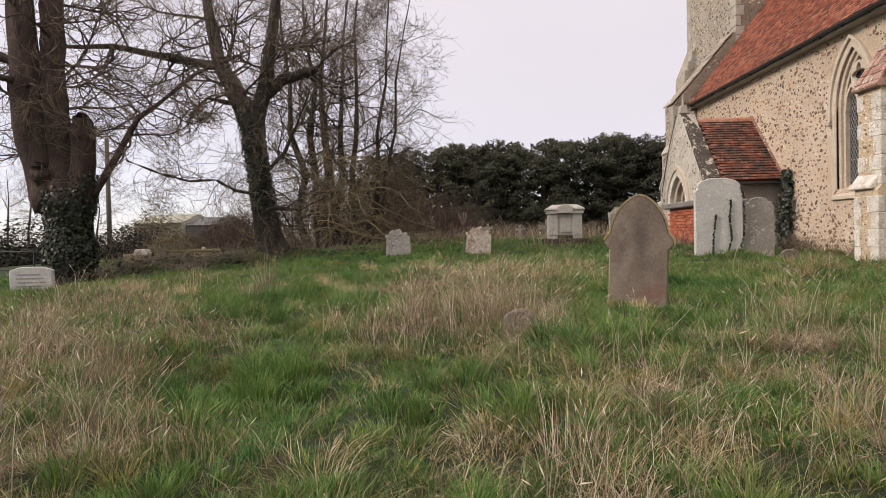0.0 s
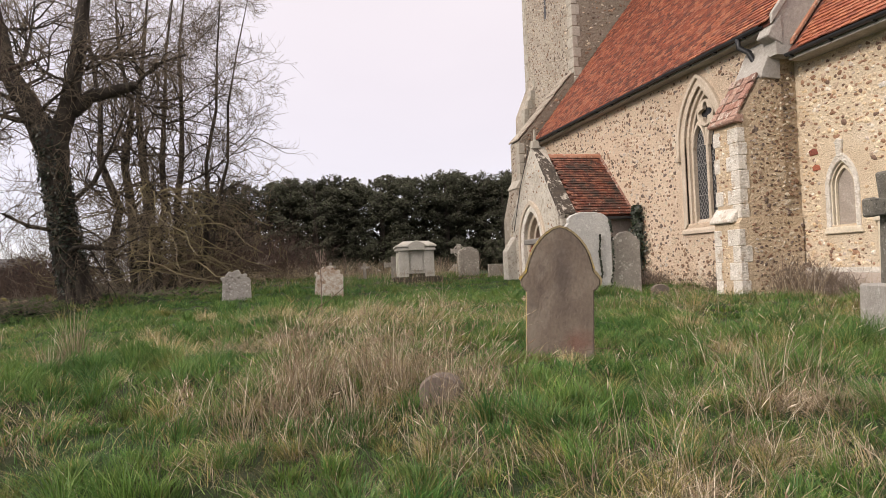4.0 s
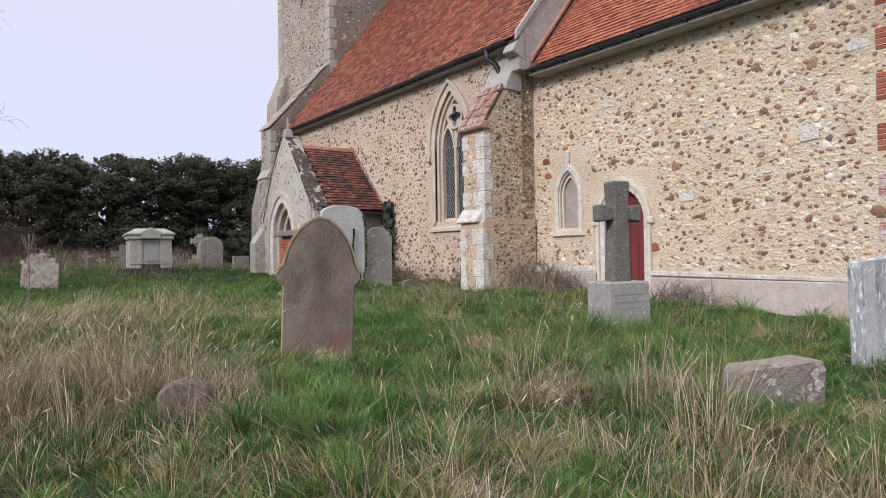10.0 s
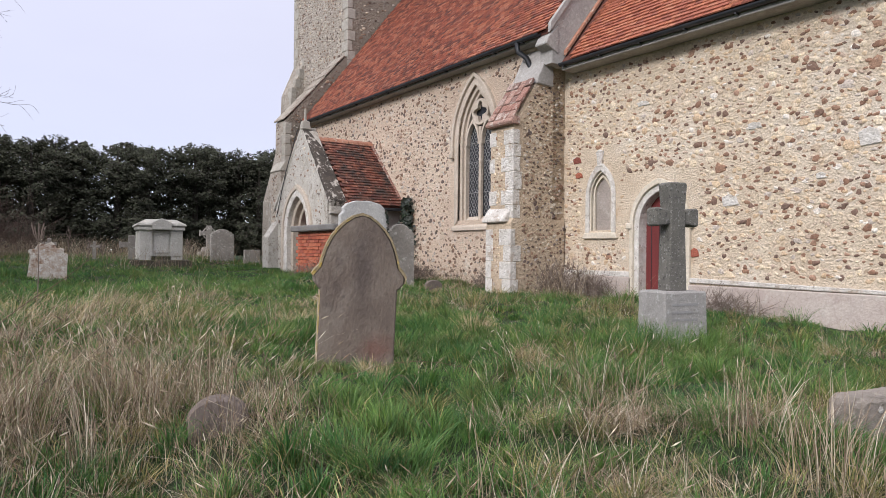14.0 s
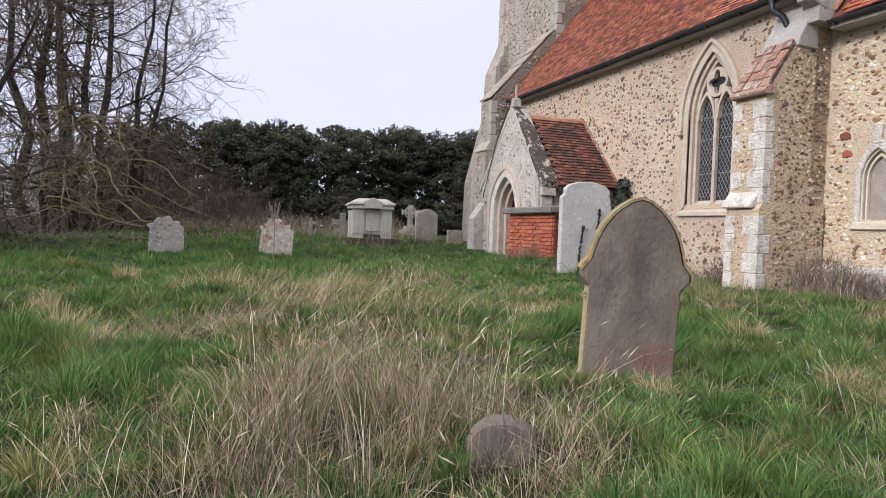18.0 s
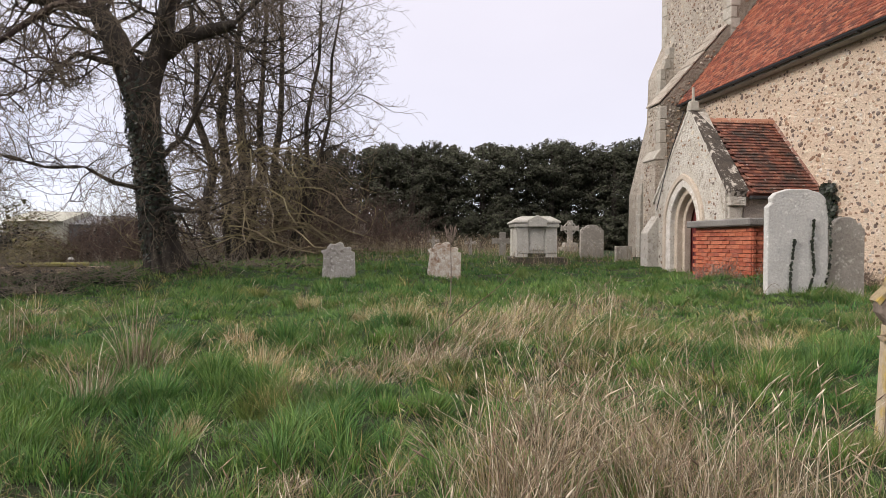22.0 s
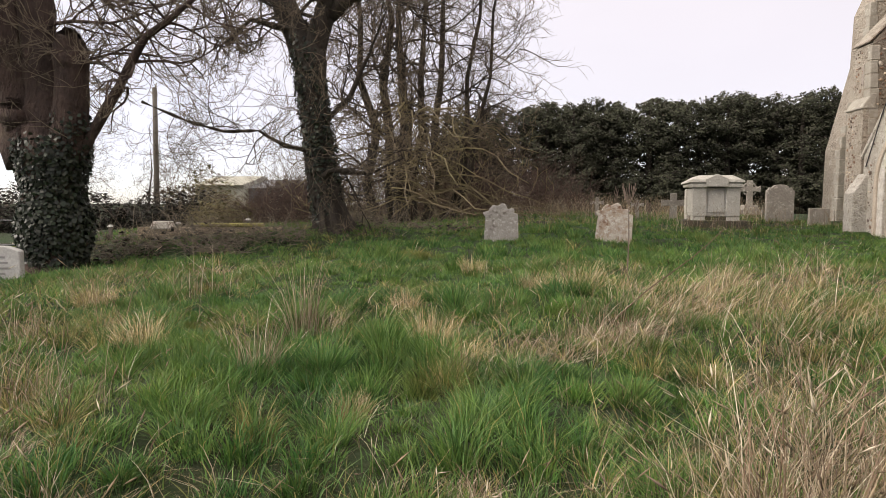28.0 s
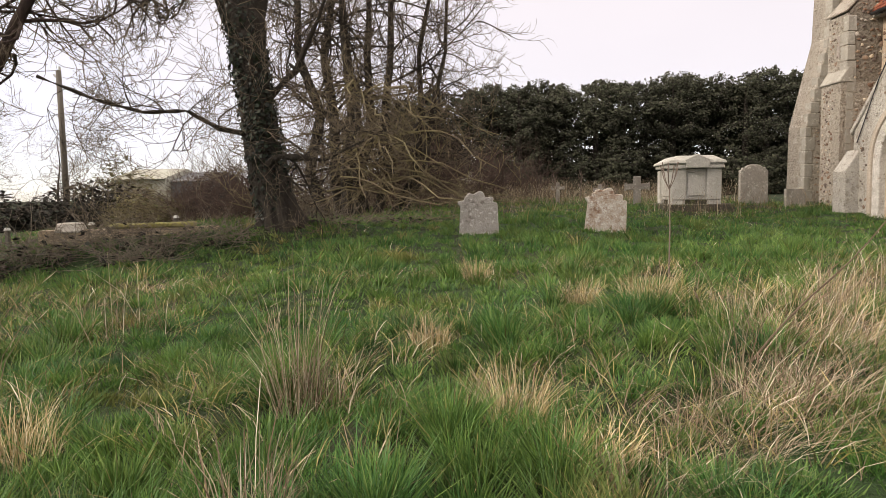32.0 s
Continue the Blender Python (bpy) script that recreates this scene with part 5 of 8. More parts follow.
# brick tomb
bt = thing("brick_tomb", pose(5.55, 15.55, 1.22), "orange brick table tomb with a grey ledger slab", "tomb")
core = part("core", Shape().box(0.052, 0.052, -0.2, 1.0, 2.0, 1.12), M_tmortar, bt)
part("ledger", Shape().box(-0.10, -0.08, 1.12, 1.10, 2.12, 1.25), M_slate, bt, "grey stone ledger slab", bevel=0.02)
brick_me = to_mesh("brick", Shape().box(-0.105, -0.006, -0.0325, 0.105, 0.05, 0.0325), M_brick_t, bevel=0.006)
brick_half = to_mesh("brick", Shape().box(-0.05, -0.006, -0.0325, 0.05, 0.05, 0.0325), M_brick_t, bevel=0.006)
for c in range(15):
    zc = 0.02 + c * 0.074
    for side in (0, 1):
        length = 2.03 if side == 0 else 1.0
        u = 0.05 if c % 2 else 0.105
        first = True
        while u < length:
            half = first and c % 2
            inset = 0.016 if side == 0 and (0.55 < u < 0.80 or 1.25 < u < 1.5) and 2 < c < 13 else 0.0
            m = pose(0.03 + inset, u, zc, 0, 0, -90) if side == 0 else pose(u, 0.03, zc)
            ob = new("brick", brick_half if half else brick_me)
            ob.parent = bt
            ob.matrix_basis = m
            u += 0.165 if half else 0.22
            first = False

# granite cross on a block
gc = thing("stone_cross", pose(5.44, 7.53, 0.92, 0, 0, -13), "dark granite grave cross on a pale block", "grave cross")
cb = part("base", Shape().frustum(-0.04, -0.02, 0.55, 0.44, -0.2, 0.61, 0.015), M_crossbase, gc, "pale grey granite block", bevel=0.02)
for i in range(3):
    part("inscription", Shape().box(0.07, -0.024 + 0.011, 0.30 + i * 0.08, 0.40 - (i % 2) * 0.06, -0.004, 0.325 + i * 0.08), M_inset, cb, "worn inscription line")
front = lambda u, v, d: (u, d, v)
part("shaft", Shape().prism([(0.125, 0.60), (0.375, 0.60), (0.348, 1.30), (0.345, 1.46), (0.372, 1.74), (0.36, 1.765), (0.14, 1.765), (0.128, 1.74), (0.155, 1.46), (0.152, 1.30)], front, 0.115, 0.300), M_crossst, gc, bevel=0.014)
part("arm", Shape().prism([(0.16, 1.315), (0.0, 1.295), (-0.035, 1.305), (-0.035, 1.485), (0.0, 1.495), (0.16, 1.465)], front, 0.125, 0.290), M_crossst, gc, bevel=0.014)
part("arm", Shape().prism([(0.34, 1.315), (0.50, 1.295), (0.535, 1.305), (0.535, 1.485), (0.50, 1.495), (0.34, 1.465)], front, 0.125, 0.290), M_crossst, gc, bevel=0.014)

# white streaked stone near the east end, and the low block
wst = headstone(6.66, 5.26, 0.74, 1.02, 0.14, "rough", M_ws, "whitish streaked upright headstone near the brick corner", turn=-14, lean=-2, z=0.78)
# Strip on the front face, coloured paler for the bright left side.
part("side_strip", Shape().box(-0.332, -0.076, 0.0, -0.19, -0.066, 0.98), M_white, wst, "white strip for the bright left side")
low = thing("kerb_block", pose(4.06, 4.88, 0.83, 0, 3, -18), "low lichened stone block in long grass", "stone block")
part("block", Shape().prism([(-0.34, -0.3), (0.32, -0.3), (0.33, 0.20), (0.31, 0.285), (0.22, 0.30), (0.10, 0.285), (-0.05, 0.265), (-0.30, 0.245), (-0.345, 0.21)], front, -0.10, 0.14), M_lowst, low, bevel=0.018)
cr_ = random.Random(17)
for u, v, q in ((0.22, 0.20, 0.040), (0.25, 0.12, 0.045), (0.18, 0.11, 0.030), (0.28, 0.23, 0.028), (-0.14, 0.15, 0.035), (-0.08, 0.08, 0.024), (-0.20, 0.19, 0.022)):
    part("lichen_crust", Shape().prism([(u + q * cr_.uniform(0.6, 1.1) * math.cos(a), v + q * cr_.uniform(0.6, 1.1) * math.sin(a)) for a in [k * math.pi / 5 for k in range(10)]], front, -0.104, -0.098), M_pale, low, "white lichen crust")

# row of far stones
headstone(-1.40, 19.45, 0.72, 0.74, 0.10, "scroll", M_pale, "pale grey lichened headstone with scrolled top", turn=4, lean=-2, z=1.26)
headstone(0.83, 19.42, 0.74, 0.76, 0.10, "scroll", M_pinkst, "cream and orange lichened headstone with scrolled top", turn=-4, lean=1.5, z=1.26)
headstone(6.46, 26.1, 0.78, 1.06, 0.12, "shoulder", M_greyst, "grey arched headstone near the tower", turn=3, z=1.56)
headstone(7.25, 25.4, 0.55, 0.42, 0.12, "flat", M_greyst, "short broken grey headstone", turn=5, z=1.52)

# chest tomb
ct = thing("chest_tomb", pose(3.50, 23.7, 1.56, 0, 0, -7), "pale limestone chest tomb on a mossy step", "tomb")
ct.matrix_basis = pose(3.42, 23.7, 1.56, 0, 0, -7) @ Matrix.Scale(0.92, 4)
part("step", Shape().box(-0.22, -0.24, -0.3, 1.52, 2.28, 0.07), M_darkst, ct, "dark mossy step", bevel=0.02)
part("foot_block", Shape().box(0.02, 0.02, 0.05, 0.36, 0.5, 0.20), M_tomb, ct, bevel=0.02)
part("foot_block", Shape().box(0.92, 0.02, 0.05, 1.26, 0.5, 0.20), M_tomb, ct, bevel=0.02)
part("foot_block", Shape().box(0.02, 1.5, 0.05, 1.26, 2.0, 0.20), M_tomb, ct, bevel=0.02)
# Dark block put in for the shade of the gap under the body.
part("under_shadow_block", Shape().box(0.12, 0.10, 0.05, 1.16, 1.9, 0.20), M_darkst, ct)
part("body", Shape().box(0.08, 0.08, 0.18, 1.20, 1.94, 0.98), M_tomb, ct, bevel=0.015)
for x0, x1 in ((0.02, 0.38), (0.90, 1.26)):
    part("pilaster", Shape().box(x0, 0.0, 0.18, x1, 0.36, 0.98), M_tomb, ct, bevel=0.015)
    part("pilaster_cap", Shape().box(x0 - 0.06, -0.06, 0.98, x1 + 0.06, 0.42, 1.08), M_tomb, ct, bevel=0.02)
for y0, y1 in ((1.64, 2.0),):
    part("pilaster", Shape().box(0.02, y0, 0.18, 1.26, y1, 0.98), M_tomb, ct, bevel=0.015)
part("side_panel", Shape().box(0.05, 0.42, 0.26, 0.10, 1.58, 0.92), M_tomb, ct, bevel=0.02)
part("end_panel", Shape().box(0.42, 0.05, 0.28, 0.86, 0.10, 0.90), M_tomb, ct, bevel=0.015)
part("cornice", Shape().box(-0.03, -0.03, 1.02, 1.31, 2.05, 1.12), M_tomb, ct, bevel=0.02)
part("lid", Shape().frustum(-0.09, -0.09, 1.37, 2.11, 1.12, 1.20, 0.03), M_tomb, ct, bevel=0.015)
part("lid_slope", Shape().frustum(-0.03, -0.03, 1.31, 2.05, 1.20, 1.33, 0.22), M_tomb, ct, bevel=0.015)
part("pediment", Shape().prism([(0.36, 1.0), (0.92, 1.0), (0.94, 1.22), (0.64, 1.36), (0.34, 1.22)], lambda u, v, d: (u, d, v), -0.13, 0.2), M_tomb, ct, bevel=0.015)


def small_cross(x, y, top, w, label, wheel=False, plinth=True, material=None):
    z0 = gz(x, y)
    hgt = top - z0
    material = material or M_greyst
    ob = thing("grave_cross", pose(x, y, z0), label, "grave cross")
    b = 0.0
    if plinth:
        part("base", Shape().frustum(-w * 0.55, -w * 0.4, w * 0.55, w * 0.4, -0.15, hgt * 0.16, 0.02), material, ob, bevel=0.015)
        part("upper_base", Shape().frustum(-w * 0.36, -w * 0.3, w * 0.36, w * 0.3, hgt * 0.16, hgt * 0.30, 0.03), material, ob, bevel=0.015)
        b = hgt * 0.28
    part("shaft", Shape().frustum(-w * 0.15, -0.06, w * 0.15, 0.06, b - 0.1, hgt, 0.012), material, ob, bevel=0.012)
    za = hgt - w * 0.42
    for s in (-1, 1):
        part("arm", Shape().prism([(s * w * 0.12, za - w * 0.12), (s * w * 0.42, za - w * 0.12), (s * w * 0.5, za - w * 0.17), (s * w * 0.5, za + w * 0.17), (s * w * 0.42, za + w * 0.12), (s * w * 0.12, za + w * 0.12)], lambda u, v, d: (u, d, v), -0.055, 0.055), material, ob, bevel=0.01)
    if wheel:
        ring = Shape()
        ring.tube([(math.cos(a) * w * 0.32, 0, za + math.sin(a) * w * 0.32) for a in [2 * math.pi * i / 16 for i in range(17)]], 0.035, 6)
        part("wheel", ring, material, ob)
    return ob


small_cross(8.6, 35.2, 3.05, 0.85, "grey stone wheel cross on a stepped base", wheel=True)
small_cross(4.3, 29.7, 2.42, 0.80, "weathered grey grave cross", plinth=False)
small_cross(1.73, 29.8, 2.27, 0.44, "small grey grave cross in dead grass", plinth=False)
small_cross(3.11, 29.8, 2.19, 0.42, "small trefoil grave cross", plinth=False)
small_cross(-0.83, 36.3, 2.85, 0.9, "grey grave cross under the bare branches", plinth=True)

# kerbed grave by the ivy tree
kg = thing("kerbed_grave", pose(-9.12, 15.22, 0.54, 0, 0, 8), "white-lettered kerb grave with gravel and a low headstone", "grave")
hd = part("headstone", Shape().prism([(-0.44, -0.1), (0.44, -0.1), (0.44, 0.72), (0.22, 0.79), (-0.22, 0.79), (-0.44, 0.72)], lambda u, v, d: (u, d, v), -0.08, 0.06), M_white, kg, "pale inscribed headstone", bevel=0.015)
for i in range(6):
    part("inscription", Shape().box(-0.30 + 0.03 * (i % 2), -0.084, 0.18 + i * 0.085, 0.30 - 0.04 * (i % 3), -0.079, 0.21 + i * 0.085), M_inset, hd, "worn inscription line")
part("kerb", Shape().box(-0.45, -1.95, -0.1, -0.33, 0.1, 0.12), M_white, kg, bevel=0.01)
part("kerb", Shape().box(0.33, -1.95, -0.1, 0.45, 0.1, 0.12), M_white, kg, bevel=0.01)
part("kerb", Shape().box(-0.33, -1.95, -0.1, 0.33, -1.83, 0.12), M_white, kg, bevel=0.01)
part("gravel", Shape().box(-0.34, -1.84, -0.1, 0.34, 0.0, 0.06), M_gravel, kg)

# ---- single dead plants standing in the grass ----
dp = thing("dead_umbel", pose(0.32, 14.4, gz(0.32, 14.4)), "tall brown dried umbel stalk in the grass", "dead plant")
part("stalk", Shape().tube([(0, 0, -0.05), (0.01, 0, 0.5), (0.0, 0.0, 0.95)], [0.009, 0.007, 0.006], 6), M_brush, dp)
for i in range(9):
    a = i * 0.7
    part("ray", Shape().tube([(0, 0, 0.90), (0.05 * math.cos(a), 0.05 * math.sin(a), 1.0), (0.09 * math.cos(a), 0.09 * math.sin(a), 1.12 + 0.03 * (i % 3))], [0.005, 0.004, 0.006], 4), M_brush, dp)
for (x, y, dx, dy, hh, rad, lab) in ((-0.35, 11.0, 0.95, 0.35, 0.80, 0.007, "long pale bleached bramble cane leaning over"), (1.7, 6.9, -0.25, -0.85, 0.28, 0.0035, "arching pale dead stem"), (1.3, 7.2, 0.9, -0.55, 0.22, 0.0032, "arching pale dead stem"), (4.2, 13.2, 0.4, 0.1, 0.35, 0.0035, "arching pale dead stem")):
    st = thing("bramble_cane", pose(x, y, gz(x, y)), lab, "dead plant")
    pts = [(dx * t, dy * t, hh * (math.sin(t * 2.2) if hh < 0.5 else t * 0.95 + 0.03 * math.sin(t * 6)) + 0.05) for t in [k / 7 for k in range(8)]]
    part("stem", Shape().tube(pts, [rad * (1 - 0.5 * k / 7) for k in range(8)], 5), M_straw, st)

for (x, y, hh) in ((2.1, 28.0, 1.05), (2.5, 26.6, 0.7), (1.4, 28.6, 0.9), (3.0, 27.4, 0.6), (7.0, 27.8, 0.8), (7.6, 28.6, 0.9), (5.7, 27.5, 0.7)):
    dk = thing("dead_dock", pose(x, y, gz(x, y)), "brown dead dock stalk beyond the tombs", "dead plant", "dead docks")
    part("stalk", Shape().tube([(0, 0, -0.05), (0.02, 0, hh * 0.5), (0.05, 0.01, hh)], [0.010, 0.008, 0.004], 5), M_brush, dk)
    for k in range(7):
        a, z = k * 2.4, hh * (0.45 + 0.07 * k)
        part("seed_spray", Shape().tube([(0.03, 0, z), (0.03 + 0.06 * math.cos(a), 0.06 * math.sin(a), z + 0.09), (0.03 + 0.08 * math.cos(a), 0.08 * math.sin(a), z + 0.2)], [0.006, 0.016, 0.005], 5), M_brush, dk)

# ---- trees ----
class Grower:
    """Collects the limbs of one bare tree in three sizes."""

    def __init__(self, seed, droop=0.0, spread=0.9, thin=0.0052):
        self.r = random.Random(seed)
        self.thin = thin
        self.big, self.mid, self.twig = Shape(), [], []
        self.droop, self.spread = droop, spread

    def limb(self, pts, radii, sides=9):
        """A main limb along given places."""
        fine, rad = [], []
        for i in range(len(pts) - 1):
            a, b = Vector(pts[i]), Vector(pts[i + 1])
            for k in range(4):
                t = k / 4
                p = a.lerp(b, t) + Vector([self.r.gauss(0, min(0.05 * radii[i], 0.06)) for _ in range(3)])
                fine.append(p)
                rad.append((radii[i] * (1 - t) + radii[i + 1] * t) * self.r.uniform(0.96, 1.04))
        fine.append(Vector(pts[-1]))
        rad.append(radii[-1])
        self.big.tube(fine, rad, sides)
        return fine, rad

    def clothe(self, fine, rad, n, length, level=1, start=0.25):
        """Branches spread along a limb."""
        for i in range(n):
            f = start + (1 - start) * (i + self.r.random()) / n
            k = min(int(f * (len(fine) - 1)), len(fine) - 2)
            d = (fine[k + 1] - fine[k]).normalized()
            side = Vector([self.r.gauss(0, 1) for _ in range(3)])
            side = (side - d * side.dot(d)).normalized()
            self.branch(fine[k], (d * 0.55 + side * self.spread).normalized(), length * self.r.uniform(0.6, 1.15), max(0.008, min(rad[k] * 0.38, 0.008 + 0.013 * length)), level)

    def branch(self, p, d, length, r, level):
        """One branch: it sweeps outwards on a steady curve and turns up at the tip."""
        k = 7 if level < 4 else 4
        pts, step = [p.copy()], length / (k - 1)
        dd = d.copy()
        turn = Vector([self.r.gauss(0, 0.17) for _ in range(3)])
        for i in range(k - 1):
            f = i / (k - 2)
            lift = -self.droop * (0.34 - 0.10 * level) if f < 0.55 else 0.10 + 0.30 * self.droop
            dd = (dd + turn + Vector((self.r.gauss(0, 0.13), self.r.gauss(0, 0.13), self.r.gauss(0, 0.10) + lift))).normalized()
            q = pts[-1] + dd * step
            if q.z < 1.25:
                q.z = 1.25 + self.r.random() * 0.3
            pts.append(q)
        radii = [max(r * (1 - 0.72 * i / (k - 1)), self.thin * (0.55 if level == 4 else 0.7)) for i in range(k)]
        (self.mid if level < 3 else self.twig).append((pts, radii))
        if level >= 4:
            return
        n = {1: 7, 2: 5, 3: 3}[level]
        for i in range(n):
            f = 0.22 + 0.78 * (i + self.r.random()) / n
            j = min(int(f * (k - 1)), k - 2)
            q = pts[j].lerp(pts[j + 1], f * (k - 1) - j)
            ax = (pts[j + 1] - pts[j]).normalized()
            side = Vector([self.r.gauss(0, 1) for _ in range(3)])
            side = (side - ax * side.dot(ax)).normalized()
            self.branch(q, (ax * 0.75 + side * self.spread * 0.75).normalized(), length * self.r.uniform(0.40, 0.66), max(r * 0.52, self.thin), level + 1)


def batch_tubes(lines, sides, material, name):
    vs, qs, n = [], [], 0
    for count in {len(p) for p, _ in lines}:
        sel = [(p, r) for p, r in lines if len(p) == count]
        p = np.array([[tuple(q) for q in a] for a, _ in sel])
        r = np.array([b for _, b in sel])
        d = np.gradient(p, axis=1)
        d /= np.linalg.norm(d, axis=2)[..., None] + 1e-9
        ref = np.where(np.abs(d[..., 2:3]) < 0.9, np.array([0, 0, 1.0]), np.array([1.0, 0, 0]))
        a = np.cross(d, ref)
        a /= np.linalg.norm(a, axis=2)[..., None] + 1e-9
        b = np.cross(d, a)
        ang = 2 * np.pi * np.arange(sides) / sides
        ring = p[:, :, None] + r[:, :, None, None] * (a[:, :, None] * np.cos(ang)[None, None, :, None] + b[:, :, None] * np.sin(ang)[None, None, :, None])
        m = len(sel)
        base = (np.arange(m)[:, None, None] * count + np.arange(count - 1)[None, :, None]) * sides
        k = np.arange(sides)[None, None]
        q = np.stack([base + k, base + (k + 1) % sides, base + sides + (k + 1) % sides, base + sides + k], -1)
        vs.append(ring.reshape(-1, 3)), qs.append(q.reshape(-1, 4) + n)
        n += len(vs[-1])
    return raw_mesh(name, np.concatenate(vs), np.concatenate(qs), [], material, True)


def plant(g, name, base, label, bark, twig_mat, ivy=(), rough=0.35):
    ob = thing(name, pose(*base), label, "tree")
    off = Vector(base)

    def local(me):
        me.transform(Matrix.Translation(-off))
        return me

    trunk = local(to_mesh("trunk", g.big, bark, smooth=True))
    for v in trunk.vertices:   # ridges and knobs of the bark
        v.co += v.normal * (0.030 * noise.noise(Vector((v.co.x * 7, v.co.y * 7, v.co.z * 1.6))) + 0.022 * noise.noise(Vector((v.co.x * 2, v.co.y * 2, v.co.z * 3 + 9)))) * rough
    part("trunk", trunk, bark, ob, "ridged dark bark")
    if g.mid:
        part("limb", local(batch_tubes(g.mid, 5, bark, "limb")), bark, ob)
    if g.twig:
        tagged(part("crown", local(batch_tubes(g.twig, 3, twig_mat, "crown")), twig_mat, ob, "bare winter twigs"), kind="stuff")
    if ivy:
        v, q = leaf_cloud(ivy, 0.075, 31)
        tagged(part("ivy", local(raw_mesh("ivy", v, q, [], M_leaf)), M_leaf, ob, "dark ivy clothing the trunk"), kind="stuff")
    return ob


def ivy_on(axis, z0, z1, n, seed, rad):
    """Places and normals round an upright trunk: axis(z) gives x, y and rad(z) the radius."""
    r = random.Random(seed)
    out = []
    for _ in range(n):
        a = r.uniform(0, 2 * math.pi)
        z = r.uniform(z0, z1 - (0.12 + 0.1 * math.sin(3 * a) + 0.08 * math.sin(7 * a + 1)) * (z1 - z0) * r.random() * 2)
        x, y = axis(z)
        q = rad(z) * r.uniform(0.95, 1.18)
        out.append(((x + q * math.cos(a), y + q * math.sin(a), z), (math.cos(a), math.sin(a), 0.0)))
    return out


# pollarded chestnut with ivy
t1 = Grower(21, droop=0.5, spread=1.0)
TB = (-8.95, 16.4, 0.75)
t1.limb([(-8.95, 16.4, 0.55), (-8.95, 16.4, 1.1), (-8.98, 16.4, 2.1), (-9.02, 16.4, 2.9), (-9.08, 16.4, 3.4)], [0.62, 0.46, 0.45, 0.48, 0.36], 16)
a = t1.limb([(-9.25, 16.4, 2.7), (-9.66, 16.4, 3.9), (-9.86, 16.45, 5.4), (-9.98, 16.5, 7.4), (-10.2, 16.7, 10.5)], [0.42, 0.37, 0.34, 0.30, 0.16], 13)
b = t1.limb([(-8.95, 16.45, 2.9), (-9.15, 16.5, 4.2), (-9.30, 16.6, 5.6), (-9.36, 16.7, 7.5), (-9.1, 17.0, 10.8)], [0.40, 0.31, 0.28, 0.25, 0.13], 13)
c = t1.limb([(-8.68, 16.35, 2.7), (-8.50, 16.3, 3.6), (-8.45, 16.3, 4.35), (-8.40, 16.3, 4.60)], [0.34, 0.26, 0.24, 0.25], 12)
for bx, by, bz, br in ((-9.42, 16.14, 3.5, 0.22), (-8.46, 16.25, 4.5, 0.30)):   # burrs on old pruning cuts
    t1.limb([(bx, by, bz - br * 1.6), (bx, by, bz - br * 0.5), (bx, by, bz + br * 0.4), (bx, by + 0.05, bz + br)], [br * 0.6, br, br * 0.9, br * 0.5], 11)
d = t1.limb([(-8.62, 16.4, 2.5), (-8.2, 16.35, 3.1), (-7.15, 16.3, 4.7), (-5.8, 16.4, 5.75), (-4.3, 16.8, 6.5)], [0.12, 0.095, 0.072, 0.05, 0.015], 8)
hang = t1.limb([(-9.9, 16.0, 5.6), (-10.5, 15.8, 5.7), (-10.7, 15.7, 5.0), (-10.6, 15.7, 4.4)], [0.10, 0.085, 0.07, 0.04], 7)
e = t1.limb([(-9.8, 16.5, 6.0), (-11.2, 16.3, 6.6), (-12.9, 16.2, 6.4)], [0.12, 0.09, 0.03], 7)
for li, n, ln in ((a, 9, 2.6), (b, 9, 2.6), (d, 11, 1.7), (e, 8, 2.0), (hang, 4, 1.2)):
    t1.clothe(*li, n, ln, 1, 0.3 if li is not d else 0.35)
t1.clothe(*c, 5, 0.9, 2, 0.6)
for i in range(110):   # shoots on the pollard heads
    li = (a, b, c, d)[i % 4]
    q = t1.r.randrange(3, len(li[0]) - 2) if i % 4 != 2 else t1.r.randrange(6, len(li[0]))
    an = t1.r.uniform(0, 6.28)
    t1.branch(li[0][q] + Vector((math.cos(an), math.sin(an), 0)) * li[1][q] * 0.9, Vector((math.cos(an), math.sin(an), t1.r.uniform(-0.2, 0.9))).normalized(), t1.r.uniform(0.4, 1.0), 0.010, 3)
iv = ivy_on(lambda z: (-8.93, 16.4), 0.7, 3.15, 9500, 41, lambda z: 0.49 + 0.05 * math.sin(z * 5)) + ivy_on(lambda z: (-8.55 + (z - 3) * 0.1, 16.33), 2.6, 3.5, 420, 42, lambda z: 0.30)
plant(t1, "pollarded_tree", TB, "thick ivy-clad pollarded tree with bare branches", M_bark1, M_twig, iv, 1.6)

# forked tree
t2 = Grower(22, droop=0.42, spread=1.0)
T2 = (-5.15, 19.7, 1.0)
t2.limb([(-4.85, 19.7, 1.15), (-5, 19.7, 1.75), (-5.22, 19.7, 2.6), (-5.38, 19.75, 3.9), (-5.5, 19.8, 5.3)], [0.50, 0.36, 0.31, 0.30, 0.34], 14)
for an in (-2.6, -1.9, -1.2, -0.5):   # root flares
    t2.limb([(-4.9 + 0.58 * math.cos(an), 19.7 + 0.58 * math.sin(an), 1.0), (-4.92 + 0.38 * math.cos(an), 19.7 + 0.38 * math.sin(an), 1.4), (-5.08 + 0.22 * math.cos(an), 19.7 + 0.22 * math.sin(an), 2.2)], [0.15, 0.13, 0.08], 7)
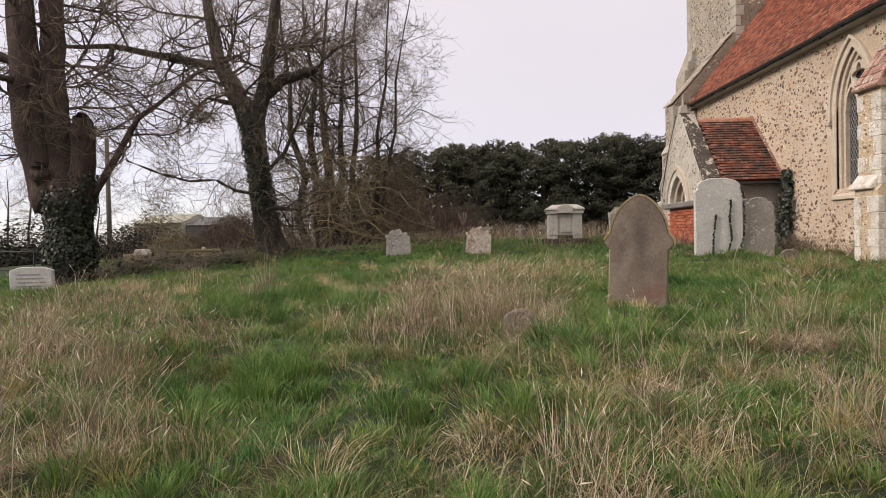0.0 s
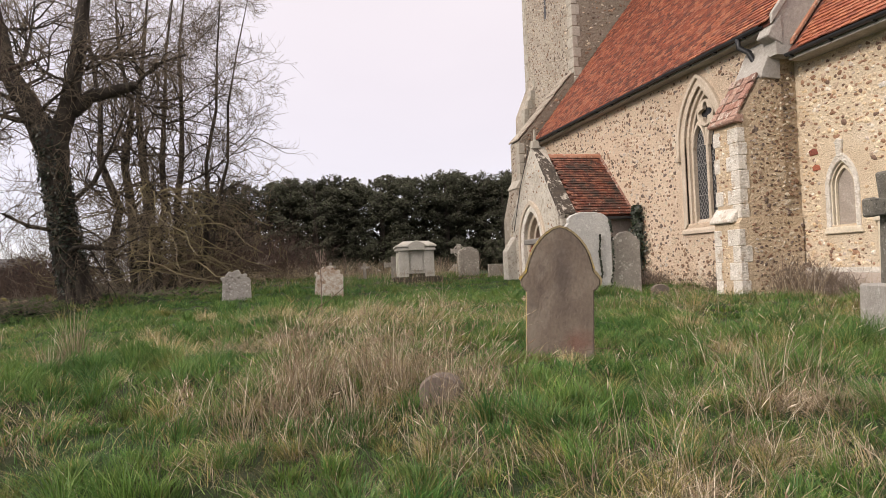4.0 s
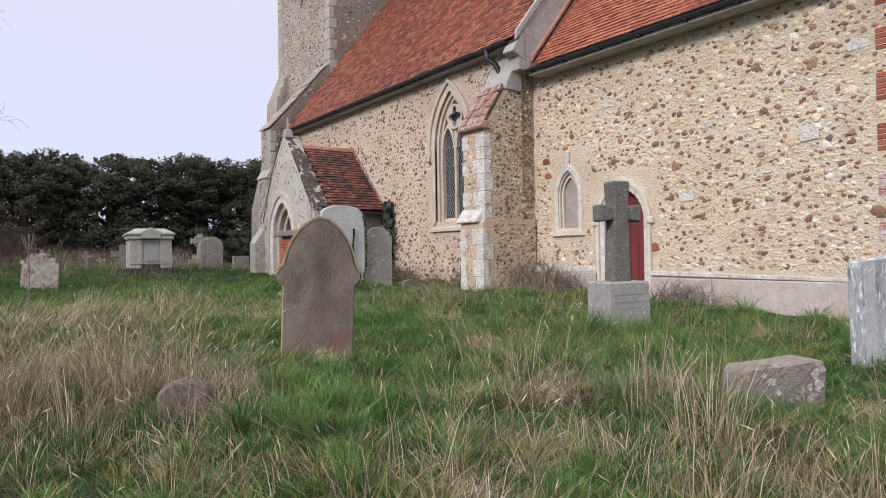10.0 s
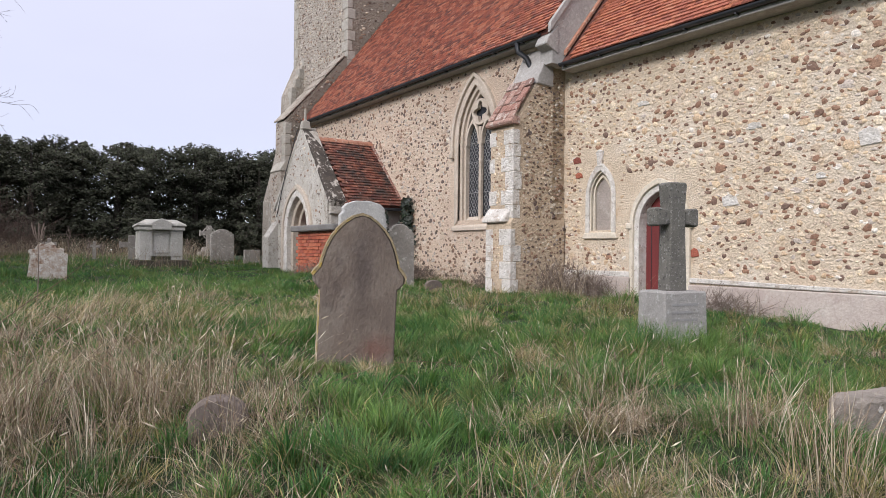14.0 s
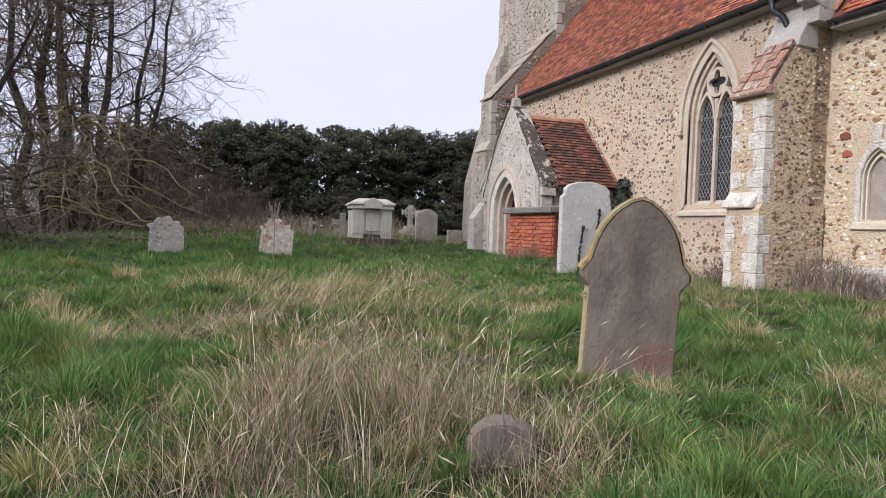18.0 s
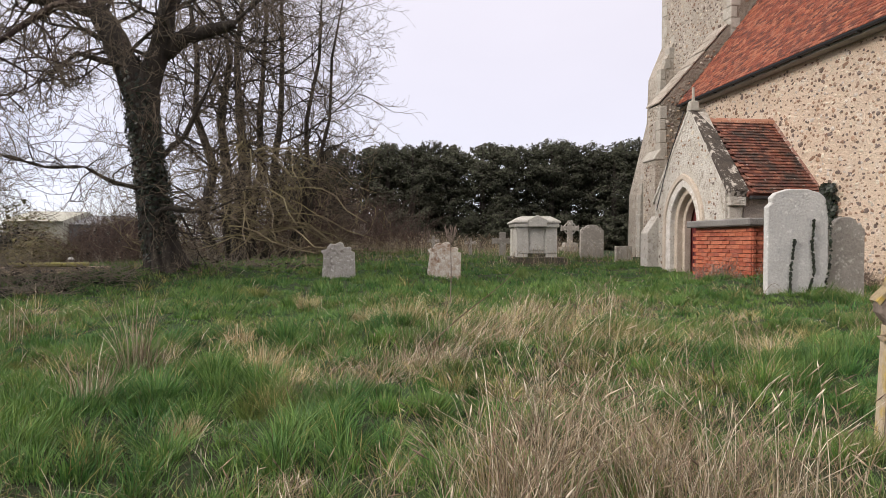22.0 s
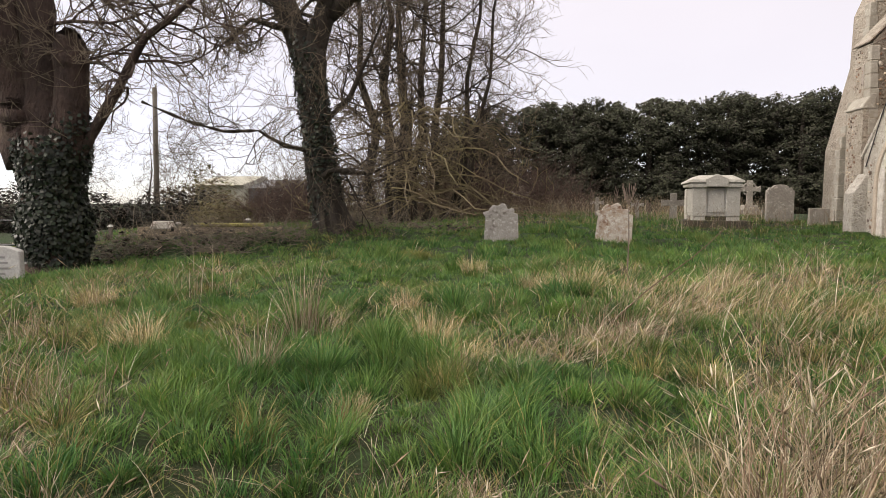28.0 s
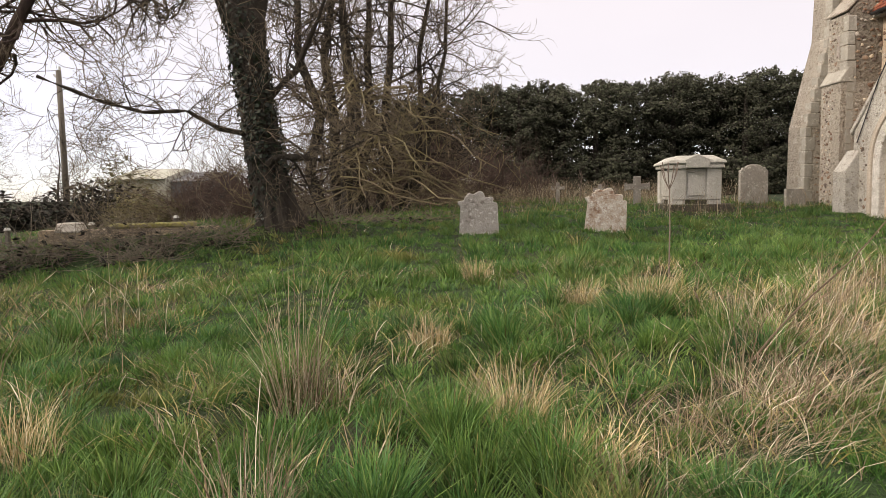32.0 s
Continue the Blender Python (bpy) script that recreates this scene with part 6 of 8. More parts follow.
a = t2.limb([(-5.55, 19.8, 5.0), (-6, 19.9, 6.1), (-6.45, 20.0, 6.9), (-6.7, 20.1, 8.2), (-7.3, 20.3, 11.5)], [0.29, 0.26, 0.21, 0.15, 0.06], 10)
b = t2.limb([(-5.45, 19.8, 5.0), (-5.1, 19.8, 6.1), (-4.85, 19.9, 7.7), (-4.5, 20.0, 11.4)], [0.27, 0.22, 0.16, 0.06], 10)
c = t2.limb([(-6.4, 20.0, 6.8), (-7.6, 19.8, 7.0), (-9.2, 19.4, 7.3), (-10.7, 19.0, 7.2)], [0.14, 0.12, 0.09, 0.03], 7)
d = t2.limb([(-5.1, 19.8, 5.9), (-4.6, 19.75, 6.3), (-3.9, 19.7, 6.5), (-3.55, 19.7, 6.6)], [0.16, 0.15, 0.13, 0.10], 9)
d2 = t2.limb([(-3.65, 19.7, 6.55), (-3.1, 19.6, 7.1), (-2.4, 19.4, 7.3)], [0.06, 0.045, 0.015], 7)
e = t2.limb([(-5.4, 19.6, 3.1), (-5.9, 19.4, 3.2), (-6.4, 19.2, 3.5), (-7, 18.9, 3.45), (-7.7, 18.7, 3.65), (-8.5, 18.5, 4.0)], [0.055, 0.045, 0.036, 0.030, 0.020, 0.01], 6)
f2 = t2.limb([(-5.25, 19.7, 3.6), (-4.55, 19.5, 4.2), (-4.1, 19.3, 5.0), (-3.7, 19.2, 5.9)], [0.065, 0.055, 0.04, 0.015], 6)
g2b = t2.limb([(-5.3, 19.6, 2.5), (-4.8, 19.2, 2.7), (-4, 18.9, 2.6), (-3.3, 18.7, 2.9)], [0.07, 0.06, 0.04, 0.015], 6)
hk = t2.limb([(-5.7, 19.7, 5.6), (-6.6, 19.4, 5.8), (-7.1, 19.3, 5.3)], [0.07, 0.055, 0.04], 6)
for li, n, ln in ((a, 10, 2.8), (b, 10, 2.8), (c, 9, 2.1), (d, 5, 1.8), (d2, 6, 1.5), (e, 10, 1.7), (f2, 7, 1.5), (g2b, 7, 1.3), (hk, 4, 0.9)):
    t2.clothe(*li, n, ln, 1, 0.2)
for i in range(60):  # epicormic shoots on the trunk
    z = t2.r.uniform(2.2, 4.4)
    an = t2.r.uniform(0, 6.28)
    t2.branch(Vector((-5.3 + 0.36 * math.cos(an), 19.7 + 0.36 * math.sin(an), z)), Vector((math.cos(an), math.sin(an), t2.r.uniform(-0.5, 0.6))).normalized(), t2.r.uniform(0.5, 1.1), 0.009, 3)
iv = ivy_on(lambda z: (-4.95 - (z - 1) * 0.14, 19.72), 1.2, 5.6, 3200, 43, lambda z: 0.34 - 0.006 * z)
plant(t2, "forked_tree", T2, "forked bare tree with ivy on its trunk", M_bark, M_twig, iv, 1.0)

# many-stemmed tree with fine twigs
t3 = Grower(23, droop=0.05, spread=0.9, thin=0.0060)
T3 = (-4.6, 26.2, 1.3)
stems = [(-5.6, 26.2, 0.17), (-5.0, 26.6, 0.19), (-4.5, 26.0, 0.20), (-4.0, 26.5, 0.16), (-3.5, 26.1, 0.15), (-2.9, 26.4, 0.11), (-2.3, 26.0, 0.085)]
for sx, sy, sr in stems:
    lean = (sx + 4.6) * 0.17
    j = [t3.r.gauss(0, 0.13) for _ in range(8)]
    li = t3.limb([(sx * 0.6 - 1.84, sy, 1.2), (sx + j[6], sy, 2.6), (sx + j[0], sy, 4.2), (sx + lean + j[1], sy + 0.2, 5.8), (sx + lean * 1.6 + j[2], sy + j[3], 7.6), (sx + lean * 2.4 + j[4], sy + 0.1, 9.6), (sx + lean * 3.2 + j[5], sy, 12.5)], [sr * 1.1, sr * 0.9, sr * 0.8, sr * 0.62, sr * 0.45, sr * 0.28, 0.015], 7)
    t3.clothe(*li, 16, 2.6 if sr > 0.12 else 1.6, 1, 0.15)
plant(t3, "many_stemmed_tree", T3, "slender many-stemmed bare tree with fine twigs", M_bark, M_twig)
arcs = []
t4 = Grower(24, droop=0.6, spread=0.8, thin=0.0075)
for i in range(46):
    an = t4.r.uniform(-2.5, 0.3)
    z = t4.r.uniform(1.9, 4.8)
    rr = t4.r.uniform(1.8, 5.2)
    p0 = Vector((-4.3 + t4.r.gauss(0, 0.6), 25.8 + t4.r.gauss(0, 0.3), z))
    bow = t4.r.gauss(0, 0.5)
    path = []
    for k in range(7):
        s = k / 6
        path.append((p0.x + rr * s * math.cos(an + bow * s * 0.4) + t4.r.gauss(0, 0.06), p0.y + rr * s * math.sin(an + bow * s * 0.4) + t4.r.gauss(0, 0.06), max(1.65 + 0.3 * t4.r.random(), z + 1.1 * s - 2.6 * s * s + 0.5 * s ** 5 + t4.r.gauss(0, 0.07))))
    li = t4.limb(path, [0.023 - 0.0022 * k for k in range(7)], 5)
    t4.clothe(*li, 6, 1.1, 3, 0.25)
    arcs.append(t4.big)
    t4.big = Shape()
t4.big.tube([(-4.3, 25.8, 1.1), (-4.3, 25.8, 3.0), (-4.25, 25.8, 5.0)], [0.16, 0.13, 0.06], 8)
lime = plant(t4, "drooping_lime", (-4.3, 25.8, 1.3), "arching yellow-green lower branches sweeping to the grass", M_bark, M_twigy)
for s in arcs:
    me = to_mesh("arching_branch", s, M_twigy, smooth=True)
    me.transform(Matrix.Translation((4.3, -25.8, -1.3)))
    part("arching_branch", me, M_twigy, lime)

# conifer belt
def conifer(x, y, top, seed):
    r = np.random.default_rng(seed)
    z0 = gz(x, y)
    ob = thing("conifer", pose(x, y, z0), "dense dark green conifer in a tall belt", "tree", "conifer belt")
    g = Shape().tube([(0, 0, -0.2), (0, 0, (top - z0) * 0.55), (0, 0, (top - z0) * 0.95)], [0.22, 0.15, 0.03], 7)
    part("trunk", g, M_bark, ob)
    hh = top - z0
    vs, qs, k = [], [], 0
    pts = []
    for b in range(135):                        # layered boughs, each a drooping spray of foliage
        f = r.random() ** 0.8 if b < 100 else r.random() * 0.3
        z = 0.15 + f * (hh - 0.25)
        reach = (1.35 * (1 - f ** 11) + 0.42) * r.uniform(0.6, 1.15)
        an = r.uniform(0, 2 * np.pi)
        m = 105 if y < 46 else 40
        s = r.uniform(0.1, 1.0, m) ** 0.6
        w = r.normal(0, 0.34, m) * (1.2 - 0.6 * s)
        px = np.cos(an) * s * reach - np.sin(an) * w
        py = np.sin(an) * s * reach + np.cos(an) * w
        pz = z + 0.34 * s ** 2 - 0.12 - 0.30 * np.abs(w) + r.normal(0, 0.07, m)
        for q in range(m):
            pts.append(((px[q], py[q], pz[q]), (0.45 * np.cos(an), 0.45 * np.sin(an), 0.8)))
    v, q = leaf_cloud(pts, 0.112 if y < 46 else 0.22, seed + 1, up=0.1)
    tagged(part("crown", raw_mesh("crown", v, q, [], M_conifer), M_conifer, ob, "dark flattened sprays of foliage"), kind="stuff")


cr = random.Random(5)
for i in range(21):
    x = -4.8 + i * 1.36 + cr.uniform(-0.3, 0.3)
    conifer(x, 44.6 + cr.uniform(-0.6, 0.6), np.interp(x, [-5, 0, 11, 22], [6.8, 7.6, 8.05, 8.4]) + cr.uniform(-0.28, 0.28), 300 + i)
for i in range(16):
    x = -4 + i * 1.8 + cr.uniform(-0.5, 0.5)
    conifer(x, 47.4 + cr.uniform(-0.5, 0.5), np.interp(x, [-5, 0, 11, 22], [6.6, 7.6, 8.1, 8.4]) + cr.uniform(-0.3, 0.3), 330 + i)


def twig_heap(name, cx, cy, rx, ry, hgt, n, length, material, label, category, seed, leafy=0, upright=0.5):
    """A low thicket of thin crossing stems over an oval of ground."""
    r = random.Random(seed)
    lines = []
    z0 = gz(cx, cy)
    for _ in range(n):
        a, q = r.uniform(0, 6.28), math.sqrt(r.random())
        x, y = cx + rx * q * math.cos(a), cy + ry * q * math.sin(a)
        fall = 1 - 0.6 * q * q
        z = gz(x, y) + r.random() * hgt * fall * 0.8
        d = Vector((r.gauss(0, 1), r.gauss(0, 1), upright * abs(r.gauss(0.9, 0.6)))).normalized()
        L = length * r.uniform(0.5, 1.2)
        p = Vector((x, y, z))
        pts = [p]
        for k in range(4):
            d = (d + Vector((r.gauss(0, .25), r.gauss(0, .25), r.gauss(-0.06, .22)))).normalized()
            pts.append(pts[-1] + d * L / 4)
        rad = r.uniform(0.003, 0.007) * (1 + hgt * 0.12)
        lines.append((pts, [rad * (1 - 0.18 * k) for k in range(5)]))
    ob = thing(name, pose(cx, cy, z0), label, category)
    me = batch_tubes(lines, 3, material, "brushwood")
    me.transform(Matrix.Translation((-cx, -cy, -z0)))
    tagged(part("brushwood", me, material, ob), kind="stuff")
    if leafy:
        pts = []
        for _ in range(leafy):
            a, q = r.uniform(0, 6.28), math.sqrt(r.random())
            fall = 1 - 0.6 * q * q
            pts.append(((rx * q * math.cos(a), ry * q * math.sin(a), gz(cx + rx * q * math.cos(a), cy + ry * q * math.sin(a)) - z0 + r.random() ** 1.5 * hgt * fall), (0, 0, 1)))
        v, q = leaf_cloud(pts, 0.10 + 0.02 * hgt, seed)
        tagged(part("leaves", raw_mesh("leaves", v, q, [], M_hedge if material is not M_twigy else M_yelbush), M_hedge, ob), kind="stuff")
    return ob


for x, y, rx, ry, hh, n, sd, lv in ((-7.2, 18.1, 0.9, 0.5, 0.45, 260, 51, 110), (-5.9, 18.6, 0.7, 0.4, 0.30, 170, 52, 50), (-8.3, 17.4, 0.7, 0.5, 0.55, 220, 58, 160), (-4.4, 20.0, 0.6, 0.4, 0.28, 120, 59, 40), (-6.5, 17.3, 0.6, 0.35, 0.25, 110, 48, 50), (-3.6, 22.0, 1.6, 0.8, 0.25, 200, 49, 260)):
    twig_heap("bramble_heap", x, y, rx, ry, hh, n, 0.8, M_heap, "low tangle of grey bramble stems and dead leaves", "brambles", sd, lv, 0.7)
for x, y, rx, ry, hh, n, sd in ((-1.9, 30.5, 2.0, 1.4, 2.5, 900, 53), (-5.6, 29.6, 2.6, 1.5, 3.0, 1500, 54), (-8.4, 27.6, 1.8, 1.2, 1.8, 900, 55), (0.4, 31.5, 1.4, 1.0, 1.3, 420, 56), (-3.4, 28.6, 1.6, 1.0, 1.7, 800, 57)):
    twig_heap("thicket", x, y, rx, ry, hh, n, 2.0, M_maroon, "dark maroon leafless thicket under the bare trees", "thicket", sd, 0, 1.3)

for x, y, rx, ry, hh, n, sd in ((8.75, 12.35, 0.55, 0.45, 0.75, 420, 91), (8.95, 11.75, 0.3, 0.35, 0.5, 200, 92), (8.55, 14.3, 0.3, 0.4, 0.5, 220, 93), (9.0, 9.2, 0.25, 0.6, 0.35, 220, 94), (8.6, 17.2, 0.3, 0.6, 0.45, 260, 95), (5.35, 16.4, 0.25, 0.9, 0.22, 160, 96), (6.0, 15.3, 0.5, 0.2, 0.22, 110, 97)):
    twig_heap("dead_weeds", x, y, rx, ry, hh, n, 0.35, M_brush, "brown dead weeds at the foot of a wall", "weeds", sd, 0, 2.0)

# ---- lane, hedges and barn beyond the churchyard ----
for i, (x, y, rx, ry, hh, sd) in enumerate(((-13.0, 29.0, 2.6, 1.2, 1.9, 61), (-18.0, 28.5, 3.2, 1.3, 2.3, 62), (-24.0, 28.0, 3.4, 1.3, 2.5, 63), (-31, 29, 4.0, 1.4, 2.7, 64), (-9.6, 31.0, 1.9, 1.1, 2.1, 65))):
    twig_heap("hedge", x, y, rx, ry, hh * 0.85, 1100, 0.8, M_hedge, "dark leafless hedge beside the lane", "hedge", sd, 5200, 0.8)
twig_heap("shrub", -14.4, 33.5, 1.7, 1.0, 2.6, 900, 0.9, M_twigy, "yellow-green shrub behind the lane hedge", "shrub", 66, 1200, 0.8)
twig_heap("shrub", -10.8, 27.5, 1.2, 0.8, 1.3, 700, 0.8, M_twigy, "pale yellowish roadside shrub", "shrub", 67, 300, 0.8)

barn = thing("barn", pose(-22.6, 58, 0.3), "distant pale green and grey farm barn", "barn")
part("wall", Shape().box(-4.0, 0, 0, 0, 9, 3.1), M_barn, barn, "pale green sheeted wall")
part("roof", Shape().prism([(-0.3, 3.1), (9.2, 3.1), (4.5, 4.0)], lambda u, v, d: (d, u, v), -4.2, 0.0), M_barn, barn)
part("wall", Shape().box(0.02, 1.0, 0, 3.0, 9, 2.9), M_barnd, barn, "dark grey sheeted wall")
part("roof", Shape().prism([(0.8, 2.9), (9.2, 2.9), (5.0, 3.7)], lambda u, v, d: (d, u, v), 0.02, 3.1), M_barnd, barn)
part("door", Shape().box(1.8, 0.94, 0, 3.0, 1.0, 2.6), M_barn, barn)

pole = thing("utility_pole", pose(-17.1, 34.7, gz(-17.1, 34.7)), "grey timber utility pole by the lane", "utility pole")
ph = 7.09 - gz(-17.1, 34.7)
part("post", Shape().tube([(0, 0, -0.3), (0, 0, ph)], [0.13, 0.10], 9), M_pole, pole, smooth=True)
part("insulator", Shape().tube([(0.05, 0, ph), (0.05, 0, ph + 0.15)], 0.04, 6), M_white, pole)
part("insulator", Shape().tube([(-0.12, 0, ph - 0.25), (-0.2, 0, ph - 0.15)], 0.035, 6), M_white, pole)
part("wire", Shape().tube([(0, 0, ph), (-15, -1, ph - 0.5), (-34, -2, ph - 0.35)], 0.012, 4), M_black, pole, "overhead wire")

lw = thing("low_wall", pose(-7.05, 19.15, 1.17, 0, 0, 14), "low stone boundary wall with yellow mossy coping", "wall")
for i in range(3):
    part("coping_stone", Shape().box(-0.66 + i * 0.46, -0.2, 0.34, -0.66 + i * 0.46 + 0.45, 0.2, 0.42), M_moss, lw, bevel=0.02)
part("wall_core", Shape().box(-1.75, -0.16, -0.7, 1.1, 0.16, 0.34), M_mortar_dark, lw)
part("pier_cap", Shape().frustum(-1.5, -0.24, -1.08, 0.24, 0.30, 0.46, 0.05), M_limepale, lw, "pale pier cap", bevel=0.02)

fence = thing("rail_fence", pose(-13.2, 17.6, gz(-13.2, 17.6), 0, 0, 3), "dark iron rail fence beside the path", "fence")
for i in range(5):
    part("post", Shape().tube([(-2.6 + i * 1.3, 0, -0.2), (-2.6 + i * 1.3, 0, 1.0)], 0.025, 6), M_black, fence)
for z in (0.45, 0.92):
    part("rail", Shape().tube([(-2.7, 0, z), (2.7, 0, z)], 0.018, 6), M_black, fence)
for i in range(4):
    pst = thing("fence_post", pose(-11.8 + i * 1.9, 22.6, gz(-11.8 + i * 1.9, 22.6)), "weathered leaning wooden post", "post", "old boundary posts")
    part("post", Shape().frustum(-0.05, -0.05, 0.05, 0.05, -0.2, 0.42, 0.008), M_pole, pst, bevel=0.01)
    part("cap", Shape().frustum(-0.06, -0.06, 0.06, 0.06, 0.42, 0.48, 0.03), M_white, pst)


def far_tree(x, y, hgt, seed, label):
    g = Grower(seed, droop=0.2, spread=0.8)
    z0 = gz(x, y)
    li = g.limb([(x, y, z0 - 0.2), (x, y, z0 + hgt * 0.35), (x + 0.2, y, z0 + hgt * 0.65), (x + 0.1, y, z0 + hgt)], [hgt * 0.016, hgt * 0.012, hgt * 0.007, 0.012], 7)
    g.clothe(*li, 8, hgt * 0.42, 1, 0.3)
    plant(g, "far_tree", (x, y, z0), label, M_bark, M_brush)


far_tree(-52, 74, 10.5, 71, "distant rounded bare tree across the field")
far_tree(-24.5, 40, 4.8, 72, "small bare tree behind the hedge")
far_tree(-21.0, 41, 4.2, 73, "small bare tree behind the hedge")
far_tree(-40, 62, 8.0, 74, "distant bare tree across the field")
for i, (x, y, w, hh) in enumerate(((-60, 95, 26, 4.5), (-28, 100, 22, 4.0), (0, 110, 30, 5.0))):
    twig_heap("far_hedgerow", x, y, w, 3, hh, 900, 3.0, M_hedge, "distant dark hedgerow on the skyline", "hedgerow", 81 + i, 2500, 0.7)

# ---- grass ----
def in_church(x, y):
    return ((x > 8.8) & (y > 12.9)) | ((x > 9.2) & (y > 5.9)) | ((x > 7.85) & (y > 12.9) & (y < 13.7)) | ((x > 6.75) & (y > 18.6) & (y < 22.2)) | ((x > 7.85) & (y > 24.5))


TRACK = np.array([(0.0, 0.0), (-0.15, 1.2), (-0.5, 2.0), (-0.5, 3.0), (-0.6, 4.0), (-0.95, 4.9), (-1.2, 5.5), (-1.6, 6.3), (-2.0, 7.4)])


def track_gap(x, y):
    """Distance to the line that is trodden through the grass."""
    best = np.full(len(x), 1e9)
    for a, b in zip(TRACK[:-1], TRACK[1:]):
        ab = b - a
        t = np.clip(((x - a[0]) * ab[0] + (y - a[1]) * ab[1]) / (ab @ ab), 0, 1)
        best = np.minimum(best, np.hypot(x - a[0] - t * ab[0], y - a[1] - t * ab[1]))
    return best


def bumps(x, y, spots):
    out = np.zeros(len(x))
    for cx, cy, r, w in spots:
        out = np.maximum(out, w * np.exp(-((x - cx) ** 2 + (y - cy) ** 2) / (r * r)))
    return out


DRY = [(-0.35, 8.5, 0.6, 0.7), (0.5, 24.0, 2.5, 0.5), (-2.0, 26.5, 2.0, 0.4), (5.5, 26.5, 2.0, 0.6), (-3.2, 5.2, 1.6, 0.75), (-1.9, 3.9, 0.7, 0.5), (-2.7, 7.6, 1.0, 0.5), (0.1, 7.4, 1.1, 1.0), (0.2, 8.6, 0.8, 0.72), (0.4, 10.0, 0.9, 0.7), (1.9, 9.6, 0.8, 0.6), (-2.2, 5.2, 0.9, 0.6), (3.0, 4.6, 0.7, 0.45), (0.9, 6.6, 0.8, 0.7), (-0.7, 6.6, 0.6, 0.8), (0.4, 11.2, 1.5, 0.9), (1.5, 10.3, 1.2, 0.7), (2.4, 4.2, 0.8, 0.6), (1.3, 3.6, 0.7, 0.5), (0.8, 3.2, 0.7, 0.5), (2.6, 5.6, 0.9, 0.5),
       (-2.75, 10.6, 0.16, 0.8), (-2.3, 3.6, 1.3, 0.6), (-3.6, 6.5, 1.2, 0.6), (-4.2, 8.6, 1.0, 0.5), (8.5, 12.2, 0.9, 1.0), (8.3, 16.2, 1.0, 0.6), (3.0, 3.2, 1.3, 0.45), (4.5, 3.4, 1.2, 0.5), (2.0, 13.5, 0.7, 0.5), (5.0, 12.0, 1.0, 0.6), (7.0, 9.5, 1.0, 0.5), (8.9, 8.6, 0.6, 0.6),
       (-1.5, 12.4, 0.5, 0.6), (-0.9, 10.0, 0.35, 0.6), (-5.4, 9.6, 0.7, 0.7), (-4.4, 12.2, 0.5, 0.7), (3.4, 7.0, 0.6, 0.5), (3.7, 22.8, 1.6, 0.7), (6.8, 24.6, 1.3, 0.7)]
MATTED = [(2.2, 5.3, 0.5, 1.0), (2.9, 5.9, 0.6, 1.0), (1.4, 4.9, 0.4, 0.8), (3.4, 5.4, 0.5, 0.8), (0.6, 11.6, 0.8, 0.9), (-1.7, 10.6, 0.28, 0.5), (-4.3, 10.4, 0.35, 0.9)]
LUSH = [(-1.2, 11.6, 1.3, 0.8), (-3.3, 11.8, 1.3, 0.8), (-2.0, 12.8, 1.5, 0.8), (-3.9, 9.9, 0.8, 0.6), (-0.9, 16.0, 2.0, 0.7), (-1.6, 5.5, 0.9, 1.0), (-2.0, 9.0, 1.3, 1.0), (-1.5, 14.5, 2.2, 0.8), (1.9, 7.0, 0.9, 1.0), (3.2, 9.2, 1.4, 0.9), (4.5, 14.0, 1.4, 0.9), (0.5, 17.5, 2.5, 0.8), (5.0, 6.2, 1.0, 0.8), (-1.2, 2.8, 0.7, 0.7), (3.0, 17.0, 2.0, 0.9)]


def scatter(n, x0, x1, y0, y1, seed):
    r = np.random.default_rng(seed)
    x, y = r.uniform(x0, x1, n), r.uniform(y0, y1, n)
    ok = ~in_church(x, y)
    return x[ok], y[ok], r


def turf(name, x, y, r, hgt, width, lean_x, lean_y, material, label, bent=True):
    """Short blades: of two lengths each where they are bent, else straight."""
    n = len(x)
    z = ground_z(x, y) - 0.015
    b = r.uniform(0, 2 * np.pi, n)
    wx, wy = np.cos(b) * width / 2, np.sin(b) * width / 2
    if not bent:
        v = np.stack([np.stack([x - wx, y - wy, z], -1), np.stack([x + wx, y + wy, z], -1), np.stack([x + lean_x, y + lean_y, z + hgt], -1)], 1)
        return tagged(new(name, raw_mesh(name, v.reshape(-1, 3), [], np.arange(n * 3).reshape(-1, 3), material)), label, "grass", kind="stuff")
    v = np.stack([np.stack([x - wx, y - wy, z], -1), np.stack([x + wx, y + wy, z], -1),
                  np.stack([x + lean_x * 0.35 - wx * 0.8, y + lean_y * 0.35 - wy * 0.8, z + hgt * 0.62], -1), np.stack([x + lean_x * 0.35 + wx * 0.8, y + lean_y * 0.35 + wy * 0.8, z + hgt * 0.62], -1),
                  np.stack([x + lean_x, y + lean_y, z + hgt], -1)], 1)
    k = np.arange(n)[:, None] * 5
    ob = new(name, raw_mesh(name, v.reshape(-1, 3), k + np.array([[0, 1, 3, 2]]), k + np.array([[2, 3, 4]]), material))
    return tagged(ob, label, "grass", kind="stuff")


